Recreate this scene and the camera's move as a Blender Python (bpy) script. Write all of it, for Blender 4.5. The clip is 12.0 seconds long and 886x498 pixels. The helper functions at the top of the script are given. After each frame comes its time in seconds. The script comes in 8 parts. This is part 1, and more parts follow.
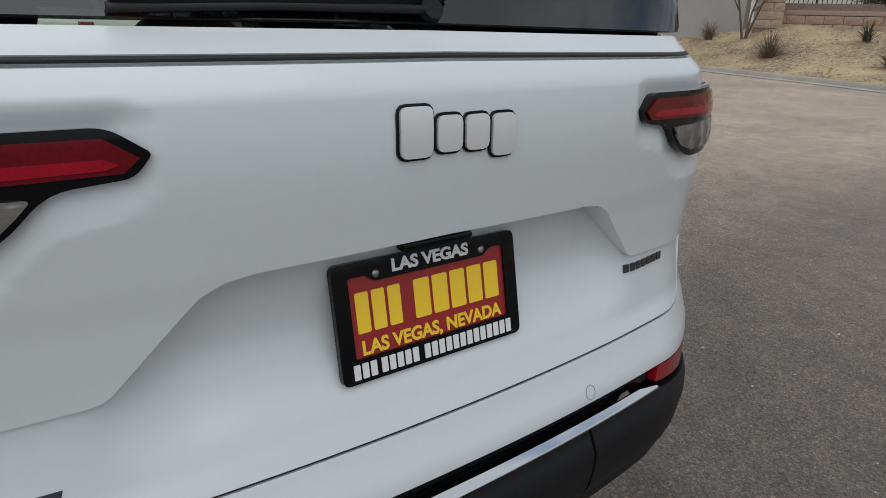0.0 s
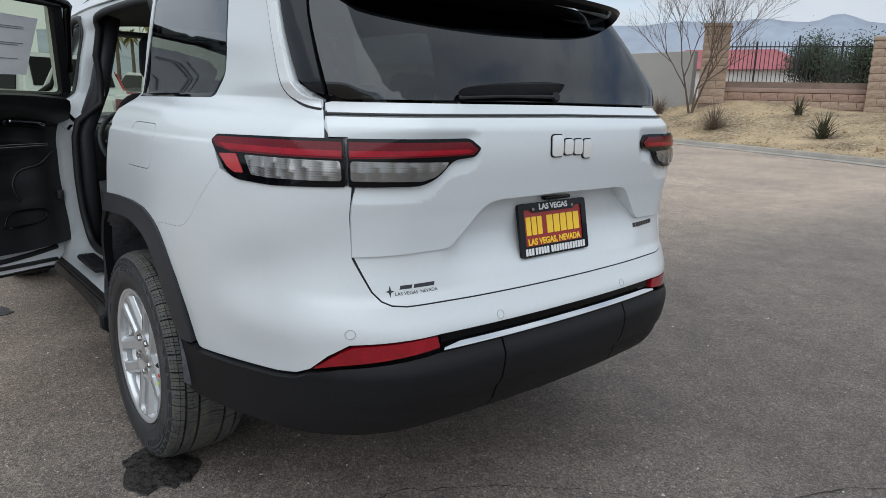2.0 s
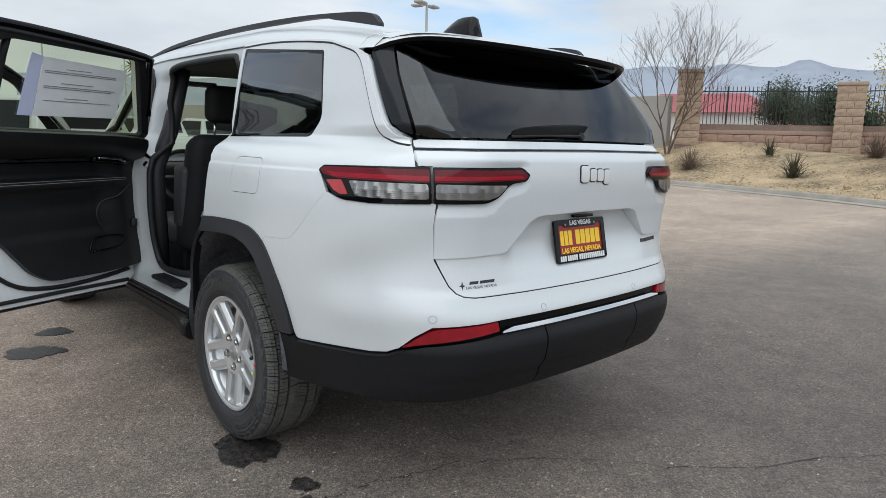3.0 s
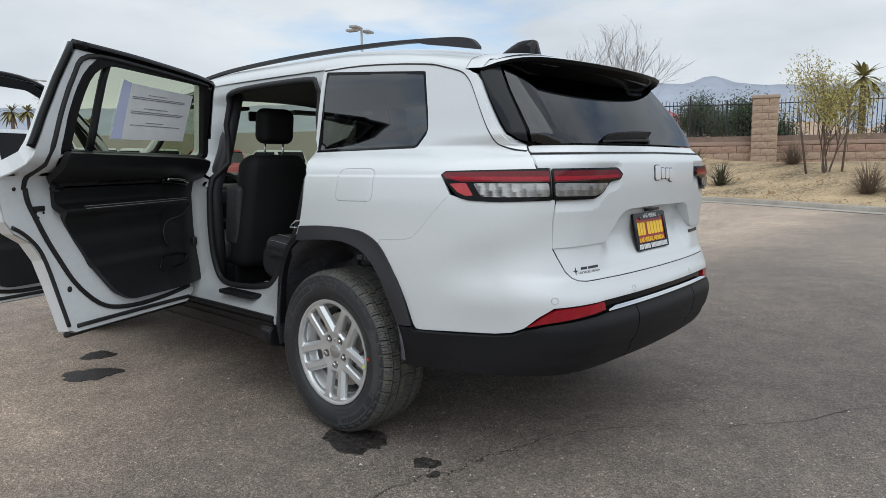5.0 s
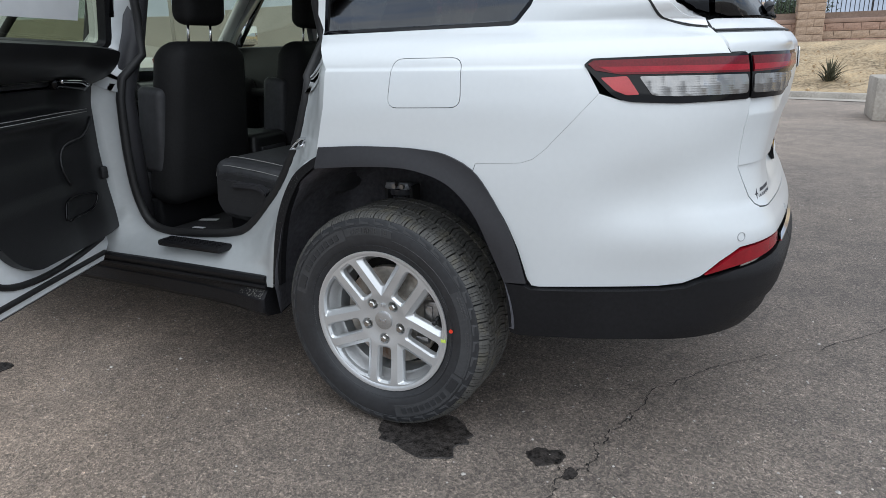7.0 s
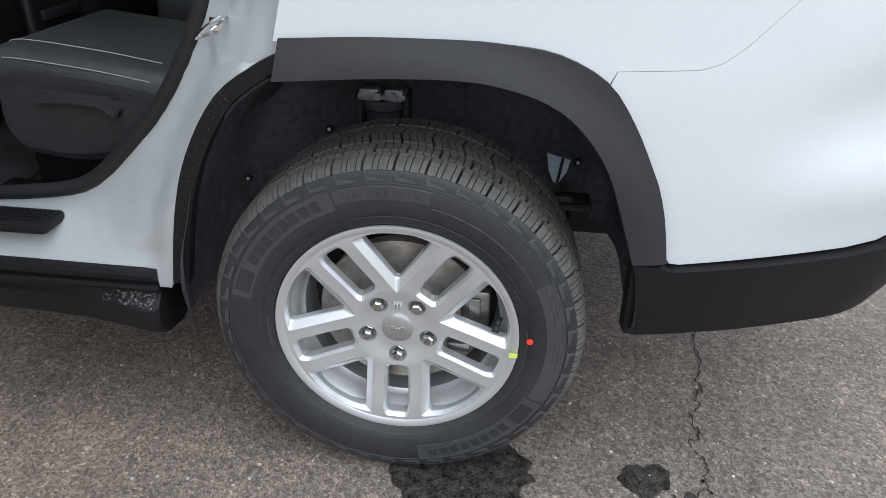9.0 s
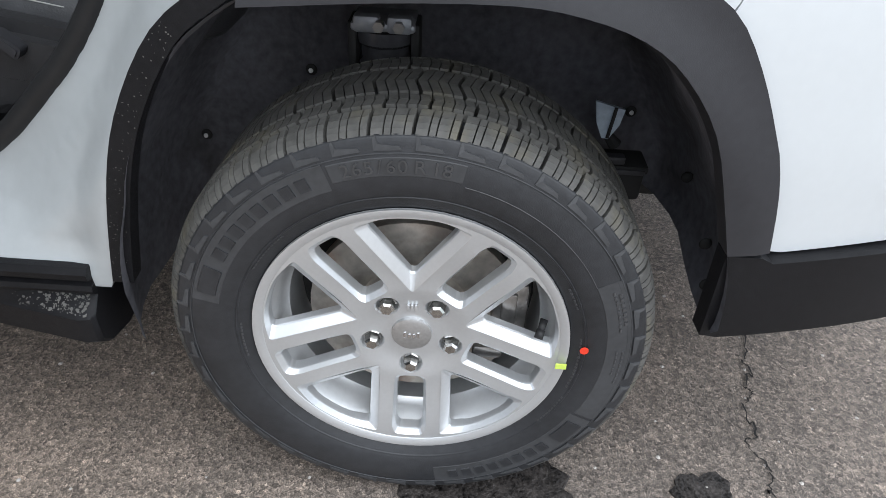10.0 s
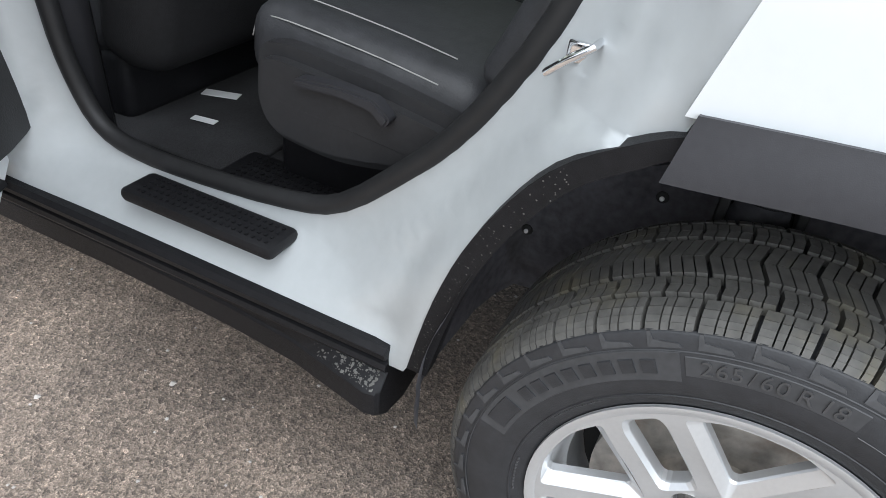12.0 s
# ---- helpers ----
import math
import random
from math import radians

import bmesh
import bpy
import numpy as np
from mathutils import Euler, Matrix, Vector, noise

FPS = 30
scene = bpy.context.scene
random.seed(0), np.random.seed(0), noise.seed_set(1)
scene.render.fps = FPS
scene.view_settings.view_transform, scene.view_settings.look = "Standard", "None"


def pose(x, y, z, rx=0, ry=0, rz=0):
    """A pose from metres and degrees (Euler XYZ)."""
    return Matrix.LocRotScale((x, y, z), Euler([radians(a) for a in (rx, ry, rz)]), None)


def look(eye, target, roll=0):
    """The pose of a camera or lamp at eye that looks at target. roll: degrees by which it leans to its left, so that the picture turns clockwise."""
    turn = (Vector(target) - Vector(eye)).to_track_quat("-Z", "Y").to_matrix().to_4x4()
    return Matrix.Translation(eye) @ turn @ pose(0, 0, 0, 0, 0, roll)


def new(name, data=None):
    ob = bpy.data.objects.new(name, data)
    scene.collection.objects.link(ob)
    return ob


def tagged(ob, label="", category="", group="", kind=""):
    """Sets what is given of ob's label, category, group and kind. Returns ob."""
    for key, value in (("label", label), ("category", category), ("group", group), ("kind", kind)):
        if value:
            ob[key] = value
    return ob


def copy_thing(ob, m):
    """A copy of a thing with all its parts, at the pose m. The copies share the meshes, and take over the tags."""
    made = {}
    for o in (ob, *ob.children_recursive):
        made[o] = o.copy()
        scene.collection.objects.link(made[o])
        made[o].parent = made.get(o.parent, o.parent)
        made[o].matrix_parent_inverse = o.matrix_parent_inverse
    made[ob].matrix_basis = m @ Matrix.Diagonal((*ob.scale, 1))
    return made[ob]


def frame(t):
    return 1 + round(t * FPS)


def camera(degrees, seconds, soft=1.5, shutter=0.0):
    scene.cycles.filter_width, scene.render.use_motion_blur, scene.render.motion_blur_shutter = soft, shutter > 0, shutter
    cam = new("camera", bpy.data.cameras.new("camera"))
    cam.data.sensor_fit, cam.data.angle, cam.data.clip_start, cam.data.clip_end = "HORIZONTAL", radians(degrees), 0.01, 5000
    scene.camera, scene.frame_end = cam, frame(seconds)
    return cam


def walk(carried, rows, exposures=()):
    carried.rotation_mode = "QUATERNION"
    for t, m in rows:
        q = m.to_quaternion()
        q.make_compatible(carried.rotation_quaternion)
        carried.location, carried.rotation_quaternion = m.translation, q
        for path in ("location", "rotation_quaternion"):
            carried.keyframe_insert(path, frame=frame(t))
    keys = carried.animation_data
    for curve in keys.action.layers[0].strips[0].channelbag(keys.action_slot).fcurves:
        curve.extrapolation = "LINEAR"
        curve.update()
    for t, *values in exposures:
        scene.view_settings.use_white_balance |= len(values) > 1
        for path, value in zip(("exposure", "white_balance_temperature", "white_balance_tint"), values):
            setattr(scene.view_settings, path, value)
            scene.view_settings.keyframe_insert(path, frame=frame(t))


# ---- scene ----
EXPOSURES = [(0.0, 0.04, 6150, 7), (0.5, 0.0, 5800, 6), (1.0, 0.0, 5650, 6), (2.5, 0.51, 6000, 6), (5.0, 0.44, 6050, 6), (6.0, 0.56, 5900, 7), (7.0, 0.66, 5850, 7), (9.0, 1.12, 5900, 8), (10.0, 1.33, 5950, 8), (11.0, 1.45, 5950, 8), (12.0, 1.60, 6000, 8)]
cam = camera(67.2, 12.0, soft=0.5)
PATH = [
    (0, (-0.529, -1.800, 1.316), (0.626, -0.301, 0.669), 1.71),
    (0.5, (-0.752, -1.971, 1.320), (0.416, -0.455, 0.738), 2.26),
    (1, (-1.048, -2.106, 1.310), (0.162, -0.613, 0.757), 1.82),
    (1.5, (-1.331, -2.256, 1.317), (-0.058, -0.792, 0.830), 2.38),
    (2, (-1.600, -2.427, 1.316), (-0.328, -0.947, 0.875), 1.56),
    (2.5, (-1.871, -2.535, 1.301), (-0.585, -1.046, 0.942), 1.01),
    (3, (-2.128, -2.638, 1.298), (-0.799, -1.177, 0.978), 1.49),
    (3.2, (-2.207, -2.687, 1.294), (-0.875, -1.223, 1.006), 1.14),
    (4.8, (-2.808, -2.478, 1.235), (-1.349, -1.129, 1.005), -0.17),
    (5, (-2.835, -2.380, 1.236), (-1.356, -1.058, 0.982), -0.49),
    (5.5, (-2.840, -2.044, 1.249), (-1.311, -0.786, 0.968), -0.71),
    (6, (-2.862, -1.708, 1.245), (-1.253, -0.583, 0.862), 0.07),
    (6.5, (-2.847, -1.404, 1.245), (-1.173, -0.419, 0.766), -0.45),
    (7, (-2.690, -1.106, 1.240), (-0.976, -0.251, 0.667), -1.46),
    (7.2, (-2.642, -0.999, 1.252), (-0.918, -0.213, 0.612), -0.99),
    (8.8, (-2.092, -0.242, 1.203), (-0.354, 0.006, 0.245), 0.87),
    (9, (-2.018, -0.177, 1.194), (-0.287, -0.034, 0.202), 1.94),
    (9.5, (-1.867, -0.084, 1.158), (-0.171, -0.080, 0.098), 2.89),
    (10, (-1.710, -0.054, 1.105), (-0.085, -0.030, -0.061), 3.12),
    (10.5, (-1.640, -0.048, 1.078), (-0.045, -0.059, -0.129), 3.78),
    (11, (-1.625, -0.046, 1.080), (-0.043, -0.005, -0.142), 3.66),
    (11.2, (-1.617, -0.027, 1.074), (-0.037, 0.015, -0.151), 4.09),
    (11.5, (-1.631, -0.012, 1.117), (-0.059, 0.304, -0.078), 4.96),
    (12, (-1.571, 0.156, 1.177), (-0.070, 0.789, 0.018), 6.86),
]
walk(cam, [(t, look(eye, target, roll)) for t, eye, target, roll in PATH], EXPOSURES)

# ---- sky and sun ----
SUN_EL, SUN_AZ = 58.0, 232.0
world = bpy.data.worlds.new("sky")
scene.world = world
world.use_nodes = True
wn, wl = world.node_tree.nodes, world.node_tree.links
wn.clear()
w_out, w_bg = wn.new("ShaderNodeOutputWorld"), wn.new("ShaderNodeBackground")
w_sky = wn.new("ShaderNodeTexSky")
w_sky.sky_type, w_sky.sun_disc = "NISHITA", False
w_sky.sun_elevation, w_sky.sun_rotation = radians(SUN_EL), radians(SUN_AZ)
w_tc, w_map = wn.new("ShaderNodeTexCoord"), wn.new("ShaderNodeMapping")
w_map.inputs["Scale"].default_value = (1.0, 1.0, 3.2)
w_no, w_rmp = wn.new("ShaderNodeTexNoise"), wn.new("ShaderNodeValToRGB")
w_no.inputs["Scale"].default_value, w_no.inputs["Detail"].default_value = 1.9, 6.0
w_no.inputs["Roughness"].default_value, w_no.inputs["Distortion"].default_value = 0.55, 0.4
w_rmp.color_ramp.elements[0].position, w_rmp.color_ramp.elements[1].position = 0.29, 0.47
w_no2, w_rmp2 = wn.new("ShaderNodeTexNoise"), wn.new("ShaderNodeValToRGB")
w_no2.inputs["Scale"].default_value, w_no2.inputs["Detail"].default_value = 3.2, 5.0
w_rmp2.color_ramp.elements[0].position, w_rmp2.color_ramp.elements[1].position = 0.30, 0.72
w_rmp2.color_ramp.elements[0].color, w_rmp2.color_ramp.elements[1].color = (4.0, 4.08, 4.28, 1), (5.65, 5.62, 5.60, 1)
w_mix = wn.new("ShaderNodeMix")
w_mix.data_type = "RGBA"
wl.new(w_tc.outputs["Generated"], w_map.inputs["Vector"])
wl.new(w_map.outputs["Vector"], w_no.inputs["Vector"])
wl.new(w_map.outputs["Vector"], w_no2.inputs["Vector"])
wl.new(w_no.outputs["Fac"], w_rmp.inputs["Fac"])
wl.new(w_no2.outputs["Fac"], w_rmp2.inputs["Fac"])
wl.new(w_rmp.outputs["Color"], w_mix.inputs["Factor"])
wl.new(w_sky.outputs["Color"], w_mix.inputs["A"])
wl.new(w_rmp2.outputs["Color"], w_mix.inputs["B"])
wl.new(w_mix.outputs["Result"], w_bg.inputs["Color"])
w_bg.inputs["Strength"].default_value = 0.115
wl.new(w_bg.outputs["Background"], w_out.inputs["Surface"])

sun = new("sun", bpy.data.lights.new("sun", "SUN"))
sun.data.energy, sun.data.angle, sun.data.color = 1.4, radians(95), (1.0, 0.975, 0.935)
sd = Vector((math.sin(radians(SUN_AZ)) * math.cos(radians(SUN_EL)), math.cos(radians(SUN_AZ)) * math.cos(radians(SUN_EL)), math.sin(radians(SUN_EL))))
sun.matrix_basis = look(sd * 60, (0, 0, 0))


# ---- materials ----
def material(name, base, rough=0.5, metal=0.0, grain=None, bump=None, coat=0.0, spread=0.12, second=None, spec=0.5, rough_var=0.0, coat_rough=0.03):
    """A surface with noise at two scales. grain: (fine, coarse) sizes per metre; bump: (strength, scale); second: (colour, scale, low, high) patches."""
    m = bpy.data.materials.new(name)
    m.use_nodes = True
    n, l = m.node_tree.nodes, m.node_tree.links
    b = n["Principled BSDF"]
    b.inputs["Base Color"].default_value = (*base, 1)
    b.inputs["Roughness"].default_value, b.inputs["Metallic"].default_value = rough, metal
    b.inputs["Coat Weight"].default_value, b.inputs["Coat Roughness"].default_value = coat, coat_rough
    b.inputs["Specular IOR Level"].default_value = spec
    tc = n.new("ShaderNodeTexCoord")
    col = None
    if grain:
        fine, coarse = n.new("ShaderNodeTexNoise"), n.new("ShaderNodeTexNoise")
        fine.inputs["Scale"].default_value, coarse.inputs["Scale"].default_value = grain
        fine.inputs["Detail"].default_value = coarse.inputs["Detail"].default_value = 4
        add = n.new("ShaderNodeMath")
        add.operation = "ADD"
        rng = n.new("ShaderNodeMapRange")
        rng.inputs["From Min"].default_value, rng.inputs["From Max"].default_value = 0.7, 1.3
        rng.inputs["To Min"].default_value, rng.inputs["To Max"].default_value = 1 - spread, 1 + spread
        mul = n.new("ShaderNodeMix")
        mul.data_type, mul.blend_type = "RGBA", "MULTIPLY"
        mul.inputs["Factor"].default_value = 1
        mul.inputs["A"].default_value = (*base, 1)
        for t in (fine, coarse):
            l.new(tc.outputs["Object"], t.inputs["Vector"])
        l.new(fine.outputs["Fac"], add.inputs[0])
        l.new(coarse.outputs["Fac"], add.inputs[1])
        l.new(add.outputs[0], rng.inputs["Value"])
        l.new(rng.outputs["Result"], mul.inputs["B"])
        col = mul.outputs["Result"]
        if rough_var:
            rv = n.new("ShaderNodeMapRange")
            rv.inputs["From Min"].default_value, rv.inputs["From Max"].default_value = 0.3, 0.7
            rv.inputs["To Min"].default_value, rv.inputs["To Max"].default_value = rough - rough_var, rough + rough_var
            l.new(coarse.outputs["Fac"], rv.inputs["Value"])
            l.new(rv.outputs["Result"], b.inputs["Roughness"])
    if second:
        c2, sc, lo, hi = second
        pn, rp = n.new("ShaderNodeTexNoise"), n.new("ShaderNodeMapRange")
        pn.inputs["Scale"].default_value, pn.inputs["Detail"].default_value = sc, 5
        rp.inputs["From Min"].default_value, rp.inputs["From Max"].default_value = lo, hi
        mx = n.new("ShaderNodeMix")
        mx.data_type = "RGBA"
        l.new(tc.outputs["Object"], pn.inputs["Vector"])
        l.new(pn.outputs["Fac"], rp.inputs["Value"])
        l.new(rp.outputs["Result"], mx.inputs["Factor"])
        if col:
            l.new(col, mx.inputs["A"])
        else:
            mx.inputs["A"].default_value = (*base, 1)
        mx.inputs["B"].default_value = (*c2, 1)
        col = mx.outputs["Result"]
    if col:
        l.new(col, b.inputs["Base Color"])
    if bump:
        bn, bp = n.new("ShaderNodeTexNoise"), n.new("ShaderNodeBump")
        bn.inputs["Scale"].default_value, bn.inputs["Detail"].default_value = bump[1], 3
        bp.inputs["Strength"].default_value, bp.inputs["Distance"].default_value = bump[0], 0.004
        l.new(tc.outputs["Object"], bn.inputs["Vector"])
        l.new(bn.outputs["Fac"], bp.inputs["Height"])
        l.new(bp.outputs["Normal"], b.inputs["Normal"])
    return m


def pane_material(name, tint, gloss=0.03, gain=0.85, base=0.07):
    """Thin glass: a tinted clear pane with a glossy face."""
    m = bpy.data.materials.new(name)
    m.use_nodes = True
    n, l = m.node_tree.nodes, m.node_tree.links
    n.remove(n["Principled BSDF"])
    tr, gl, mx = n.new("ShaderNodeBsdfTransparent"), n.new("ShaderNodeBsdfGlossy"), n.new("ShaderNodeMixShader")
    lw, pw, ad = n.new("ShaderNodeLayerWeight"), n.new("ShaderNodeMath"), n.new("ShaderNodeMath")
    tr.inputs["Color"].default_value = (*tint, 1)
    gl.inputs["Roughness"].default_value, gl.inputs["Color"].default_value = gloss, (0.95, 0.97, 1, 1)
    pw.operation, ad.operation = "POWER", "MULTIPLY_ADD"
    pw.inputs[1].default_value, ad.inputs[1].default_value, ad.inputs[2].default_value = 3.6, gain, base
    l.new(lw.outputs["Facing"], pw.inputs[0])
    l.new(pw.outputs[0], ad.inputs[0])
    l.new(ad.outputs[0], mx.inputs["Fac"])
    l.new(tr.outputs["BSDF"], mx.inputs[1])
    l.new(gl.outputs["BSDF"], mx.inputs[2])
    l.new(mx.outputs["Shader"], n["Material Output"].inputs["Surface"])
    return m


M = {
    "white": material("white_paint", (0.645, 0.670, 0.684), 0.32, grain=(60, 1.2), spread=0.015, coat=0.8, coat_rough=0.16),
    # body white in a darker copy; the jamb's dimmer light is in the colour
    "white_dimmed": material("white_paint_dimmed", (0.425, 0.447, 0.457), 0.36, grain=(40, 2.0), spread=0.04, coat=0.5),
    # body white in a paler copy, to make up for shade on the door
    "white_lifted": material("white_paint_lifted", (0.74, 0.765, 0.78), 0.36, grain=(40, 2.0), spread=0.04, coat=0.5),
    "plastic": material("black_textured_plastic", (0.0105, 0.0105, 0.012), 0.48, grain=(90, 3), spread=0.25, bump=(0.25, 900), spec=0.21),
    "plastic_grey": material("dark_grey_plastic", (0.030, 0.030, 0.034), 0.5, grain=(90, 3), spread=0.10, bump=(0.06, 900), spec=0.4),
    "gloss_black": material("gloss_black", (0.003, 0.003, 0.004), 0.05, spec=0.24),
    "rubber": material("rubber_seal", (0.012, 0.012, 0.013), 0.6, grain=(50, 5), spread=0.3),
    "liner": material("wheel_arch_liner", (0.100, 0.100, 0.114), 0.75, grain=(60, 6), spread=0.4, bump=(0.3, 60), second=((0.030, 0.028, 0.024), 7, 0.60, 0.80)),
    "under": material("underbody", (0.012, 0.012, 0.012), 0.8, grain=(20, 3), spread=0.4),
    "tyre": material("tyre_rubber", (0.026, 0.027, 0.030), 0.48, grain=(70, 6), spread=0.25, bump=(0.12, 500), spec=0.45),
    "tread": material("tyre_tread_rubber", (0.078, 0.076, 0.071), 0.7, grain=(60, 9), spread=0.35, second=((0.135, 0.122, 0.085), 16, 0.54, 0.80)),
    "alloy": material("silver_alloy", (0.66, 0.675, 0.69), 0.38, metal=0.7, grain=(160, 5), spread=0.03, coat=0.2, coat_rough=0.1),
    "alloy_inner": material("dull_alloy", (0.66, 0.67, 0.68), 0.36, metal=0.65, grain=(90, 4), spread=0.05),
    "steel": material("bare_steel", (0.33, 0.32, 0.31), 0.35, metal=0.9, grain=(60, 8), spread=0.3),
    "rust": material("brake_disc", (0.46, 0.43, 0.39), 0.42, metal=0.7, grain=(50, 10), spread=0.35, second=((0.22, 0.13, 0.08), 12, 0.55, 0.75)),
    "chrome": material("chrome_trim", (0.75, 0.76, 0.78), 0.08, metal=1.0),
    "red_lens": material("red_lens", (0.12, 0.002, 0.007), 0.10, grain=(200, 6), spread=0.3, spec=0.3),
    "red_reflex": material("pale_red_reflector", (0.42, 0.045, 0.05), 0.2, grain=(300, 20), spread=0.15, spec=0.4, coat=0.3),
    "red_dull": material("red_reflector", (0.24, 0.006, 0.013), 0.15, grain=(300, 20), spread=0.3, spec=0.4, coat=0.3),
    "clear_lens": material("clear_lens", (0.25, 0.245, 0.24), 0.16, metal=0.7, grain=(30, 9), spread=0.25),
    "dark_glass": pane_material("privacy_glass", (0.055, 0.058, 0.062), base=0.115),
    "rear_glass": pane_material("rear_privacy_glass", (0.05, 0.054, 0.058), gain=0.38),
    "door_glass": pane_material("door_glass", (0.62, 0.66, 0.52)),
    "leather": material("black_leather", (0.038, 0.039, 0.043), 0.55, grain=(40, 4), spread=0.25, bump=(0.2, 260)),
    "seat_plastic": material("black_seat_plastic", (0.030, 0.030, 0.032), 0.45, grain=(90, 3), spread=0.15, bump=(0.2, 700), spec=0.4),
    "seat_black": material("black_seat_fabric", (0.0115, 0.0115, 0.0125), 0.72, grain=(120, 5), spread=0.3, bump=(0.25, 420), spec=0.3),
    "trim": material("black_door_trim", (0.0095, 0.0095, 0.0105), 0.45, grain=(50, 4), spread=0.25, bump=(0.15, 300)),
    "carpet": material("black_carpet", (0.022, 0.022, 0.024), 0.95, grain=(200, 8), spread=0.5, bump=(0.6, 500)),
    "headliner": material("grey_headliner", (0.09, 0.09, 0.088), 0.9, grain=(90, 4), spread=0.1),
    "paper": material("white_paper", (0.72, 0.73, 0.74), 0.7, grain=(12, 2), spread=0.06),
    "paper_blue": material("pale_blue_paper", (0.52, 0.56, 0.75), 0.7, grain=(12, 2), spread=0.05),
    "ink": material("dark_print", (0.03, 0.03, 0.04), 0.6),
    "stitch": material("pale_thread", (0.35, 0.35, 0.34), 0.8),
    "yellow": material("yellow_print", (0.95, 0.62, 0.03), 0.4),
    "plate_red": material("dark_red_plate", (0.30, 0.018, 0.018), 0.35, grain=(40, 5), spread=0.1),
    "white_print": material("white_print", (0.75, 0.75, 0.75), 0.4),
    "red_paint": material("red_spot", (0.75, 0.05, 0.02), 0.5),
    "lime": material("lime_sticker", (0.60, 0.75, 0.12), 0.5),
    "asphalt": None,
    "leaf_olive": material("olive_leaf", (0.21, 0.19, 0.07), 0.8, grain=(5, 0.8), spread=0.4),
    "spoiler_black": material("satin_black", (0.004, 0.004, 0.005), 0.35, grain=(40, 4), spread=0.2, spec=0.2),
    "sensor": material("sensor_ring", (0.35, 0.36, 0.37), 0.4),
    "chrome_soft": material("soft_chrome", (0.86, 0.87, 0.88), 0.22, metal=0.5),
    "badge_dark": material("dark_badge", (0.05, 0.05, 0.055), 0.25, metal=0.4, coat=0.5),
    "stone": material("pale_stone", (0.46, 0.43, 0.40), 0.9, grain=(80, 6), spread=0.3),
    "gravel_stone": material("tan_stone", (0.42, 0.31, 0.19), 0.95, grain=(14, 0.9), spread=0.4),
    "cap_stone": material("tan_cap", (0.38, 0.30, 0.235), 0.9, grain=(16, 1.5), spread=0.15, bump=(0.4, 40)),
    "band_stone": material("tan_band", (0.32, 0.225, 0.18), 0.9, grain=(16, 1.2), spread=0.15, bump=(0.4, 40)),
    "ink_grey": material("grey_print", (0.22, 0.22, 0.24), 0.6),
    "mirror": material("mirror_glass", (0.85, 0.87, 0.88), 0.02, metal=1.0),
    "satin": material("satin_bright_trim", (0.76, 0.77, 0.78), 0.28, metal=0.25, grain=(40, 3), spread=0.03, coat=0.5),
    "concrete": material("kerb_concrete", (0.36, 0.33, 0.29), 0.9, grain=(30, 1.4), spread=0.25, bump=(0.5, 60)),
    "stucco": material("grey_stucco_wall", (0.34, 0.33, 0.31), 0.92, grain=(30, 0.5), spread=0.12, bump=(0.4, 60)),
    "gravel": material("tan_gravel", (0.33, 0.245, 0.145), 0.95, grain=(18, 0.7), spread=0.75, bump=(1.0, 20), second=((0.45, 0.36, 0.235), 7, 0.5, 0.68)),
    "block_a": material("tan_split_block", (0.37, 0.275, 0.205), 0.95, grain=(14, 2.2), spread=0.3, bump=(1.0, 22)),
    "block_b": material("pink_split_block", (0.33, 0.220, 0.170), 0.95, grain=(14, 2.2), spread=0.25, bump=(1.0, 22)),
    "mortar": material("mortar", (0.22, 0.16, 0.13), 0.95, grain=(20, 2), spread=0.2),
    "iron": material("black_iron", (0.012, 0.012, 0.013), 0.5, grain=(30, 3), spread=0.2),
    "bark": material("grey_brown_bark", (0.12, 0.09, 0.07), 0.9, grain=(30, 4), spread=0.35, bump=(0.6, 60)),
    "twig": material("pale_twig", (0.17, 0.13, 0.10), 0.9, grain=(30, 4), spread=0.3),
    "leaf_yellow": material("yellow_green_leaf", (0.30, 0.255, 0.07), 0.7, grain=(8, 1.5), spread=0.4),
    "leaf_dark": material("dark_green_leaf", (0.035, 0.055, 0.025), 0.8, grain=(6, 0.8), spread=0.5),
    "leaf_dry": material("dry_grey_leaf", (0.20, 0.17, 0.10), 0.9, grain=(8, 1.5), spread=0.35),
    "agave": material("dark_agave", (0.075, 0.075, 0.045), 0.75, grain=(10, 2), spread=0.35),
    # distance haze is painted into this colour; the air holds none
    "mountain": material("haze_tinted_mountain", (0.33, 0.36, 0.42), 1.0, grain=(0.02, 0.004), spread=0.10, spec=0.0),
    "roof_red": material("faded_red_roof", (0.33, 0.10, 0.11), 0.85, grain=(6, 0.6), spread=0.15),
    "far_white": material("far_white_wall", (0.58, 0.57, 0.55), 0.9, grain=(3, 0.4), spread=0.08),
    "car_red": material("red_paint_body", (0.40, 0.03, 0.035), 0.3, coat=1.0),
    "wet": material("wet_patch", (0.034, 0.030, 0.028), 0.35, grain=(140, 40), spread=0.95, bump=(0.9, 170), spec=0.25),
    "crack": material("crack_dark", (0.02, 0.018, 0.017), 0.95, grain=(60, 5), spread=0.3),
    "light_bar": material("bright_red_light_bar", (0.29, 0.004, 0.015), 0.12, grain=(300, 20), spread=0.2, spec=0.3),
    "corner": material("satin_black_glass", (0.016, 0.018, 0.021), 0.12, spec=0.22),
    "splash": material("dried_splash", (0.115, 0.112, 0.106), 0.95, grain=(200, 30), spread=0.3),
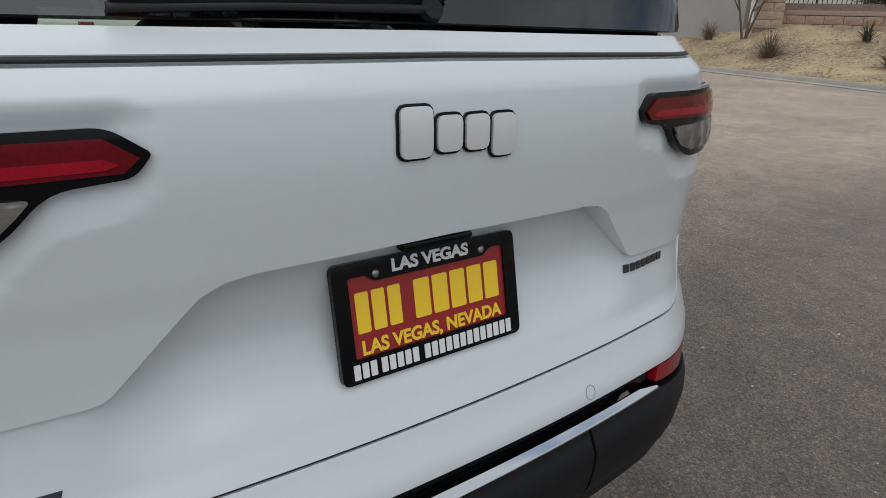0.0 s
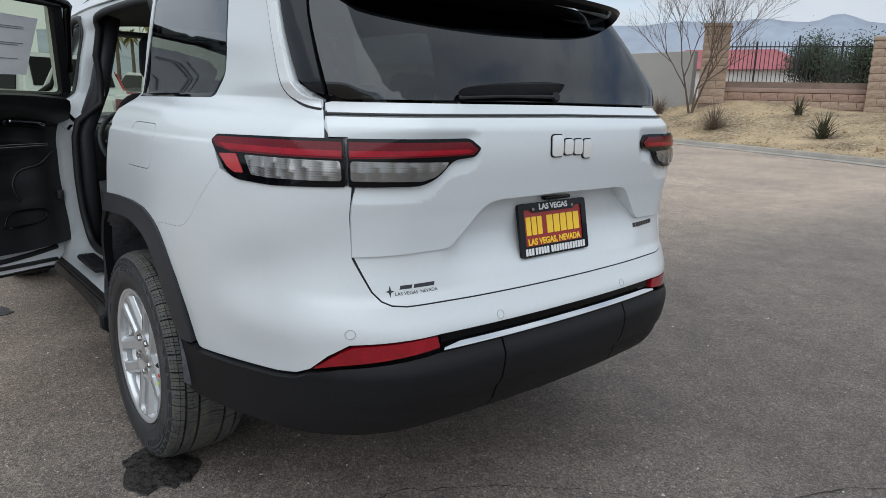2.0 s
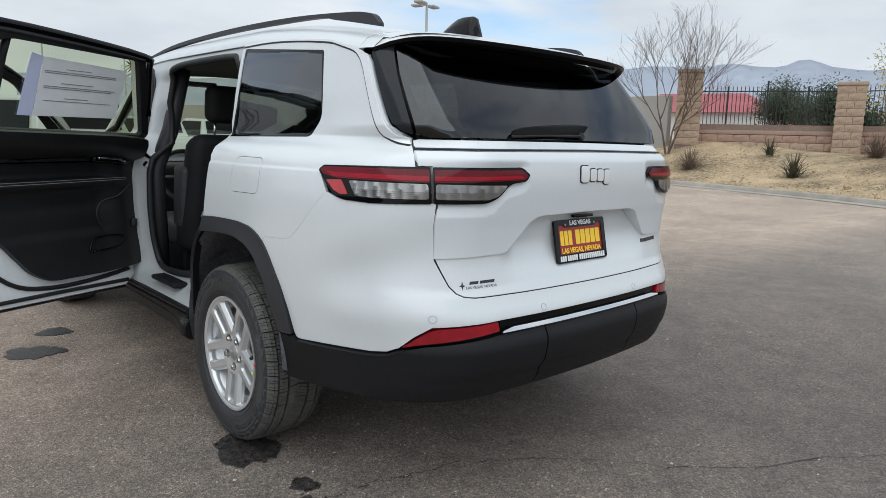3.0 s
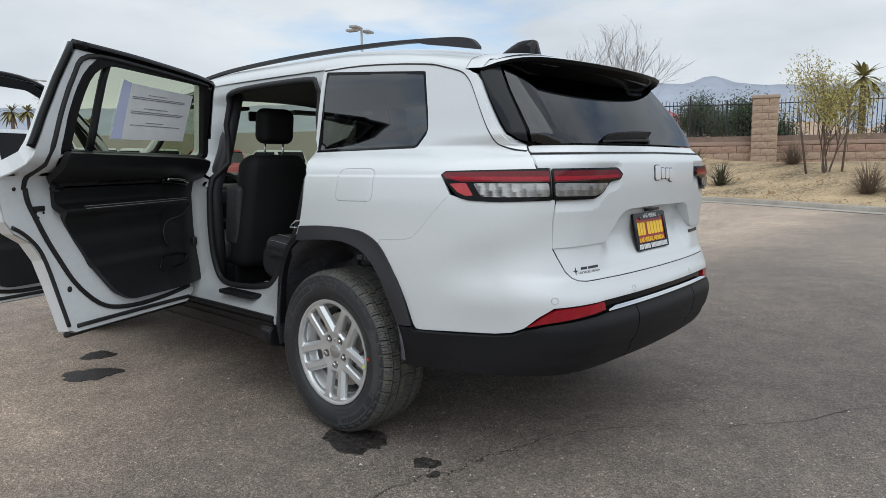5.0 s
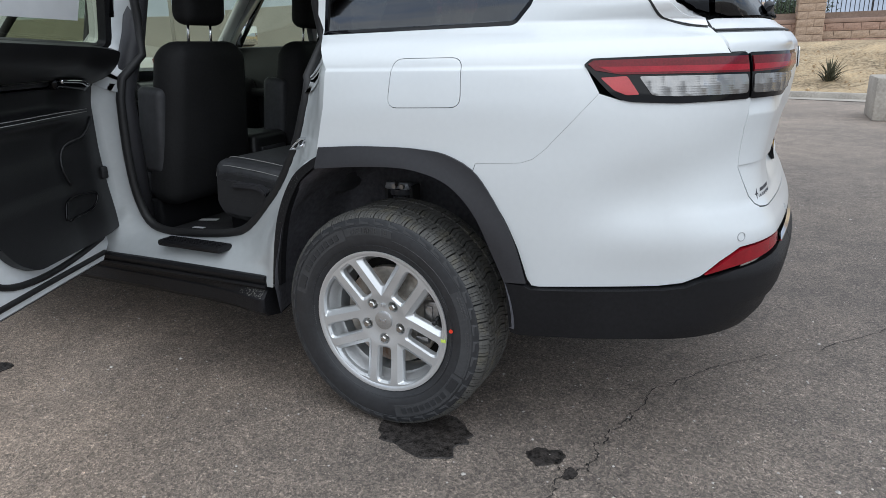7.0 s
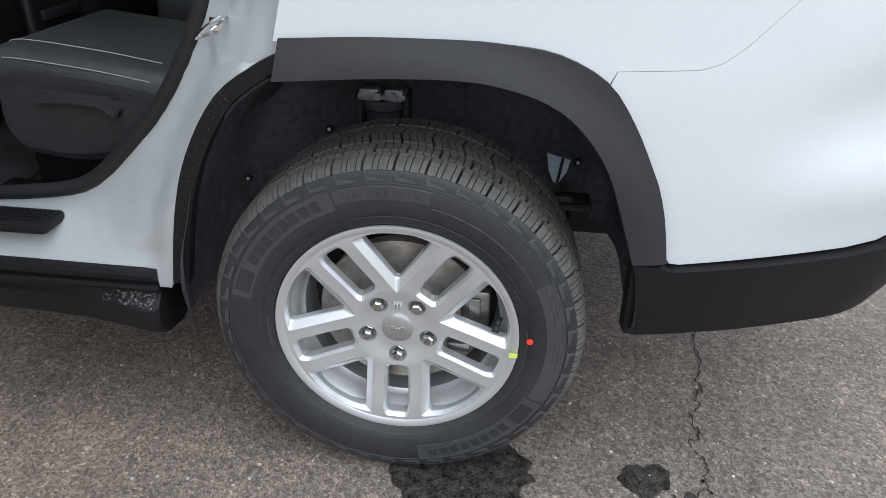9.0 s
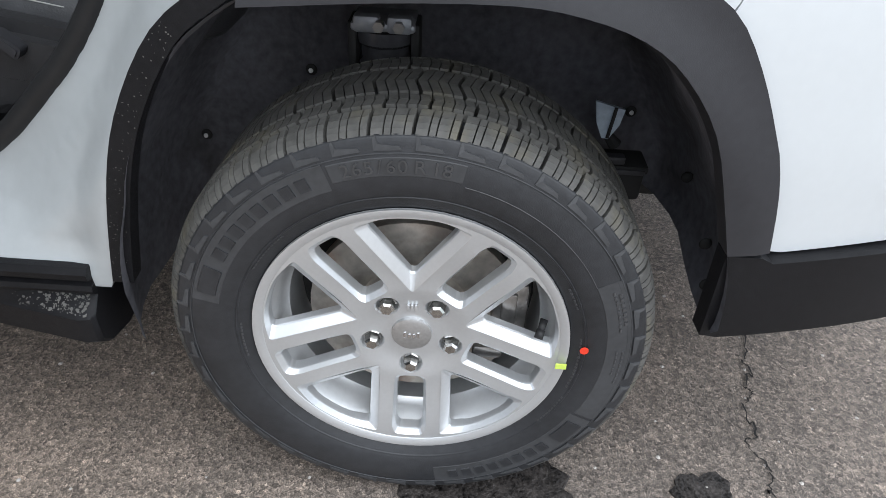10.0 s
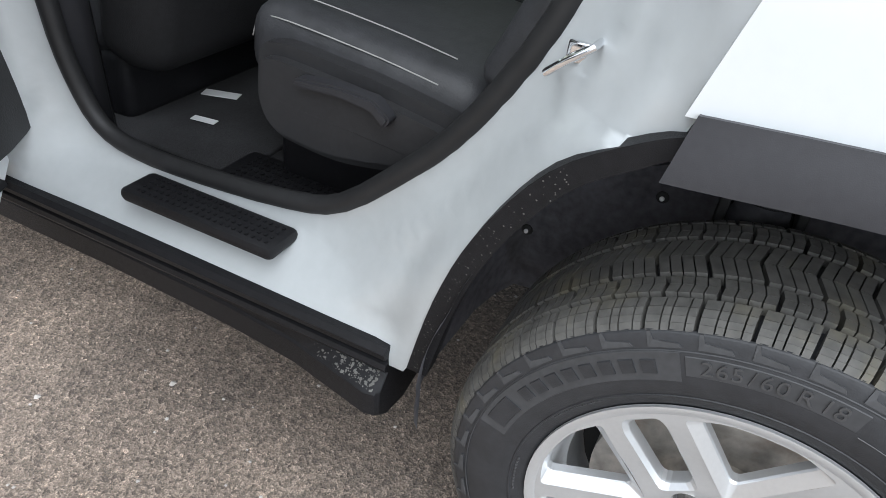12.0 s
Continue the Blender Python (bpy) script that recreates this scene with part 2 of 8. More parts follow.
    "cast": material("cast_aluminium", (0.25, 0.26, 0.28), 0.5, metal=0.5, grain=(60, 8), spread=0.3),
    "pole": material("pole_grey", (0.35, 0.35, 0.34), 0.6, grain=(10, 2), spread=0.1),
}


def asphalt_material():
    m = bpy.data.materials.new("worn_asphalt")
    m.use_nodes = True
    n, l = m.node_tree.nodes, m.node_tree.links
    b = n["Principled BSDF"]
    b.inputs["Roughness"].default_value, b.inputs["Specular IOR Level"].default_value = 0.78, 0.45
    tc = n.new("ShaderNodeTexCoord")

    def noise_tex(scale, detail, rough=0.5):
        t = n.new("ShaderNodeTexNoise")
        t.inputs["Scale"].default_value, t.inputs["Detail"].default_value, t.inputs["Roughness"].default_value = scale, detail, rough
        l.new(tc.outputs["Object"], t.inputs["Vector"])
        return t.outputs["Fac"]

    def ramp(v, *stops):
        r = n.new("ShaderNodeValToRGB")
        e = r.color_ramp.elements
        while len(e) < len(stops):
            e.new(0.5)
        for k, (p, c) in zip(e, stops):
            k.position, k.color = p, (*c, 1)
        l.new(v, r.inputs["Fac"])
        return r.outputs["Color"]

    def mix(kind, fac, a, bb):
        x = n.new("ShaderNodeMix")
        x.data_type, x.blend_type = "RGBA", kind
        for key, v in (("Factor", fac), ("A", a), ("B", bb)):
            if isinstance(v, (int, float)):
                x.inputs[key].default_value = v
            else:
                l.new(v, x.inputs[key])
        return x.outputs["Result"]

    fine = ramp(noise_tex(330, 4, 0.7), (0.32, (0.060, 0.054, 0.050)), (0.50, (0.168, 0.154, 0.142)), (0.68, (0.38, 0.35, 0.325)))
    v = n.new("ShaderNodeTexVoronoi")
    v.inputs["Scale"].default_value = 170
    l.new(tc.outputs["Object"], v.inputs["Vector"])
    stones = ramp(v.outputs["Color"], (0.0, (0.32, 0.31, 0.30)), (0.55, (1.0, 0.96, 0.92)), (0.88, (1.55, 1.47, 1.40)), (1.0, (2.4, 2.28, 2.15)))
    wide = ramp(noise_tex(0.45, 5, 0.6), (0.32, (0.80, 0.80, 0.81)), (0.68, (1.18, 1.15, 1.12)))
    mid = ramp(noise_tex(4.5, 4, 0.6), (0.3, (0.90, 0.90, 0.91)), (0.7, (1.28, 1.26, 1.25)))
    coarse = ramp(noise_tex(72, 3, 0.65), (0.34, (0.86, 0.84, 0.83)), (0.5, (0.98, 0.97, 0.96)), (0.66, (1.14, 1.13, 1.12)))
    v2 = n.new("ShaderNodeTexVoronoi")
    v2.inputs["Scale"].default_value = 95
    l.new(tc.outputs["Object"], v2.inputs["Vector"])
    pebbles = ramp(v2.outputs["Color"], (0.0, (0.80, 0.79, 0.78)), (0.45, (0.92, 0.91, 0.90)), (0.80, (1.05, 1.03, 1.01)), (0.96, (1.55, 1.50, 1.44)))
    mottle = ramp(noise_tex(17, 4, 0.65), (0.36, (0.93, 0.93, 0.93)), (0.64, (1.10, 1.10, 1.09)))
    grain = mix("MULTIPLY", 1.0, mix("MULTIPLY", 1.0, mix("MULTIPLY", 0.9, fine, stones), pebbles), mottle)
    c = mix("MULTIPLY", 1.0, mix("MULTIPLY", 1.0, mix("MULTIPLY", 1.0, grain, coarse), wide), mid)
    # shade painted into the colour: darker beside the vehicle, lighter farther off
    sep, ground_x = n.new("ShaderNodeSeparateXYZ"), n.new("ShaderNodeMath")
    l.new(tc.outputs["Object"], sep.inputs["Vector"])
    ground_x.operation = "MULTIPLY_ADD"
    l.new(noise_tex(0.6, 4, 0.6), ground_x.inputs[0])
    ground_x.inputs[1].default_value = 1.6
    l.new(sep.outputs["X"], ground_x.inputs[2])
    shaded = n.new("ShaderNodeMapRange")
    shaded.inputs["From Min"].default_value, shaded.inputs["From Max"].default_value = 0.6, 12.6
    l.new(ground_x.outputs[0], shaded.inputs["Value"])
    c = mix("MULTIPLY", 1.0, c, ramp(shaded.outputs["Result"], (0.0, (0.88, 0.88, 0.88)), (0.10, (0.62, 0.62, 0.63)), (0.25, (0.70, 0.70, 0.70)), (0.40, (0.92, 0.92, 0.92)), (0.75, (1.32, 1.31, 1.29))))
    # brightening put into the colour left of the vehicle, for the light there
    lightened = n.new("ShaderNodeMapRange")
    lightened.inputs["From Min"].default_value, lightened.inputs["From Max"].default_value = -0.2, -1.4
    l.new(ground_x.outputs[0], lightened.inputs["Value"])
    c = mix("MULTIPLY", 1.0, c, ramp(lightened.outputs["Result"], (0.0, (1.0, 1.0, 1.0)), (1.0, (1.15, 1.12, 1.08))))
    # light painted into the colour: brighter towards the front of the vehicle
    pale = n.new("ShaderNodeMapRange")
    pale.inputs["From Min"].default_value, pale.inputs["From Max"].default_value = 0.6, 2.0
    along = n.new("ShaderNodeMath")
    along.operation = "MULTIPLY_ADD"
    l.new(noise_tex(1.1, 4, 0.6), along.inputs[0])
    along.inputs[1].default_value = 1.0
    l.new(sep.outputs["Y"], along.inputs[2])
    l.new(along.outputs[0], pale.inputs["Value"])
    c = mix("MULTIPLY", 1.0, c, ramp(pale.outputs["Result"], (0.0, (1.0, 1.0, 1.0)), (1.0, (1.60, 1.53, 1.44))))
    l.new(c, b.inputs["Base Color"])
    bp = n.new("ShaderNodeBump")
    bp.inputs["Strength"].default_value, bp.inputs["Distance"].default_value = 0.6, 0.003
    l.new(v.outputs["Distance"], bp.inputs["Height"])
    l.new(bp.outputs["Normal"], b.inputs["Normal"])
    return m


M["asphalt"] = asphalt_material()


# ---- the vehicle's outer skin: rear at -y, left side at -x ----
PIV, FAN = 0.45, 0.94        # corner pivot, and the corner's share of the run-round coordinate


def mono(z, table):
    """Smooth curve through (z, value) pairs, with no overshoot."""
    zs = np.array([a for a, _ in table], float)
    vs = np.array([b for _, b in table], float)
    d = np.diff(vs) / np.diff(zs)
    m = np.concatenate([[d[0]], np.where(d[1:] * d[:-1] > 0, 2 * d[1:] * d[:-1] / np.where(np.abs(d[1:] + d[:-1]) < 1e-9, 1e-9, d[1:] + d[:-1]), 0), [d[-1]]])
    z = np.clip(z, zs[0], zs[-1])
    k = np.clip(np.searchsorted(zs, z) - 1, 0, len(zs) - 2)
    h = zs[k + 1] - zs[k]
    t = (z - zs[k]) / h
    return (vs[k] * (1 + 2 * t) * (1 - t) ** 2 + m[k] * h * t * (1 - t) ** 2 + vs[k + 1] * t * t * (3 - 2 * t) + m[k + 1] * h * t * t * (t - 1))


def ease(a, b, v):
    t = np.clip((v - a) / (b - a), 0, 1)
    return t * t * (3 - 2 * t)


SIDE = [(0.20, 0.86), (0.36, 0.915), (0.45, 0.928), (0.58, 0.940), (0.75, 0.958), (0.92, 0.966), (1.05, 0.962), (1.15, 0.950), (1.205, 0.936),
        (1.25, 0.900), (1.285, 0.830), (1.31, 0.795), (1.50, 0.757), (1.69, 0.712), (1.735, 0.675), (1.765, 0.60)]
REAR = [(0.36, 1.02), (0.44, 1.115), (0.52, 1.165), (0.61, 1.180), (0.66, 1.172), (0.72, 1.166), (0.78, 1.148), (0.82, 1.130), (0.90, 1.121), (1.00, 1.129),
        (1.06, 1.1385), (1.17, 1.150), (1.23, 1.146), (1.265, 1.125), (1.30, 1.075), (1.45, 0.955), (1.60, 0.83), (1.70, 0.74), (1.765, 0.62)]


def half_width(y, z):
    low = 1 - ease(1.25, 1.35, z)
    back = np.maximum(0, -0.20 - y)
    w = mono(z, SIDE) - (0.26 * low + 0.08 * (1 - low)) * back ** 2
    front = np.maximum(0, y - 2.2)
    w = w - 0.06 * front ** 2 - np.maximum(0, z - 1.28) * 0.10 * front
    # shoulder crease along the side, dying out at the lamp
    w = w + 0.0045 * (1 - ease(1.181, 1.194, z)) * ease(0.95, 1.10, z) * ease(-0.72, -0.60, y)
    # hollow behind the rear wheel arch, fading towards the corner
    w = w - 0.009 * np.exp(-((z - 0.83) / 0.11) ** 2) * ease(-0.50, -0.85, y)
    return w


def rear_depth(x, z):
    d = mono(z, REAR) - (0.11 - 0.04 * ease(1.25, 1.4, z)) * x * x
    return d


def skin_gap(x, y, z):
    """Below zero inside the skin, above zero outside."""
    r = 0.20 - 0.07 * ease(1.22, 1.40, z)
    a = np.abs(x) - half_width(y, z) + r
    b = -y - rear_depth(x, z) + r
    p = 2.2
    both = (np.maximum(a, 1e-6) ** p + np.maximum(b, 1e-6) ** p) ** (1 / p)
    return np.where((a > 0) & (b > 0), both, np.maximum(a, b)) - r


def run(x, y):
    """The run-round coordinate q of a place: across the tailgate, round the corner, along the side."""
    s = -1 if x < 0 else 1
    x = abs(x)
    if y > -PIV and x > PIV * 0.9:
        return s * (PIV + FAN + y + PIV)
    if x < PIV:
        return s * x
    return s * (PIV + FAN * (1 - math.atan2(-PIV - y, x - PIV) / (math.pi / 2)))


def skin(q, z, out=0.0):
    """Places on the skin at run-round coordinates q and heights z."""
    q, z = np.asarray(q, float), np.asarray(z, float)
    s, a = np.where(q < 0, -1.0, 1.0), np.abs(q)
    th = np.clip(1 - (a - PIV) / FAN, 0, 1) * math.pi / 2
    ox = np.where(a < PIV, a, PIV)
    oy = np.where(a > PIV + FAN, a - PIV - FAN - PIV, -PIV)
    dx, dy = np.cos(th), -np.sin(th)
    lo, hi = np.zeros_like(q), np.full_like(q, 1.6)
    for _ in range(30):
        mid = (lo + hi) / 2
        inside = skin_gap(ox + dx * mid, oy + dy * mid, z) < 0
        lo, hi = np.where(inside, mid, lo), np.where(inside, hi, mid)
    p = np.stack([s * (ox + dx * lo), oy + dy * lo, z], -1)
    if np.any(out):
        p = p + skin_normal(q, z) * np.asarray(out)[..., None]
    return p


def skin_normal(q, z):
    e = 2e-3
    n = np.cross(skin(q + e, z) - skin(q - e, z), skin(q, z + e) - skin(q, z - e))
    return n / np.maximum(np.linalg.norm(n, axis=-1, keepdims=True), 1e-9)


# ---- building tools ----
def thing(name, label, category, at=(0, 0, 0), group="", kind=""):
    ob = new(name)
    ob.empty_display_size = 0.1
    ob.matrix_basis = Matrix.Translation(at)
    return tagged(ob, label, category, group, kind)


def mesh_part(name, me, mat, parent=None, label="", smooth=True):
    me.materials.append(M[mat] if isinstance(mat, str) else mat)
    if smooth and not me.has_custom_normals:
        me.shade_smooth()
    ob = new(name, me)
    if parent is not None:
        ob.parent = parent
    if label:
        ob["label"] = label
    return ob


def part(name, bm, mat, parent=None, label="", smooth=False, auto=None):
    me = bpy.data.meshes.new(name)
    if auto:
        for e in bm.edges:
            if len(e.link_faces) == 2 and e.calc_face_angle(0) > radians(auto):
                e.smooth = False
    bm.to_mesh(me)
    bm.free()
    return mesh_part(name, me, mat, parent, label, smooth or bool(auto))


def box(bm, lo, hi, bevel=0.0, seg=2, m=None):
    """Adds a box, with rounded edges, to bm."""
    lo, hi = Vector(lo), Vector(hi)
    got = bmesh.ops.create_cube(bm, size=1.0, matrix=Matrix.Translation((lo + hi) / 2) @ Matrix.Diagonal((*(hi - lo), 1)))
    vs = got["verts"]
    if bevel:
        es = {e for v in vs for e in v.link_edges}
        got = bmesh.ops.bevel(bm, geom=list(es), offset=bevel, segments=seg, affect="EDGES", profile=0.5)
        vs = list({v for f in got["faces"] for v in f.verts} | {v for v in vs if v.is_valid})
    if m is not None:
        bmesh.ops.transform(bm, matrix=m, verts=[v for v in vs if v.is_valid])
    return vs


def box_part(name, lo, hi, mat, parent=None, label="", bevel=0.0, m=None):
    bm = bmesh.new()
    box(bm, lo, hi, bevel, 2, m)
    return part(name, bm, mat, parent, label, auto=35 if bevel else None)


def tube(bm, pts, radius, sides=8, cap=True, flat=1.0):
    """Adds a round bar along pts; radius may be a list."""
    pts = [Vector(p) for p in pts]
    rad = radius if isinstance(radius, (list, tuple)) else [radius] * len(pts)
    rings, ref = [], None
    for k, p in enumerate(pts):
        d = (pts[min(k + 1, len(pts) - 1)] - pts[max(k - 1, 0)]).normalized()
        if ref is None:
            ref = d.orthogonal().normalized()
        ref = (ref - d * ref.dot(d)).normalized()
        s = d.cross(ref)
        rings.append([bm.verts.new(p + (ref * math.cos(a) + s * math.sin(a) * flat) * rad[k]) for a in [2 * math.pi * j / sides for j in range(sides)]])
    for a, b in zip(rings, rings[1:]):
        for j in range(sides):
            bm.faces.new((a[j], a[(j + 1) % sides], b[(j + 1) % sides], b[j]))
    if cap:
        bm.faces.new(rings[0][::-1])
        bm.faces.new(rings[-1])


def smooth_line(pts, n=6, closed=False):
    """Catmull-Rom curve through pts."""
    p = [np.array(q, float) for q in pts]
    out, c = [], len(p)
    for k in range(c if closed else c - 1):
        a, b, d, e = (p[(k + j) % c] if closed else p[min(max(k + j, 0), c - 1)] for j in (-1, 0, 1, 2))
        for t in np.arange(n) / n:
            out.append(0.5 * (2 * b + (d - a) * t + (2 * a - 5 * b + 4 * d - e) * t * t + (3 * b - a - 3 * d + e) * t ** 3))
    if not closed:
        out.append(p[-1])
    return [tuple(q) for q in out]


def rounded(poly, r, seg=4):
    """A closed outline with its corners rounded; r one radius or one a corner."""
    n, out = len(poly), []
    for k in range(n):
        a, b, c = (np.array(poly[(k + j) % n], float) for j in (-1, 0, 1))
        rr = r[k] if isinstance(r, (list, tuple)) else r
        u, v = a - b, c - b
        lu, lv = np.linalg.norm(u), np.linalg.norm(v)
        t = min(rr, 0.48 * lu, 0.48 * lv)
        if t < 1e-5:
            out.append(tuple(b))
            continue
        p, q = b + u / lu * t, b + v / lv * t
        for s in np.linspace(0, 1, seg + 1):
            out.append(tuple((1 - s) ** 2 * p + 2 * s * (1 - s) * b + s * s * q))
    return out


def area2(poly):
    return sum(a[0] * b[1] - b[0] * a[1] for a, b in zip(poly, poly[1:] + poly[:1])) / 2


def inset(poly, g):
    """The outline drawn in by g (out, where g < 0)."""
    p = [np.array(q, float) for q in poly]
    s = 1 if area2(poly) > 0 else -1
    out = []
    for k in range(len(p)):
        a, b, c = p[k - 1], p[k], p[(k + 1) % len(p)]
        u, v = b - a, c - b
        u, v = u / max(np.linalg.norm(u), 1e-9), v / max(np.linalg.norm(v), 1e-9)
        nu, nv = s * np.array([-u[1], u[0]]), s * np.array([-v[1], v[0]])
        m = nu + nv
        m = m / max(np.linalg.norm(m), 1e-6)
        out.append(tuple(b + m * g / max(m.dot(nu), 0.4)))
    return out


def clean(poly):
    out = [poly[0]]
    for p in poly[1:]:
        if math.dist(p, out[-1]) > 1e-4:
            out.append(p)
    if math.dist(out[0], out[-1]) < 1e-4:
        out.pop()
    return out


def flat_sheet(outer, holes=(), step=0.03, lines=()):
    """Vertices (2D) and faces of an outline with holes, cut by a grid of that step and at the heights in lines."""
    loops = [clean(list(p)) for p in (outer, *holes)]
    flat = [q for lp in loops for q in lp]
    bm = bmesh.new()
    vs = [bm.verts.new((a, b, 0)) for a, b in flat]
    from mathutils.geometry import tessellate_polygon
    for t in tessellate_polygon([[Vector((a, b, 0)) for a, b in lp] for lp in loops]):
        if len(set(t)) == 3:
            try:
                bm.faces.new([vs[i] for i in t])
            except ValueError:
                pass
    for ax in (0, 1):
        lo, hi = min(q[ax] for q in flat), max(q[ax] for q in flat)
        st = step[ax] if isinstance(step, (tuple, list)) else step
        for k in range(1, int((hi - lo) / st) + 1):
            co, no = [0, 0, 0], [0, 0, 0]
            co[ax], no[ax] = lo + (hi - lo) * k / (int((hi - lo) / st) + 1), 1
            bmesh.ops.bisect_plane(bm, geom=bm.verts[:] + bm.edges[:] + bm.faces[:], plane_co=co, plane_no=no, dist=1e-6)
    for h in lines:
        bmesh.ops.bisect_plane(bm, geom=bm.verts[:] + bm.edges[:] + bm.faces[:], plane_co=(0, h, 0), plane_no=(0, 1, 0), dist=1e-6)
    bm.verts.index_update()
    v2 = np.array([v.co[:2] for v in bm.verts])
    faces = [[v.index for v in f.verts] for f in bm.faces]
    edge = [[e.verts[0].index, e.verts[1].index] for e in bm.edges if len(e.link_faces) == 1]
    bm.free()
    return v2, faces, edge


def panel_mesh(name, place, outer, holes=(), step=0.03, depth=0.012, back=False, into=None, lines=()):
    """A sheet laid on the surface place(a, b) -> points, with true normals, edges turned in by depth, and a back face if asked."""
    v2, faces, edge = flat_sheet(outer, holes, step, lines)
    a, b = v2[:, 0], v2[:, 1]
    e = 1.5e-3
    P = place(a, b)
    N = np.cross(place(a + e, b) - place(a - e, b), place(a, b + e) - place(a, b - e))
    N /= np.maximum(np.linalg.norm(N, axis=1, keepdims=True), 1e-9)
    out = []
    for f in faces:
        q = v2[f]
        ar = sum(q[k][0] * q[(k + 1) % len(f)][1] - q[(k + 1) % len(f)][0] * q[k][1] for k in range(len(f)))
        out.append(f if ar > 0 else f[::-1])
    nrm = [N[i] for f in out for i in f]
    n0 = len(P)
    verts = [tuple(p) for p in P]
    if depth:
        ids = {}
        direct = {(f[k], f[(k + 1) % len(f)]) for f in out for k in range(len(f))}
        for i, j in edge:
            if (i, j) not in direct:
                i, j = j, i
            for k in (i, j):
                if k not in ids:
                    ids[k] = len(verts)
                    verts.append(tuple(P[k] - N[k] * depth if into is None else P[k] + np.array(into) * depth))
            f = [j, i, ids[i], ids[j]]
            g = np.cross(np.subtract(verts[f[1]], verts[f[0]]), np.subtract(verts[f[2]], verts[f[1]]))
            g = g / max(np.linalg.norm(g), 1e-9)
            out.append(f)
            nrm += [g] * 4
        if back:
            base = len(verts)
            verts += [tuple(p) for p in (P - N * depth)]
            for f in out[: len(faces)]:
                out.append([base + i for i in f[::-1]])
                nrm += [-N[i] for i in f[::-1]]
    me = bpy.data.meshes.new(name)
    me.from_pydata(verts, [], out)
    me.update()
    me.shade_smooth()
    me.normals_split_custom_set([tuple(v) for v in nrm])
    return me


def ring_mesh(name, place, outer, inner, depth=0.012):
    """A band between two outlines of as many points, laid on place, its edges turned in."""
    if area2(list(outer)) < 0:
        outer, inner = outer[::-1], inner[::-1]
    n = len(outer)
    o, i = np.array(outer, float), np.array(inner, float)
    e = 1.5e-3

    def at(p, d):
        a, b = p[:, 0], p[:, 1]
        nn = np.cross(place(a + e, b) - place(a - e, b), place(a, b + e) - place(a, b - e))
        nn /= np.maximum(np.linalg.norm(nn, axis=1, keepdims=True), 1e-9)
        return place(a, b) - nn * d

    loops = [at(o, depth), at(o, 0), at(i, 0), at(i, depth)]
    verts = [tuple(p) for lp in loops for p in lp]
    faces = [[k * n + j, k * n + (j + 1) % n, (k + 1) * n + (j + 1) % n, (k + 1) * n + j] for k in range(3) for j in range(n)]
    me = bpy.data.meshes.new(name)
    me.from_pydata(verts, [], faces)
    me.update()
    return me


def lathe(bm, profile, seg=48, m=None, closed=False):
    """Turns (radius, height) pairs round the x axis."""
    rings = []
    for k in range(seg):
        a = 2 * math.pi * k / seg
        rings.append([bm.verts.new((h, r * math.cos(a), r * math.sin(a))) for r, h in profile])
    n = len(profile)
    for k in range(seg):
        a, b = rings[k], rings[(k + 1) % seg]
        for j in range(n if closed else n - 1):
            bm.faces.new((a[j], a[(j + 1) % n], b[(j + 1) % n], b[j]))
    bmesh.ops.recalc_face_normals(bm, faces=bm.faces)
    if m is not None:
        bmesh.ops.transform(bm, matrix=m, verts=bm.verts)


def text_mesh(name, words, size, depth=0.0008, bold=0.0):
    """Letters as a mesh, centred, from the built-in font."""
    cu = bpy.data.curves.new(name, "FONT")
    cu.body, cu.size, cu.extrude, cu.offset = words, size, depth, bold
    cu.align_x, cu.align_y = "CENTER", "CENTER"
    ob = bpy.data.objects.new(name, cu)
    scene.collection.objects.link(ob)
    dg = bpy.context.evaluated_depsgraph_get()
    me = bpy.data.meshes.new_from_object(ob.evaluated_get(dg))
    bpy.data.objects.remove(ob)
    bpy.data.curves.remove(cu)
    return me


# ---- ground, kerb, bank ----
KERB = [(9.0, -14.0), (12.4, -6.0), (15.4, 0.0), (17.2, 3.2), (18.6, 6.5), (19.9, 10.2), (22.4, 16.0), (30.0, 30.0)]
kerb_line = smooth_line(KERB, 8)


def side_line(line, d):
    out = []
    for k, p in enumerate(line):
        a, b = line[max(k - 1, 0)], line[min(k + 1, len(line) - 1)]
        t = np.array([b[0] - a[0], b[1] - a[1]])
        t /= np.linalg.norm(t)
        out.append((p[0] + t[1] * d, p[1] - t[0] * d))
    return out


bm = bmesh.new()
N_G = 40
grid = [[bm.verts.new((x, y, 0.0)) for y in np.concatenate([[-3000, -400, -60], np.linspace(-25, 35, N_G), [80, 400, 3000]])] for x in np.concatenate([[-3000, -400, -60], np.linspace(-25, 35, N_G), [80, 400, 3000]])]
for a, b in zip(grid, grid[1:]):
    for j in range(len(a) - 1):
        bm.faces.new((a[j], b[j], b[j + 1], a[j + 1]))
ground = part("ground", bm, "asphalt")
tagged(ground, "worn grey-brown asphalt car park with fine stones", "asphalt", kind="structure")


def strip(name, line, sections, mat, label, category):
    """A ribbon along line: sections are (distance to the right, height)."""
    bm = bmesh.new()
    cols = [[bm.verts.new((p[0], p[1], z)) for p in side_line(line, d)] for d, z in sections]
    for a, b in zip(cols, cols[1:]):
        for j in range(len(a) - 1):
            bm.faces.new((a[j], b[j], b[j + 1], a[j + 1]))
    bmesh.ops.recalc_face_normals(bm, faces=bm.faces)
    ob = part(name, bm, mat, auto=30)
    return tagged(ob, label, category, kind="structure")


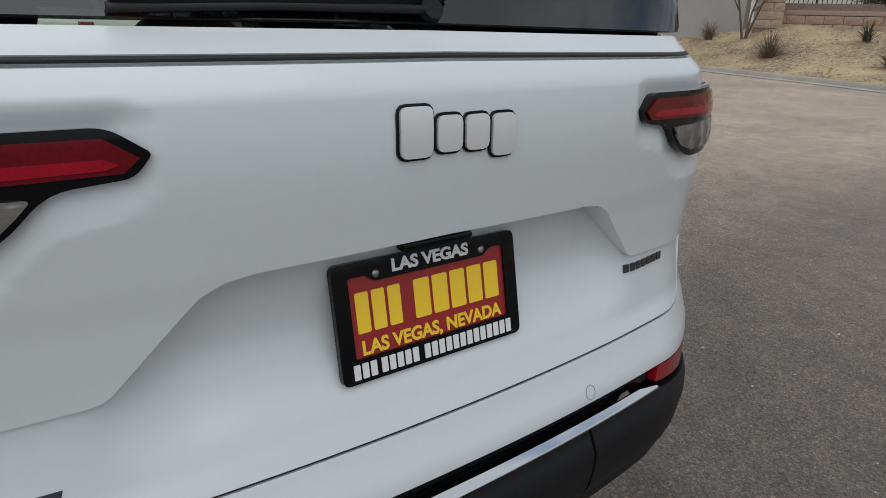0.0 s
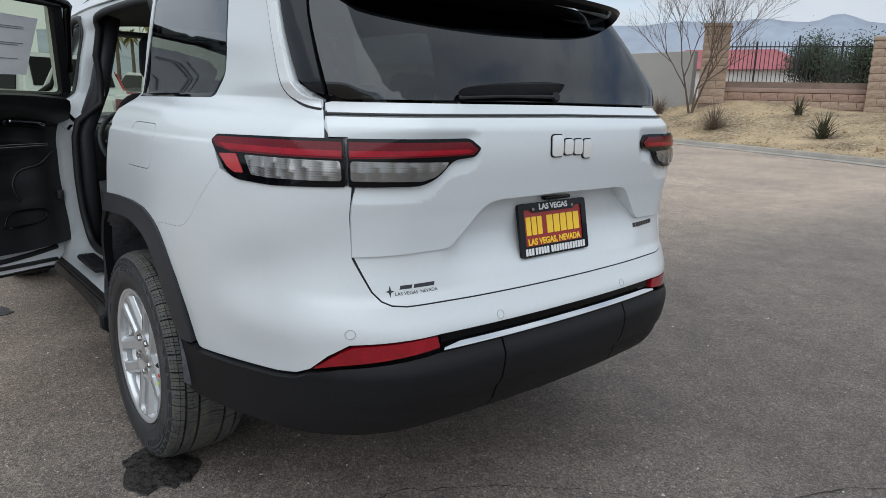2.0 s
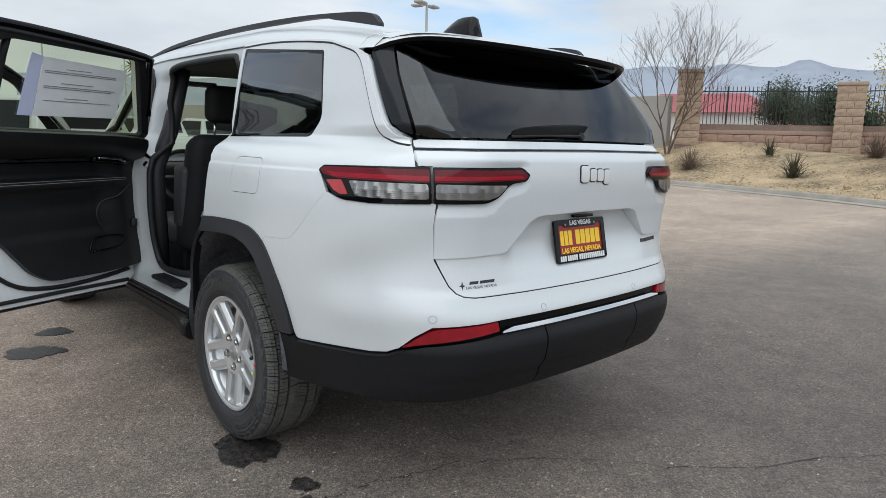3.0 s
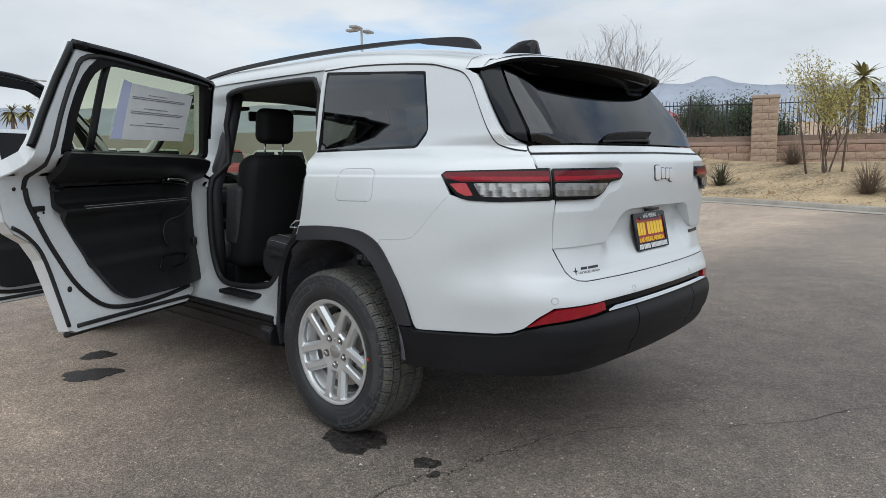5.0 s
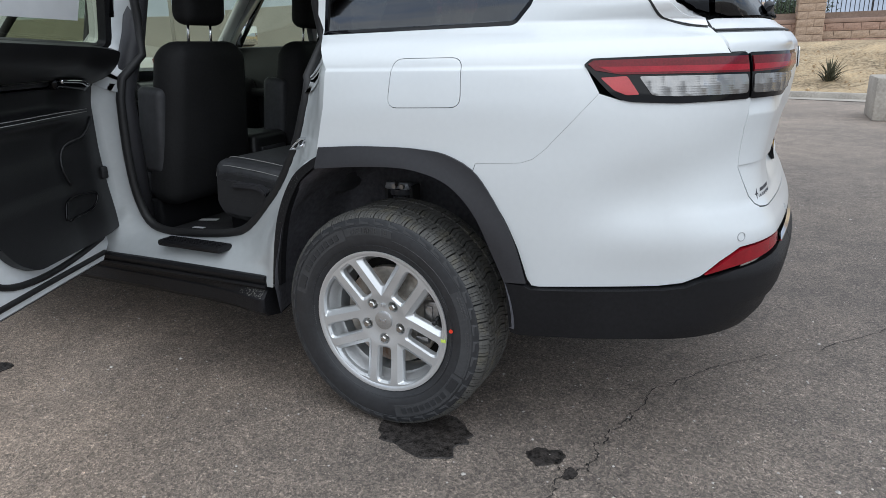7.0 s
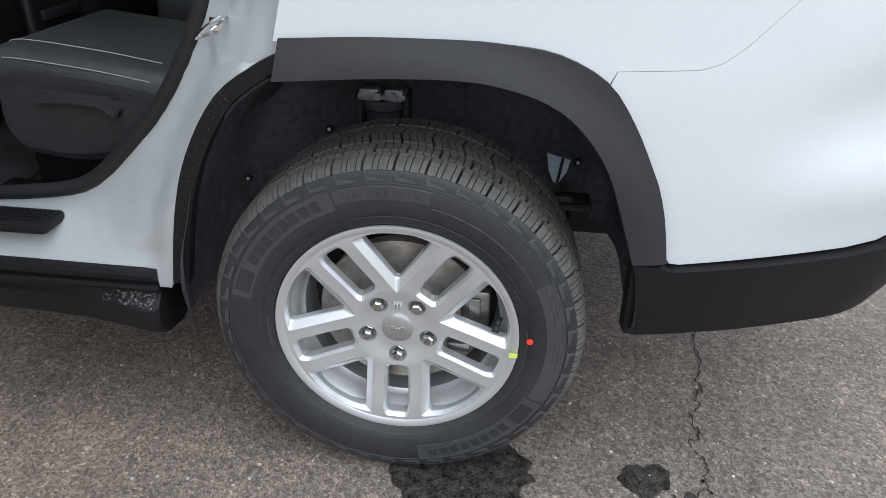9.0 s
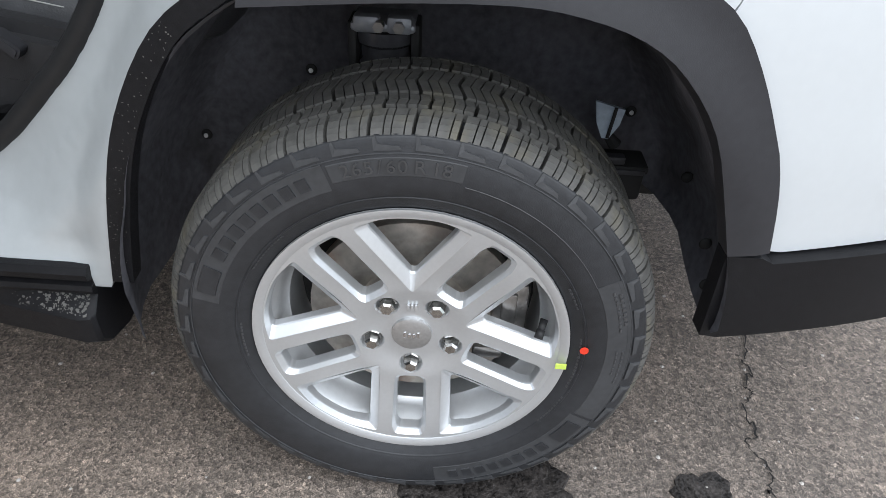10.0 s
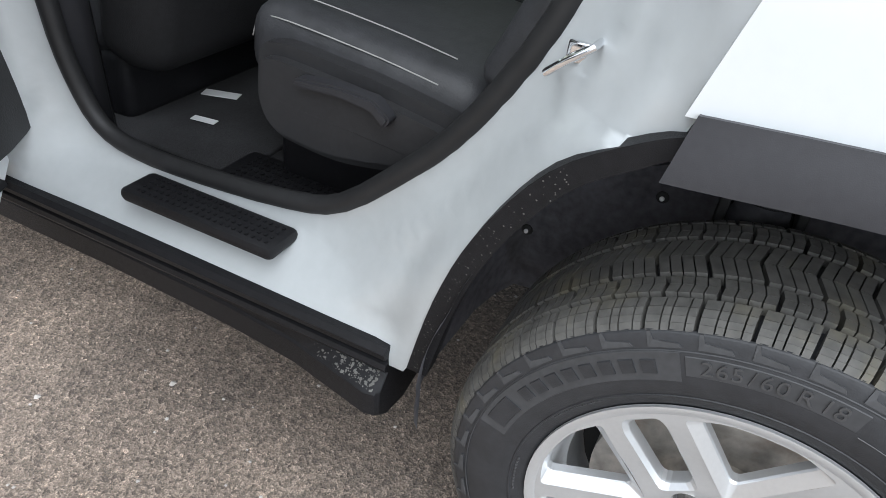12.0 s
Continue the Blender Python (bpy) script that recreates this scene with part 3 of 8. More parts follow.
strip("kerb", kerb_line, [(-0.45, 0.012), (0.0, 0.02), (0.012, 0.11), (0.03, 0.135), (0.16, 0.14), (0.17, 0.05)], "concrete", "pale weathered concrete kerb and gutter", "kerb")

# the gravel bank rises from the kerb to the wall


def bank_z(d, y):
    """Height of the bank d metres behind the kerb; it is steeper further along."""
    far = float(ease(6.0, 12.0, y))
    return 0.10 + (1.10 + 0.45 * far) * float(ease(-0.3, 7.5 - 2.0 * far, d))


bm = bmesh.new()
cols = []
for k, d in enumerate([0, 0.3, 0.6, 0.9, 1.2, 1.6, 2.0, 2.5, 3.0, 3.6, 4.2, 5.0, 6.5, 12.0, 40.0]):
    col = []
    for p in side_line(kerb_line, 0.15 + d):
        h = bank_z(d, p[1]) if d else 0.09
        h += 0.05 * noise.noise((p[0] * 0.9, p[1] * 0.9, 0)) * min(d, 1.0)
        col.append(bm.verts.new((p[0], p[1], h)))
    cols.append(col)
for a, b in zip(cols, cols[1:]):
    for j in range(len(a) - 1):
        bm.faces.new((a[j], b[j], b[j + 1], a[j + 1]))
bmesh.ops.recalc_face_normals(bm, faces=bm.faces)
bank = tagged(part("gravel_bank", bm, "gravel", smooth=True), "tan decorative gravel bank sloping up to the wall", "gravel bank", kind="structure")


# ---- the parked vehicle ----
car = thing("sport_utility_vehicle", "glossy white sport utility vehicle on asphalt with two doors open", "car")


def on_skin(out=0.0):
    return lambda q, z: skin(q, z, np.full(np.shape(q), out))


def panel(name, outer, mat, out=0.0, holes=(), step=0.035, depth=0.014, gap=0.002, place=None, label="", parent=None, back=False, lines=()):
    o = inset(outer, gap) if gap else outer
    h = [inset(p, -gap) if gap else p for p in holes]
    me = panel_mesh(name, place or on_skin(out), o, h, step, depth, back, None, lines)
    return mesh_part(name, me, mat, parent or car, label)


def flip(poly):
    return [(-a, b) for a, b in poly[::-1]]


def both(half):
    """A left half outline, from the centre line round and back to it, with its mirror image."""
    return half + [(-a, b) for a, b in half[::-1] if abs(a) > 1e-6]


def Q(y):
    return -(PIV + FAN + PIV + y)


FLARE_RAW = [(-1.335, 0.590), (-1.365, 0.68), (-1.407, 0.769), (-1.45, 0.842), (-1.50, 0.902), (-1.54, 0.930), (-1.581, 0.946), (-1.66, 0.957), (-1.736, 0.961), (-1.88, 0.958), (-2.026, 0.948)]
FLARE_TOP = FLARE_RAW
QUARTER = ([(-2.032, 0.948), (-1.997, 1.08), (-1.992, 1.19), (-2.03, 1.245), (-2.085, 1.292), (-2.122, 1.36), (-2.130, 1.700), (-1.85, 1.695), (-1.55, 1.672), (-1.25, 1.636),
            (-1.04, 1.606), (-0.975, 1.590), (-0.945, 1.560), (-0.905, 1.470), (-0.868, 1.390), (-0.842, 1.342), (-0.805, 1.316), (-0.7590, 1.303), (-0.7590, 1.260), (-0.7590, 1.2135),
            (-0.90, 1.210), (-1.10, 1.204), (-1.147, 1.19), (-1.104, 1.12), (-1.27, 0.972), (-1.311, 0.945), (-1.35, 0.934), (-1.488, 0.928)] + FLARE_TOP[4:])
QWIN = rounded([(-2.106, 1.684), (-1.432, 1.625), (-1.372, 1.375), (-1.432, 1.300), (-2.092, 1.293)], [0.012, 0.012, 0.018, 0.018, 0.012])
FUEL = rounded([(-1.757, 1.219), (-1.535, 1.219), (-1.530, 1.081), (-1.770, 1.077)], 0.034)
WHITE_LOW = [(-0.49, 0.700), (-0.704, 0.690), (-0.755, 0.655), (-0.80, 0.612), (-0.84, 0.592), (-0.90, 0.582), (-1.10, 0.572), (-1.29, 0.562), (-1.315, 0.565), (-1.332, 0.585)]
GATE_SIDE = [(-0.368, 0.780), (-0.570, 0.782), (-0.606, 0.787), (-0.630, 0.799), (-0.651, 0.823), (-0.696, 0.91), (-0.703, 1.02), (-0.697, 1.10)]
BUMPER = both([(0, 0.702)] + WHITE_LOW + FLARE_TOP[1:4] + [(-1.4985, 0.900), (-1.488, 0.928), (-1.35, 0.934), (-1.311, 0.945), (-1.27, 0.972), (-1.104, 1.12), (-1.04, 1.102), (-0.90, 1.096)]
              + GATE_SIDE[::-1] + [(0, 0.780)])
GATE_LIP = both([(0, 1.278), (-0.7545, 1.273), (-0.7545, 1.2985), (-0.735, 1.303), (0, 1.306)])
GLASS = both([(0, 1.309), (-0.700, 1.305), (-0.745, 1.315), (-0.80, 1.52), (-0.815, 1.625), (0, 1.66)])
CORNER_GLASS = [(-0.752, 1.312), (-0.795, 1.322), (-0.836, 1.352), (-0.86, 1.396), (-0.90, 1.480), (-0.938, 1.565), (-0.955, 1.600), (-0.822, 1.625), (-0.806, 1.52)]


def flank(a, z):
    """The waist under the lamps, and the bumper's shoulder below it."""
    near = ease(0.55, 0.78, a) * (1 - ease(0.92, 1.22, a))
    waist = 0.011 * np.exp(-((z - 0.93 + 0.30 * (a - 0.75)) / 0.085) ** 2)
    shoulder = 0.011 * np.exp(-((z - 0.72) / 0.075) ** 2)
    return near * (shoulder - waist)


CREASE = [(-0.27, 1.041), (-0.305, 1.036), (-0.330, 1.024), (-0.350, 1.004), (-0.425, 0.926), (-0.436, 0.919), (-0.455, 0.916), (-0.60, 0.913), (-0.700, 0.910)]


def crease_z(a):
    return np.interp(a, [0] + [-p[0] for p in CREASE], [1.045] + [p[1] for p in CREASE])


def gate_low(q, z):
    """The lower gate, set back under the crease."""
    a = np.abs(q)
    drop = 0.056 - 0.050 * ease(0.34, 0.47, a)
    return flank(a, z) - drop * (1 - ease(0.95, 0.80, z))


def pocket(a, z):
    """The shallow pocket that the inner lamp is sunk into."""
    dx = np.maximum(0.405 - a, 0)
    top = np.maximum(z - 1.214, 0)
    low = np.maximum(np.interp(a, [0.36, 0.46, 0.50, 0.54], [1.176, 1.160, 1.112, 1.098]) - z, 0)
    return -0.011 * np.clip(1 - np.hypot(dx, np.maximum(top * 1.6, low)) / 0.045, 0, 1)


def gate_up(q, z):
    a = np.abs(q)
    return flank(a, z) + pocket(a, z)


def gate_out(q, z):
    return np.where(z > crease_z(np.abs(q)), gate_up(q, z), gate_low(q, z))


def bumper_place(q, z):
    a = np.abs(q)
    lip = 0.008 * np.exp(-((z - 0.705) / 0.03) ** 2) * (1 - ease(0.5, 0.8, a))
    return skin(q, z, flank(a, z) + lip)


CREASE_ROWS = (1.177, 1.181, 1.185, 1.189, 1.193, 1.197)
panel("bumper_cover", BUMPER, "white", gap=0.0014, place=bumper_place, step=0.03, label="glossy white bumper cover with parking sensors")
for side, ob in (("l", lambda p: p), ("r", flip)):
    left = side == "l"
    panel("quarter_panel", ob(QUARTER), "white", gap=-0.0006, lines=CREASE_ROWS, holes=[ob(QWIN), ob(FUEL)] if left else [ob(QWIN)], label="glossy white rear quarter panel")
    panel("quarter_window", ob(inset(QWIN, 0.010)), "dark_glass", out=-0.003, gap=0, depth=0.004, step=0.06, label="dark privacy glass quarter window")
    mesh_part("window_frame", ring_mesh("window_frame", on_skin(-0.001), ob(inset(QWIN, 0.002)), ob(inset(QWIN, 0.014))), "gloss_black", car, smooth=False)
    if left:
        panel("fuel_door", FUEL, "white", gap=0.0026, step=0.05, lines=CREASE_ROWS)
    panel("corner_glass", ob(CORNER_GLASS), "corner", out=-0.002, gap=0.003, step=0.05, label="gloss black corner glass insert")
GATE_UP = both([(0, 1.045)] + CREASE + [(-0.703, 1.02), (-0.697, 1.10), (-0.709, 1.2165), (-0.7545, 1.2160), (-0.7545, 1.269), (0, 1.273)])
GATE_LOW = both([(0, 0.7805)] + [(a + 0.001, b + 0.0005) for a, b in GATE_SIDE[:5]] + [(-0.697, 0.918)] + [(a, b + 0.012) for a, b in CREASE[::-1]] + [(0, 1.057)])
gate = mesh_part("tailgate", panel_mesh("tailgate", lambda q, z: skin(q, z, gate_up(q, z)), inset(GATE_UP, 0.0042), (), (0.012, 0.008), 0.062, into=(0, 1, 0)), "white", car, "white tailgate folded in round the number plate")
mesh_part("lower_gate", panel_mesh("lower_gate", lambda q, z: skin(q, z, gate_low(q, z)), inset(GATE_LOW, 0.002), (), (0.025, 0.02), 0.016), "white", gate)
panel("glass_lip", GATE_LIP, "white", gap=0.002, step=0.06, parent=gate)
panel("rear_window", GLASS, "rear_glass", gap=0.003, depth=0.005, step=0.06, out=0.002, label="dark privacy glass rear window", parent=gate)

SEAM = [(0.0, 0.7803)] + GATE_SIDE


def seam_strip(line, w):
    """A narrow outline along line, w wide to each side."""
    p = np.array(line)
    d = np.gradient(p, axis=0)
    d /= np.linalg.norm(d, axis=1, keepdims=True)
    n = np.stack([-d[:, 1], d[:, 0]], -1) * w
    return [tuple(v) for v in p + n] + [tuple(v) for v in (p - n)[::-1]]


# black strips stand in for the shade inside the tailgate's shut lines
for side in (lambda p: p, flip):
    strip_line = seam_strip(SEAM, 0.0055)
    strip_line = strip_line if area2(strip_line) > 0 else strip_line[::-1]
    panel("shut_line_shade", side(strip_line), "rubber", place=lambda q, z: skin(q, z, flank(np.abs(q), z) - 0.0065), gap=0, depth=0.004, step=0.05, label="black strip for the shade in the tailgate shut line")
    upper = [(-0.7620, 1.2150), (-0.7510, 1.2150), (-0.7510, 1.300), (-0.7620, 1.300)]
    panel("shut_line_shade", side(upper), "rubber", out=-0.0045, gap=0, depth=0.003, step=0.05, label="black strip for the shade in the tailgate shut line")
# dark backing sheet added so that the panel gaps read as shade
GAP_BACKING = both([(0, 0.46), (-1.25, 0.50), (-1.34, 0.62), (-1.42, 0.78), (-1.50, 0.90), (-1.75, 0.955), (-1.98, 0.94), (-1.96, 1.19), (-1.95, 1.26), (0, 1.26)])
panel("gap_backing", GAP_BACKING, "under", out=-0.095, gap=0, depth=0, step=0.06)
REAR_PILLAR = [(-0.69, 1.285), (-0.735, 1.45), (-0.79, 1.62), (-1.15, 1.60), (-1.44, 1.615), (-1.395, 1.38), (-1.44, 1.285)]
for side in (lambda p: p, flip):
    panel("pillar_lining", side(REAR_PILLAR), "trim", out=-0.045, gap=0, depth=0.01, step=0.05, label="black lining of the rear pillar", back=True)
# bright moulding over the window, down the pillar and under the rear glass
MOULD = [(-2.12, 1.692), (-1.85, 1.690), (-1.55, 1.668), (-1.25, 1.632), (-1.10, 1.609), (-1.04, 1.585), (-1.00, 1.545), (-0.955, 1.460), (-0.915, 1.375), (-0.885, 1.330), (-0.845, 1.303), (-0.80, 1.288), (-0.761, 1.282)]
MOULD_IN = [(-2.12, 1.700), (-1.85, 1.697), (-1.55, 1.675), (-1.25, 1.640), (-1.06, 1.612), (-1.00, 1.598), (-0.965, 1.568), (-0.922, 1.475), (-0.882, 1.390), (-0.856, 1.345), (-0.82, 1.318), (-0.785, 1.307), (-0.761, 1.303)]
for side in (lambda p: p, flip):
    line, line_in = smooth_line(MOULD, 3), smooth_line(MOULD_IN, 3)
    panel("bright_moulding", side(line + line_in[::-1]), "satin", out=0.004, gap=0, depth=0.006, step=0.08, label="satin bright moulding")
    # dark strip laid on the skin, standing in for the shade of a gap
    dark_in = [(a - 0.004, b - 0.005) for a, b in line]
    panel("moulding_shade_strip", side(line + dark_in[::-1]), "rubber", out=0.0015, gap=0, depth=0.004, step=0.08)
# another such shade strip, across the tailgate below the glass
panel("moulding_shade_strip", both([(0, 1.2778), (-0.753, 1.2730), (-0.753, 1.2700), (0, 1.2748)]), "rubber", out=0.0012, gap=0, depth=0.004, step=0.08)

# ---- roof, spoiler, rails ----
def roof_edge(y):
    return mono(np.asarray(y, float), [(-0.78, 1.580), (-0.63, 1.608), (-0.30, 1.652), (0.0, 1.680), (0.30, 1.699), (1.2, 1.706), (1.9, 1.66), (2.35, 1.55)])


def roof_place(u, y):
    """u from -1 to 1 across."""
    ze = roof_edge(y)
    xe = half_width(y, ze) * 0.999
    crown = mono(np.asarray(y, float), [(-0.78, 0.092), (0.0, 0.118), (1.2, 0.118), (2.35, 0.06)])
    a = np.abs(u)
    return np.stack([xe * u, y, ze + crown * np.maximum(1 - a ** 4.2, 0) ** 0.5], -1)


ROOF = [(-1, -0.615), (1, -0.615), (1, 1.95), (-1, 1.95)]
mesh_part("roof", panel_mesh("roof", roof_place, ROOF, (), (0.06, 0.12), 0.02), "white", car, "white painted roof")
bm = bmesh.new()
nu, rows_s = 41, []
for k in range(nu):
    u = -1 + 2 * k / (nu - 1)
    a = abs(u)
    base = roof_place(np.array([u * 0.999]), np.array([-0.622]))[0]
    xs = math.copysign(0.742 * a ** 1.0, u)
    tip_y = -0.925 + 0.09 * a ** 2 + 0.13 * a ** 9
    tip_z = 1.655 - 0.004 * a ** 2 - 0.040 * a ** 12
    con_q = math.copysign(min(a * 0.88, 0.88), u)
    con = skin(np.array([con_q]), np.array([1.643 + 0.002 * a ** 8]), np.array([0.004]))[0]
    tip = (xs * (1 - 0.03 * a ** 6), tip_y, tip_z)
    mid = tuple(np.array(base) * 0.5 + np.array(tip) * 0.5 + np.array([0, 0, 0.012 * (1 - a ** 4)]))
    under = (tip[0] * 0.995, tip_y + 0.008, tip_z - 0.013)
    shelf = tuple(np.array(under) * 0.35 + np.array(con) * 0.65 + np.array([0, 0.0, 0.030 * (1 - a ** 6)]))
    rows_s.append([bm.verts.new(p) for p in (tuple(base), mid, tip, under, shelf, tuple(con))])
low = bmesh.new()
twin = [[low.verts.new(v.co) for v in r[2:]] for r in rows_s]
for a, b, c, d in zip(rows_s, rows_s[1:], twin, twin[1:]):
    for j in range(2):
        bm.faces.new((a[j], a[j + 1], b[j + 1], b[j]))
    for j in range(3):
        low.faces.new((c[j], c[j + 1], d[j + 1], d[j]))
for r in (twin[0], twin[-1]):
    low.faces.new(r)
for r in rows_s:
    for v in r[3:]:
        bm.verts.remove(v)
bmesh.ops.recalc_face_normals(bm, faces=bm.faces)
bmesh.ops.recalc_face_normals(low, faces=low.faces)
me = bpy.data.meshes.new("roof_spoiler")
bm.to_mesh(me)
bm.free()
for e in me.edges:
    e.use_edge_sharp = False
spoiler = mesh_part("roof_spoiler", me, "white", car, "white roof spoiler with a black underside")
part("spoiler_underside", low, "spoiler_black", spoiler, "black lower edge and underside", auto=38)

TOP = smooth_line([(-0.605, 1.716), (-0.575, 1.745), (-0.53, 1.760), (-0.40, 1.776), (0.0, 1.803), (0.5, 1.816), (1.0, 1.814), (1.4, 1.800), (1.75, 1.765)], 4)
LOW = smooth_line([(1.75, 1.752), (1.4, 1.783), (1.0, 1.796), (0.5, 1.797), (0.0, 1.785), (-0.24, 1.773), (-0.30, 1.760), (-0.42, 1.739), (-0.605, 1.704)], 4)
for s in (-1, 1):
    rail_place = (lambda a, b: np.stack([np.full(np.shape(a), -0.625), -a, b], -1)) if s < 0 else (lambda a, b: np.stack([np.full(np.shape(a), 0.625), a, b], -1))
    outl = [(-y, z) for y, z in TOP + LOW] if s < 0 else TOP + LOW
    mesh_part("roof_rail", panel_mesh("roof_rail", rail_place, outl, (), 0.2, 0.026, True), "plastic_grey", car, "dark grey roof rail")
bm = bmesh.new()
sec = []
for y, h, w in ((-0.255, 0.0, 0.010), (-0.29, 0.022, 0.020), (-0.33, 0.044, 0.028), (-0.37, 0.062, 0.034), (-0.40, 0.068, 0.036), (-0.455, 0.069, 0.036), (-0.475, 0.062, 0.036), (-0.485, 0.0, 0.034)):
    zb = 1.782 + 0.06 * (y + 0.28)
    sec.append([bm.verts.new(p) for p in ((-w, y, zb - 0.02), (-w * 0.8, y, zb + h * 0.35), (-w * 0.4, y, zb + h * 0.92), (0, y, zb + h), (w * 0.4, y, zb + h * 0.92), (w * 0.8, y, zb + h * 0.35), (w, y, zb - 0.02))])
for a, b in zip(sec, sec[1:]):
    for j in range(6):
        bm.faces.new((a[j], a[j + 1], b[j + 1], b[j]))
bm.faces.new(sec[0]), bm.faces.new(sec[-1])
bmesh.ops.recalc_face_normals(bm, faces=bm.faces)
part("roof_antenna", bm, "gloss_black", car, "black fin-shaped roof antenna", smooth=True)

# ---- tail lamps ----
LAMP_OUT = rounded([(-1.150, 1.190), (-1.128, 1.206), (-0.7145, 1.213), (-0.7115, 1.097), (-0.90, 1.091), (-1.02, 1.096), (-1.062, 1.110)], [0.004, 0.01, 0.006, 0.006, 0.02, 0.03, 0.03])
LAMP_IN = rounded([(-0.7075, 1.213), (-0.405, 1.216), (-0.368, 1.190), (-0.386, 1.168), (-0.458, 1.161), (-0.492, 1.120), (-0.535, 1.098), (-0.7045, 1.097)], [0.006, 0.015, 0.006, 0.012, 0.02, 0.02, 0.03, 0.006])
def fluted(q, z):
    """The clear lens over a reflector of upright scalloped cells with fine ribs."""
    k = np.abs((((q + 0.35 * (z - 1.14)) / 0.040) % 1.0) - 0.5)
    row = np.abs(((z / 0.0060) % 1.0) - 0.5)
    return skin(q, z, 0.0078 + 0.011 * k * k + 0.0003 * row - 0.08 * np.clip(z - 1.135, 0, 1))


for side in (lambda p: p, flip):
    a = panel("tail_lamp", side(LAMP_OUT), "gloss_black", out=0.005, gap=0, depth=0.016, step=0.035, label="red and clear tail lamp in a gloss black housing")
    b = panel("tail_lamp", side(LAMP_IN), "gloss_black", out=0.005, gap=0, depth=0.016, step=0.035, label="red and clear tail lamp in a gloss black housing", parent=gate)
    panel("red_lens", side([(-1.137, 1.190), (-1.120, 1.200), (-0.718, 1.2045), (-0.717, 1.165), (-1.04, 1.165), (-1.115, 1.176)]), "red_lens", out=0.0085, gap=0, depth=0.005, parent=a)
    panel("red_lens", side([(-0.703, 1.2045), (-0.410, 1.2065), (-0.380, 1.187), (-0.395, 1.174), (-0.703, 1.165)]), "red_lens", out=0.0085, gap=0, depth=0.005, parent=b)
    panel("light_bar", side([(-1.105, 1.184), (-0.719, 1.184), (-0.719, 1.170), (-1.060, 1.170)]), "light_bar", out=0.0095, gap=0, depth=0.004, parent=a)
    panel("light_bar", side([(-0.702, 1.184), (-0.412, 1.188), (-0.398, 1.182), (-0.41, 1.178), (-0.702, 1.170)]), "light_bar", out=0.0095, gap=0, depth=0.004, parent=b)
    panel("reflector", side(rounded([(-1.100, 1.158), (-1.022, 1.161), (-0.990, 1.114), (-1.025, 1.113), (-1.060, 1.126)], 0.006)), "red_reflex", out=0.0075, gap=0, depth=0.004, parent=a)
    panel("clear_lens", side(rounded([(-0.990, 1.160), (-0.722, 1.160), (-0.719, 1.112), (-0.90, 1.109), (-0.958, 1.112)], 0.008)), "clear_lens", place=fluted, gap=0, depth=0.004, step=(0.012, 0.00105), parent=a)
    panel("clear_lens", side(rounded([(-0.700, 1.160), (-0.468, 1.157), (-0.498, 1.124), (-0.535, 1.111), (-0.700, 1.112)], 0.008)), "clear_lens", place=fluted, gap=0, depth=0.004, step=(0.012, 0.00105), parent=b)

# ---- lower bumper, reflectors, bright strip ----
LOW_SIDE = [(-0.29, 0.654), (-0.29, 0.432), (-0.60, 0.430), (-0.85, 0.424), (-1.10, 0.412), (-1.36, 0.405), (-1.398, 0.412), (-1.408, 0.578), (-1.34, 0.572), (-1.315, 0.561), (-1.10, 0.569), (-0.90, 0.578), (-0.835, 0.588),
            (-0.795, 0.610), (-0.725, 0.628), (-0.49, 0.652)]
LOW_MID = both([(0, 0.655), (-0.287, 0.654), (-0.287, 0.432), (0, 0.432)])


def low_place(q, z):
    a = np.abs(q)
    return skin(q, z, flank(a, z) + 0.014 * ease(0.66, 0.60, z) + 0.006 - 0.012 * np.exp(-((z - 0.50) / 0.02) ** 2) * (1 - ease(0.3, 0.9, a)))


low_bumper = panel("lower_bumper", LOW_MID, "plastic", place=low_place, step=(0.04, 0.02), depth=0.03, label="black textured lower bumper")
for side in (lambda p: p, flip):
    panel("lower_bumper", side(LOW_SIDE), "plastic", place=low_place, step=(0.04, 0.02), depth=0.03, label="black textured lower bumper corner")
    panel("bumper_reflector", side(rounded([(-0.792, 0.617), (-0.704, 0.684), (-0.50, 0.696), (-0.494, 0.664), (-0.735, 0.632)], [0.003, 0.03, 0.004, 0.004, 0.02])), "red_dull", place=lambda q, z: skin(q, z, flank(np.abs(q), z) + 0.005), gap=0, depth=0.02, label="red bumper reflector")
panel("bumper_insert", both([(0, 0.700), (-0.486, 0.696), (-0.486, 0.672), (0, 0.675)]), "gloss_black", out=-0.006, gap=0, depth=0.01, label="black bumper insert")
panel("bright_strip", both([(0, 0.674), (-0.44, 0.672), (-0.487, 0.664), (-0.49, 0.657), (0, 0.660)]), "chrome", place=lambda q, z: skin(q, z, 0.016 - 0.75 * np.clip(z - 0.661, 0, 1)), gap=0, depth=0.02, step=(0.06, 0.006), label="polished chrome bumper strip")

# ---- wheel arch flares ----
FLARE = smooth_line([(-1.330, 0.578), (-1.362, 0.68), (-1.402, 0.765), (-1.448, 0.848), (-1.50, 0.912), (-1.578, 0.951), (-1.66, 0.963), (-1.736, 0.967), (-1.88, 0.965), (-2.022, 0.955)], 3) + smooth_line([(-2.036, 0.887), (-1.88, 0.901), (-1.74, 0.906), (-1.66, 0.897), (-1.590, 0.875), (-1.535, 0.836), (-1.483, 0.768), (-1.440, 0.665), (-1.408, 0.578)], 3)


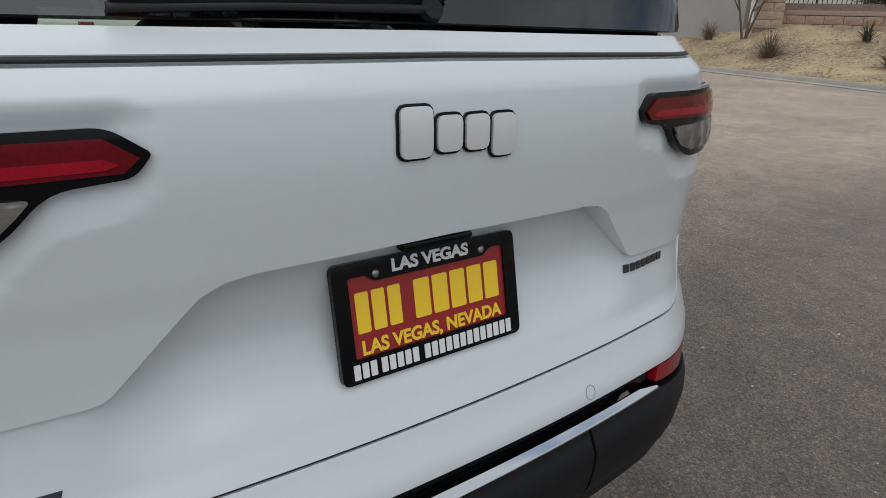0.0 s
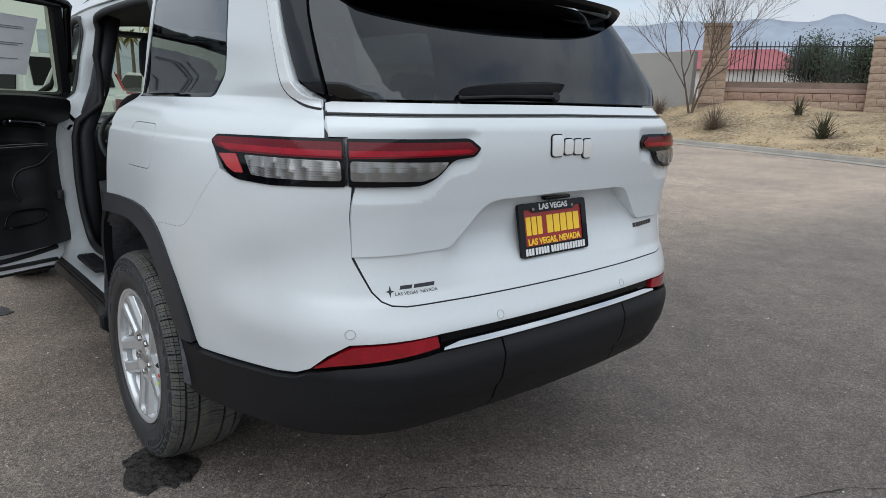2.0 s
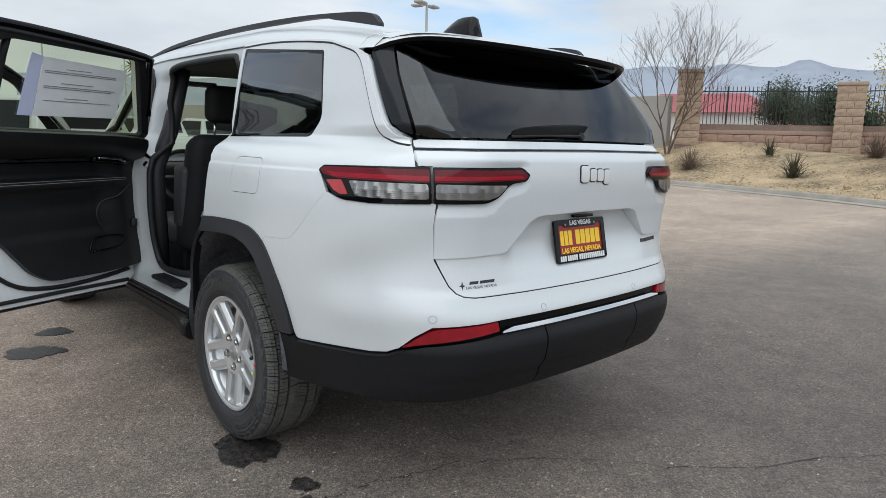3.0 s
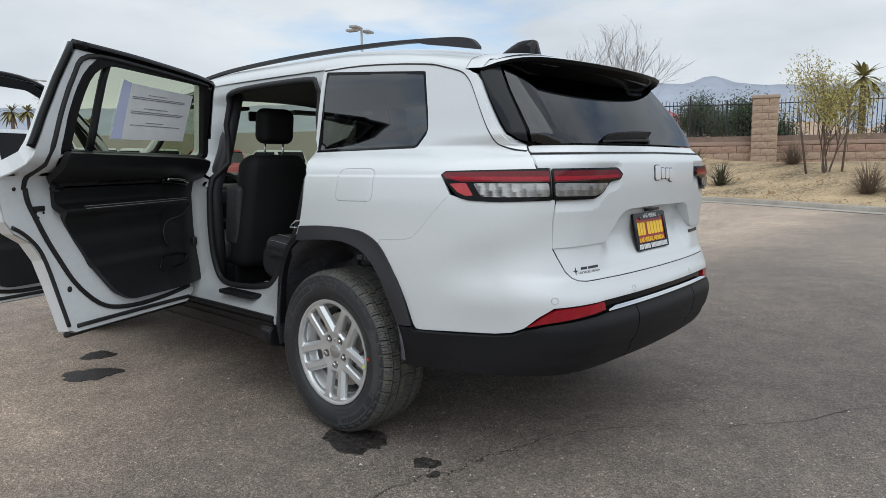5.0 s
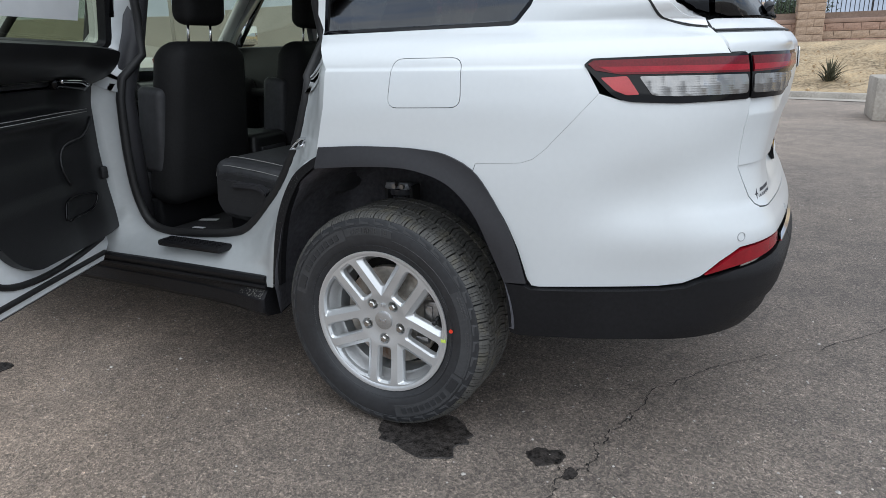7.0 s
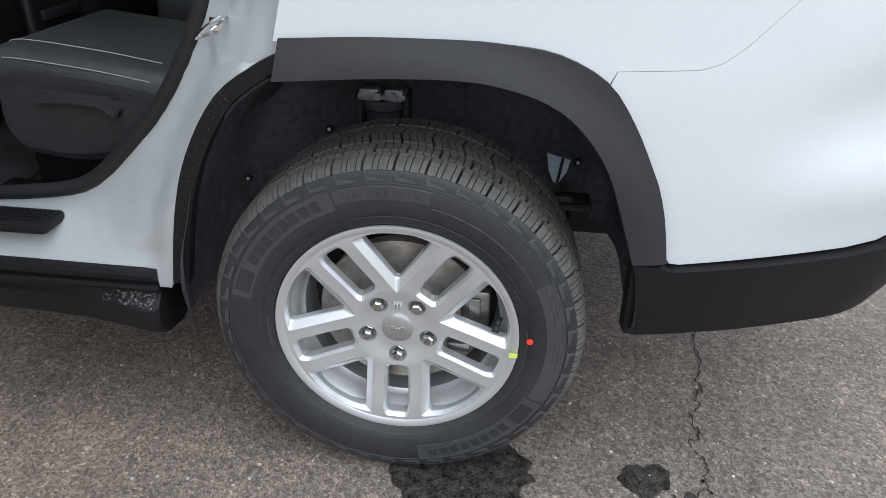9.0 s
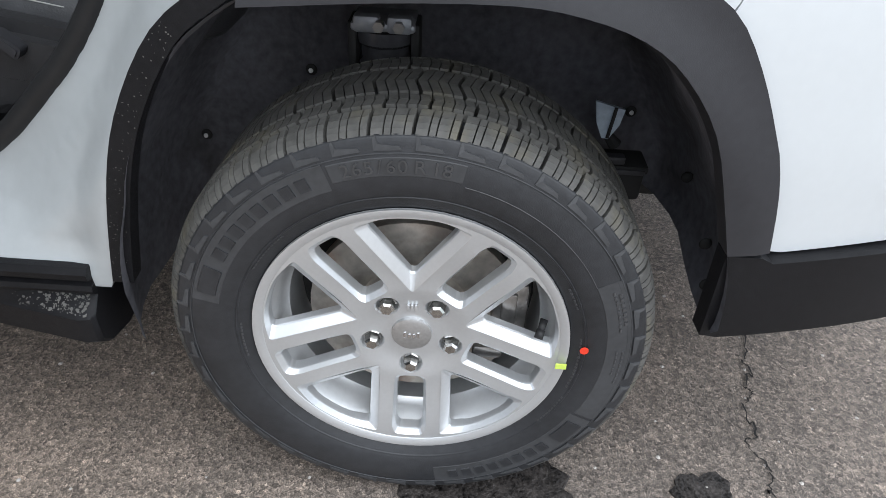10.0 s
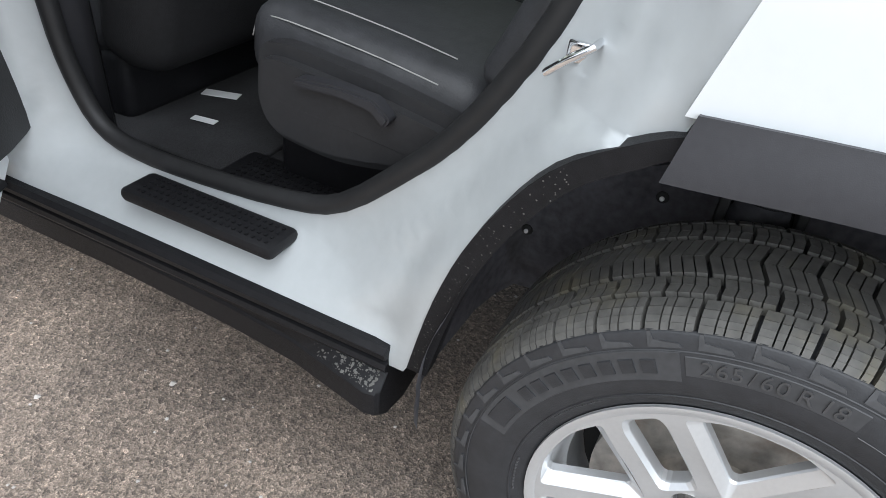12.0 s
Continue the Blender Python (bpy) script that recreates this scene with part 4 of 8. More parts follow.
def flare_place(q, z):
    r = np.hypot(np.abs(q) - 1.84, z - 0.40)
    return skin(q, z, 0.024 - 0.016 * ease(0.50, 0.60, r))


LIP = smooth_line([(-2.005, 0.935), (-2.06, 0.912), (-2.145, 0.850), (-2.218, 0.735), (-2.268, 0.60), (-2.305, 0.44)], 4)
LIP_IN = smooth_line([(-2.025, 0.905), (-2.055, 0.885), (-2.122, 0.832), (-2.190, 0.722), (-2.238, 0.59), (-2.272, 0.44)], 4)
for side in (lambda p: p, flip):
    panel("wheel_arch_flare", side(FLARE), "plastic_grey", place=flare_place, gap=0.001, depth=0.034, step=0.03, label="dark grey plastic wheel arch flare")
    panel("arch_lip", side(LIP + LIP_IN[::-1]), "plastic", out=-0.002, gap=0, depth=0.030, step=0.05, label="black wheel arch lip spotted with dirt")

# ---- side aperture with its two door openings ----
OPEN_REAR = smooth_line([(-2.195, 1.640), (-2.180, 1.50), (-2.180, 1.36), (-2.150, 1.22), (-2.160, 1.10), (-2.200, 0.97), (-2.280, 0.82), (-2.375, 0.705), (-2.49, 0.600), (-2.60, 0.565), (-2.80, 0.545), (-2.95, 0.545), (-3.03, 0.575),
                         (-3.062, 0.66), (-3.070, 0.80), (-3.062, 1.10), (-3.055, 1.40), (-3.035, 1.600), (-2.98, 1.655), (-2.75, 1.668), (-2.45, 1.668), (-2.25, 1.662)], 3, True)
OPEN_FRONT = smooth_line([(-3.27, 1.62), (-3.29, 1.40), (-3.30, 1.10), (-3.30, 0.75), (-3.33, 0.60), (-3.42, 0.55), (-3.7, 0.55), (-3.98, 0.60), (-4.06, 0.80), (-4.10, 1.05), (-4.05, 1.18), (-3.80, 1.42), (-3.58, 1.60), (-3.47, 1.655), (-3.33, 1.66)], 3, True)
APERTURE = (LIP[2:] + [(-2.312, 0.425), (-4.20, 0.425), (-4.22, 1.08), (-4.10, 1.21), (-3.90, 1.42), (-3.70, 1.60), (-3.45, 1.71), (-2.9, 1.708), (-2.13, 1.700), (-2.120, 1.36), (-2.085, 1.30), (-2.03, 1.25), (-1.995, 1.19), (-1.995, 1.08), (-2.02, 0.95)])


RING = np.array(OPEN_REAR)


def to_ring(q, z):
    """Distance to the rear door opening, in the unrolled skin."""
    a, b = RING, np.roll(RING, -1, 0)
    d = b - a
    p = np.stack([q, z], -1)[..., None, :]
    t = np.clip(((p - a) * d).sum(-1) / np.maximum((d * d).sum(-1), 1e-9), 0, 1)
    return np.linalg.norm(p - (a + d * t[..., None]), axis=-1).min(-1)


def aperture_place(q, z):
    y = np.abs(q) - 1.84
    lip_q = np.interp(z, [p[1] for p in LIP[::-1]], [-p[0] for p in LIP[::-1]])
    by_lip = np.where(np.asarray(z) < 0.9, ease(0.0, 0.07, np.abs(q) - lip_q), 1.0)
    edge = ease(0.150, 0.0, to_ring(np.asarray(q, float), np.asarray(z, float)))
    d = (0.022 * by_lip * ease(0.44, 0.50, z) + 0.095 * edge * ease(0.455, 0.535, z) * (1 - 0.85 * ease(1.22, 1.50, z))) * ease(0.15, 0.22, y) * (1 - 0.8 * ease(1.58, 1.66, z))
    ring_d = to_ring(np.asarray(q, float), np.asarray(z, float))
    press = (0.0045 * np.exp(-((ring_d - 0.070) / 0.010) ** 2) - 0.0035 * np.exp(-((ring_d - 0.098) / 0.012) ** 2)) * ease(0.56, 0.62, z) * (1 - ease(1.0, 1.1, z)) * by_lip
    return skin(q, z, press - d - 0.004)


panel("side_aperture", APERTURE, "white_dimmed", place=aperture_place, holes=[OPEN_REAR, OPEN_FRONT], gap=0, depth=0.010, step=0.022, label="white painted door aperture with bare sills")
panel("side_aperture", flip(APERTURE), "white", place=on_skin(-0.03), holes=[flip(OPEN_REAR), flip(OPEN_FRONT)], gap=0, depth=0.05, step=0.05)
for hole in (OPEN_REAR, OPEN_FRONT):
    q, z = np.array([p[0] for p in hole]), np.array([p[1] for p in hole])
    pts = aperture_place(q, z) + np.array([0.005, 0, 0])
    bm = bmesh.new()
    tube(bm, [tuple(p) for p in pts] + [tuple(pts[0]), tuple(pts[1])], 0.017, 8)
    part("door_seal", bm, "rubber", car, "black rubber door seal", smooth=True)
def sill_waist(y):
    """How far the lower sill draws in ahead of its flared end."""
    return float(np.interp(y, [0.52, 0.60, 0.68, 0.82, 1.0, 1.13], [0.0, 0.016, 0.032, 0.043, 0.048, 0.051]))


for s in (-1, 1):
    bm = bmesh.new()
    sec = [(0.890, 0.469), (0.930, 0.467), (0.938, 0.458), (0.936, 0.447), (0.924, 0.442), (0.923, 0.435), (0.931, 0.432), (0.934, 0.424), (0.930, 0.416), (0.922, 0.411), (0.953, 0.388), (0.957, 0.383), (0.955, 0.335), (0.93, 0.312), (0.86, 0.300), (0.78, 0.32), (0.78, 0.44)]
    ends = []
    for y in (0.497, 0.502, 0.52, 0.56, 0.60, 0.64, 0.68, 0.73, 0.78, 0.83, 0.90, 1.0, 1.13, 2.5, 2.56):
        sh = sill_waist(y) + (0.02 if y == 2.56 else 0.012 if y == 0.497 else 0.004 if y == 0.502 else 0.0)
        ends.append([bm.verts.new((s * (x - (0.0 if zz > 0.4 or x < 0.9 else sh)), y, zz)) for x, zz in sec])
    for a, b in zip(ends, ends[1:]):
        for j in range(len(sec)):
            bm.faces.new((a[j], a[(j + 1) % len(sec)], b[(j + 1) % len(sec)], b[j]))
    bm.faces.new(ends[0]), bm.faces.new(ends[-1])
    bmesh.ops.recalc_face_normals(bm, faces=bm.faces)
    part("sill_cladding", bm, "plastic", car, "black plastic sill cladding splashed with pale dirt", auto=30)
# dried splashes on the end of the sill and on the arch lip
rs = random.Random(21)
verts, faces = [], []


def speck(c, u, v, r):
    base, a0 = len(verts), rs.uniform(0, 6)
    for j in range(6):
        rr = r * rs.uniform(0.6, 1.2)
        verts.append(tuple(c + u * rr * math.cos(a0 + j * 1.047) + v * rr * math.sin(a0 + j * 1.047)))
    faces.append([base + j for j in range(6)])


for k in range(230):
    y = 0.507 + min(abs(rs.gauss(0, 0.07)), 0.5)
    f = rs.random()
    wide = 0.031 - sill_waist(y)
    if wide < 0.008:
        continue
    fall = np.array([-wide, 0, -0.023]) / math.hypot(wide, 0.023)
    p = np.array([-0.922 - wide * f, y, 0.411 - 0.023 * f]) + np.array([fall[2], 0, -fall[0]]) * 0.0010
    speck(p, np.array([0, 1.0, 0]), fall, rs.choice((0.0006, 0.0008, 0.001, 0.0014, 0.0014, 0.003)))
for k in range(110):
    i = rs.uniform(len(LIP) * 0.35, len(LIP) - 1.2)
    t, w = i - int(i), rs.random() * 0.8 + 0.1
    o = np.array(LIP[int(i)]) * (1 - t) + np.array(LIP[int(i) + 1]) * t
    n = np.array(LIP_IN[int(i)]) * (1 - t) + np.array(LIP_IN[int(i) + 1]) * t
    qz = o * (1 - w) + n * w
    speck(skin(np.array([qz[0]]), np.array([qz[1]]), np.array([-0.001]))[0], np.array([0, 1.0, 0]), np.array([0, 0, 1.0]), rs.choice((0.0006, 0.0009, 0.0012)))
me = bpy.data.meshes.new("dried_splash")
me.from_pydata(verts, [], faces)
mesh_part("dried_splash", me, "splash", car, "pale dried mud specks", smooth=False)["kind"] = "stuff"
# ---- front end ----
ARCH_F = [(Q(3.091) + 0.47 * math.cos(a), 0.40 + 0.50 * math.sin(a)) for a in np.linspace(0.05, math.pi - 0.05, 15)]
FENDER = [(-4.225, 1.07), (-4.225, 0.43), (Q(2.62), 0.43)] + ARCH_F + [(Q(3.56), 0.43), (Q(3.80), 0.43), (Q(3.80), 0.95), (Q(3.5), 1.02), (Q(2.9), 1.065)]
for side in (lambda p: p, flip):
    panel("front_fender", side(FENDER), "white", label="glossy white front fender")
    fl = [(a, b) for a, b in ARCH_F] + [(Q(3.091) + 0.43 * math.cos(a), 0.40 + 0.455 * math.sin(a)) for a in np.linspace(math.pi - 0.05, 0.05, 15)]
    panel("wheel_arch_flare", side(fl), "plastic_grey", out=0.02, gap=0, depth=0.05, label="dark grey plastic wheel arch flare")


def hood_place(u, y):
    zc = mono(np.asarray(y, float), [(2.2, 1.185), (2.9, 1.155), (3.5, 1.09), (3.8, 1.00), (3.93, 0.90)])
    xe = half_width(y, np.full(np.shape(y), 1.05)) - 0.004
    return np.stack([xe * u, y, zc - 0.10 * np.abs(u) ** 3], -1)


mesh_part("hood", panel_mesh("hood", hood_place, [(-1, 2.30), (1, 2.30), (1, 3.80), (-1, 3.80)], (), (0.1, 0.12), 0.02), "white", car, "white painted hood")
bm = bmesh.new()
box(bm, (-0.90, 3.62, 0.36), (0.90, 3.95, 0.96), 0.12, 4)
part("front_bumper", bm, "white", car, "white front bumper", auto=50)
grille = box_part("grille", (-0.55, 3.93, 0.72), (0.55, 3.965, 0.86), "gloss_black", car, bevel=0.012)
for s in (-1, 1):
    box_part("headlamp", (s * 0.76 - 0.13, 3.90, 0.80), (s * 0.76 + 0.13, 3.957, 0.88), "clear_lens", car, bevel=0.02)


def shield_place(u, v):
    """The windscreen, v from the cowl up to the roof."""
    y, z = 2.48 - 0.68 * v, 1.16 + 0.575 * v
    x = (0.80 - 0.17 * v) * u
    return np.stack([x, y - 0.12 * u * u * (1 - 0.3 * v), z - 0.02 * u * u], -1)


mesh_part("windscreen", panel_mesh("windscreen", shield_place, [(-0.97, 0.0), (0.97, 0.0), (0.97, 0.98), (-0.97, 0.98)], (), 0.15, 0.004), "door_glass", car, "clear windscreen")
for s in (-1, 1):
    pts = [shield_place(np.array([s * 1.0]), np.array([v]))[0] for v in np.linspace(-0.02, 1.0, 7)]
    bm = bmesh.new()
    tube(bm, [tuple(p) for p in pts], 0.035, 8)
    part("windscreen_pillar", bm, "white", car, smooth=True)

# ---- right-hand doors, closed ----
RD = [(-2.035, 0.95), (-2.0, 1.08), (-1.995, 1.19), (-2.04, 1.25), (-2.10, 1.30), (-3.145, 1.300), (-3.215, 0.90), (-3.215, 0.46), (-2.50, 0.46), (-2.36, 0.54), (-2.20, 0.76), (-2.10, 0.88)]
FD = [(-3.220, 0.46), (-3.220, 0.90), (-3.150, 1.300), (-3.95, 1.265), (-4.15, 1.20), (-4.22, 1.08), (-4.22, 0.46)]
panel("rear_door", flip(RD), "white", label="closed white rear door")
panel("front_door", flip(FD), "white", label="closed white front door")
RW = [(-2.15, 1.31), (-2.15, 1.665), (-3.09, 1.675), (-3.12, 1.31)]
FW = [(-3.17, 1.31), (-3.15, 1.67), (-3.42, 1.655), (-3.62, 1.57), (-4.0, 1.26)]
for w in (RW, FW):
    panel("door_window", flip(w), "door_glass", gap=0.0, depth=0.004, step=0.08, out=-0.01)
    mesh_part("door_window_frame", ring_mesh("door_window_frame", on_skin(-0.004), flip(inset(w, -0.03)), flip(inset(w, 0.004)), 0.03), "gloss_black", car, smooth=False)

# ---- underbody ----
bm = bmesh.new()
box(bm, (-0.40, -0.88, 0.33), (0.40, 3.6, 0.46), 0.05)
box(bm, (-0.78, 0.50, 0.33), (0.78, 2.55, 0.47), 0.02)
part("underbody", bm, "under", car, "dark underbody", auto=40)

M["damper_black"] = material("damper_paint", (0.05, 0.05, 0.055), 0.25, grain=(60, 9), spread=0.3, spec=0.5)
M["sensor_plate"] = material("zinc_plate", (0.36, 0.42, 0.48), 0.5, grain=(90, 9), spread=0.2)
# wheel tubs
def tub(s, yc):
    """The liner round a wheel: its rim follows the arch, then over the wheel, down behind it to an uneven edge, and its inner wall."""
    bm = bmesh.new()
    rings = []
    arch = ([0, 20.6, 39, 54, 64, 67, 85, 102, 111, 120, 128, 137, 151, 162, 180], [0.432, 0.425, 0.449, 0.480, 0.488, 0.488, 0.463, 0.477, 0.491, 0.502, 0.500, 0.485, 0.459, 0.454, 0.458])
    for x, rim_share, r, foot in ((0.950, 1.0, 0.462, 0.436), (0.925, 0.9, 0.470, 0.420), (0.90, 0.6, 0.475, 0.408), (0.85, 0.2, 0.478, 0.398), (0.80, 0, 0.48, 0.398), (0.74, 0, 0.478, 0.415), (0.68, 0, 0.476, 0.444), (0.62, 0, 0.474, 0.462), (0.55, 0, 0.46, 0.455), (0.50, 0, 0.44, 0.44)):
        ring = [bm.verts.new((s * min(x, 0.935), yc + r - 0.03 * rim_share, 0.33))]
        for a in np.linspace(0, math.pi, 49):
            wob = (0.006 * math.sin(a * 9) + 0.004 * math.sin(a * 23 + x * 30)) * (1 - rim_share)
            rr = (r + wob) * (1 - rim_share) + (float(np.interp(math.degrees(a), *arch)) + 0.003) * rim_share
            y, z = yc + rr * math.cos(a), 0.44 + rr * math.sin(a)
            ring.append(bm.verts.new((s * x, y, max(z, foot) if a > 2.5 else z)))
        ring.append(bm.verts.new((s * x, yc - r + 0.010, min(foot, 0.438))))
        rings.append(ring)
    for a, b in zip(rings, rings[1:]):
        for j in range(len(a) - 1):
            bm.faces.new((a[j], a[j + 1], b[j + 1], b[j]))
    bm.faces.new(rings[-1])
    part("wheel_arch_liner", bm, "liner", car, "black felt wheel arch liner with darker brown patches", auto=40)


for s in (-1, 1):
    for y in (0.0, 3.091):
        tub(s, y)
for x, y, z in ((-0.62, 0.405, 0.545), (-0.60, 0.208, 0.672), (-0.60, -0.356, 0.63), (-0.70, -0.448, 0.56), (-0.84, -0.452, 0.52), (-0.88, -0.455, 0.47)):
    bm = bmesh.new()
    bmesh.ops.create_uvsphere(bm, u_segments=10, v_segments=6, radius=0.0105, matrix=Matrix.Translation((x + 0.004, y, z)) @ Matrix.Diagonal((0.5, 1, 1, 1)))
    clip = part("liner_clip", bm, "under", car, "black push clip in the liner", smooth=True)
    if y > -0.4:
        bm = bmesh.new()
        bmesh.ops.create_uvsphere(bm, u_segments=8, v_segments=6, radius=0.0042, matrix=Matrix.Translation((x - 0.002, y, z)))
        part("clip_head", bm, "white_print", clip, "small pale clip head", smooth=True)
# damper with its cast top mount, over the rear axle
for s in (-1, 1):
    base = Matrix.Translation((s * 0.635, 0.073, 0.0))
    bm = bmesh.new()
    lathe(bm, [(0.0, 0.56), (0.047, 0.56), (0.047, 0.715), (0.042, 0.722), (0.042, 0.742), (0.049, 0.748), (0.049, 0.768), (0.0, 0.770)], 24, base @ Matrix.Rotation(radians(-90), 4, "Y"))
    spring = part("damper", bm, "damper_black", car, "glossy black damper with a cast metal mount", auto=40)
    for y0, y1 in ((0.016, 0.030), (0.116, 0.130)):
        bm = bmesh.new()
        box(bm, (s * 0.640 - 0.03, y0, 0.66), (s * 0.640 + 0.03, y1, 0.782), 0.004)
        part("mount_cheek", bm, "under", spring, auto=40)
    bm = bmesh.new()
    box(bm, (s * 0.635 - 0.045, 0.022, 0.770), (s * 0.635 + 0.045, 0.124, 0.784), 0.005)
    for y0, w in ((0.027, 0.040), (0.078, 0.042)):
        box(bm, (s * 0.668 - 0.014, y0, 0.768), (s * 0.668 + 0.014, y0 + w, 0.795), 0.006)
    part("mount_plate", bm, "cast", spring, "cast grey mount", auto=40)
    for y in (0.057, 0.088):
        bm = bmesh.new()
        bmesh.ops.create_cone(bm, cap_ends=True, segments=6, radius1=0.009, radius2=0.008, depth=0.02, matrix=Matrix.Translation((s * 0.684, y - 0.01, 0.782)) @ Matrix.Rotation(radians(90), 4, "Y"))
        part("mount_bolt", bm, "steel", spring, "steel bolt head")
    # link, its bracket and the sensor plate behind the wheel
    bm = bmesh.new()
    tube(bm, [(s * 0.62, -0.30, 0.645), (s * 0.62, -0.313, 0.60), (s * 0.62, -0.335, 0.575)], [0.010, 0.008, 0.012], 8)
    tube(bm, [(s * 0.62, -0.28, 0.30), (s * 0.62, -0.34, 0.50)], 0.018, 8)
    box(bm, (s * 0.62 - 0.035, -0.395, 0.535), (s * 0.62 + 0.035, -0.315, 0.552), 0.006)
    box(bm, (s * 0.62 - 0.03, -0.392, 0.478), (s * 0.62 + 0.03, -0.345, 0.54), 0.010)
    link = part("suspension_link", bm, "under", car, "black suspension link behind the wheel", auto=40)
    bm = bmesh.new()
    f = [bm.verts.new((s * 0.640, y, z)) for y, z in ((-0.283, 0.663), (-0.335, 0.650), (-0.330, 0.622), (-0.315, 0.595), (-0.303, 0.597), (-0.290, 0.625))]
    g = [bm.verts.new((s * 0.632, v.co.y, v.co.z)) for v in f]
    bm.faces.new(f), bm.faces.new(g[::-1])
    for j in range(6):
        bm.faces.new((f[j], g[j], g[(j + 1) % 6], f[(j + 1) % 6]))
    bmesh.ops.recalc_face_normals(bm, faces=bm.faces)
    part("sensor_plate", bm, "sensor_plate", link, "pale blue-grey metal plate")
    bm = bmesh.new()
    tube(bm, [(s * 0.645, -0.318, 0.655), (s * 0.645, -0.312, 0.60)], 0.0035, 6)
    part("sensor_wire", bm, "under", link)
    bm = bmesh.new()
    box(bm, (s * 0.645 - 0.010, -0.350, 0.553), (s * 0.645 + 0.010, -0.300, 0.568), 0.003)
    part("bracket_edge", bm, "plastic_grey", link, "dark grey bracket edge", auto=40)
    bm = bmesh.new()
    box(bm, (s * 0.655 - 0.004, -0.388, 0.536), (s * 0.655 + 0.004, -0.320, 0.546), 0.002)
    part("bracket_edge", bm, "plastic_grey", link, "dark grey bracket edge", auto=40)

# ---- wheels ----
def build_wheel():
    wheel = new("wheel")
    wheel.parent = car
    wheel["label"] = "road wheel with a silver five-pair spoke alloy rim"
    bm = bmesh.new()
    prof = [(0.228, -0.098), (0.236, -0.112), (0.247, -0.119), (0.252, -0.124), (0.272, -0.1315), (0.275, -0.1335), (0.300, -0.1355), (0.330, -0.1350), (0.333, -0.1338), (0.3455, -0.1322), (0.3550, -0.1294), (0.3590, -0.1270), (0.3560, -0.1242),
            (0.3535, -0.1160), (0.3580, -0.104), (0.3635, -0.088), (0.3660, 0.0)]
    prof = prof + [(r, -h) for r, h in prof[-2::-1]]
    lathe(bm, prof, 96)
    tyre = part("tyre", bm, "tyre", wheel, "black all-season tyre", smooth=True)
    verts, faces = [], []

    def block(a0, a1, x0, x1, skew, r0=0.3600, r1=0.3795, drop0=0.0, drop1=0.0):
        base = len(verts)
        for r, ch in ((r0, 0.0), (r1, 0.0025)):
            for a, x, dr in ((a0, x0, drop0), (a1, x0, drop0), (a1, x1, drop1), (a0, x1, drop1)):
                aa = a + skew * (x - x0) + (ch / r if a == a0 else -ch / r) * 0.3
                rr = r - (dr if r == r1 else dr * 0.9)
                xx = x + (ch if x == x0 else -ch) * 0.15
                verts.append((xx, rr * math.cos(aa), rr * math.sin(aa)))
        faces.extend([[base + i for i in f] for f in ((4, 5, 6, 7), (0, 1, 5, 4), (1, 2, 6, 5), (2, 3, 7, 6), (3, 0, 4, 7))])

    n = 40
    pitch = 2 * math.pi / n
    marks = []
    for k in range(n):
        a0 = pitch * k
        # outer shoulder: blocks parted by wide slots, each cut by three sipes, with a fine groove running round
        for h0, h1 in ((0.0, 0.290), (0.298, 0.465), (0.473, 0.755), (0.763, 0.935)):
            for x0, x1, foot, d0, d1, sh in ((-0.1280, -0.1225, 0.350, 0.0215, 0.0145, 0.0), (-0.1225, -0.1155, 0.350, 0.0145, 0.0094, 0.0022), (-0.1155, -0.1060, 0.350, 0.0094, 0.0048, 0.0050), (-0.1048, -0.0915, 0.352, 0.0046, 0.0016, 0.0093)):
                block(a0 + pitch * h0 + sh, a0 + pitch * h1 + sh, x0, x1, 0.4, foot, drop0=d0, drop1=d1)
            b0 = a0 + pitch * 0.3
            block(b0 + pitch * h0, b0 + pitch * h1, 0.0915, 0.110, -0.4, 0.352, drop0=0.0016, drop1=0.0072)
            block(b0 + pitch * h0 - 0.0074, b0 + pitch * h1 - 0.0074, 0.110, 0.1290, -0.4, 0.345, drop0=0.0072, drop1=0.0240)
        # three inner rows of arrow-shaped blocks, each with fine sipes
        for x0, x1, sk, sh in ((-0.0835, -0.0490, 0.35, 0.30), (-0.0400, 0.0400, -0.6, 0.05), (0.0490, 0.0835, 0.35, 0.65)):
            xm = (x0 + x1) / 2
            for j in range(4):
                b0, wd = a0 + pitch * (sh + j * 0.2350), pitch * 0.2290
                block(b0, b0 + wd, x0, xm, sk)
                block(b0 + sk * (xm - x0), b0 + wd + sk * (xm - x0), xm, x1, -sk)
        marks.append(a0)
    me = bpy.data.meshes.new("tread")
    me.from_pydata(verts, [], faces)
    tread = mesh_part("tread", me, "tread", tyre, "siped tread blocks with moulding lines", smooth=False)
    tread["kind"] = "stuff"
    # raised angles at the foot of every shoulder block
    verts, faces = [], []
    for a0 in marks:
        shape = ((0.04, 0.3400), (0.72, 0.3400), (0.66, 0.3450), (0.16, 0.3485), (0.12, 0.3575), (0.05, 0.3575))
        b = len(verts)
        for lift in (0.0020, -0.002):
            for h, r in shape:
                x = -float(np.interp(r, [0.333, 0.3455, 0.355, 0.359], [0.1338, 0.1322, 0.1294, 0.1270]))
                verts.append((x - lift, r * math.cos(a0 + pitch * h), r * math.sin(a0 + pitch * h)))
        faces.append([b, b + 3, b + 4, b + 5])
        faces.append([b, b + 1, b + 2, b + 3])
        faces.extend([[b + j, b + 6 + j, b + 6 + (j + 1) % 6, b + (j + 1) % 6] for j in range(6)])
    me = bpy.data.meshes.new("shoulder_moulding")
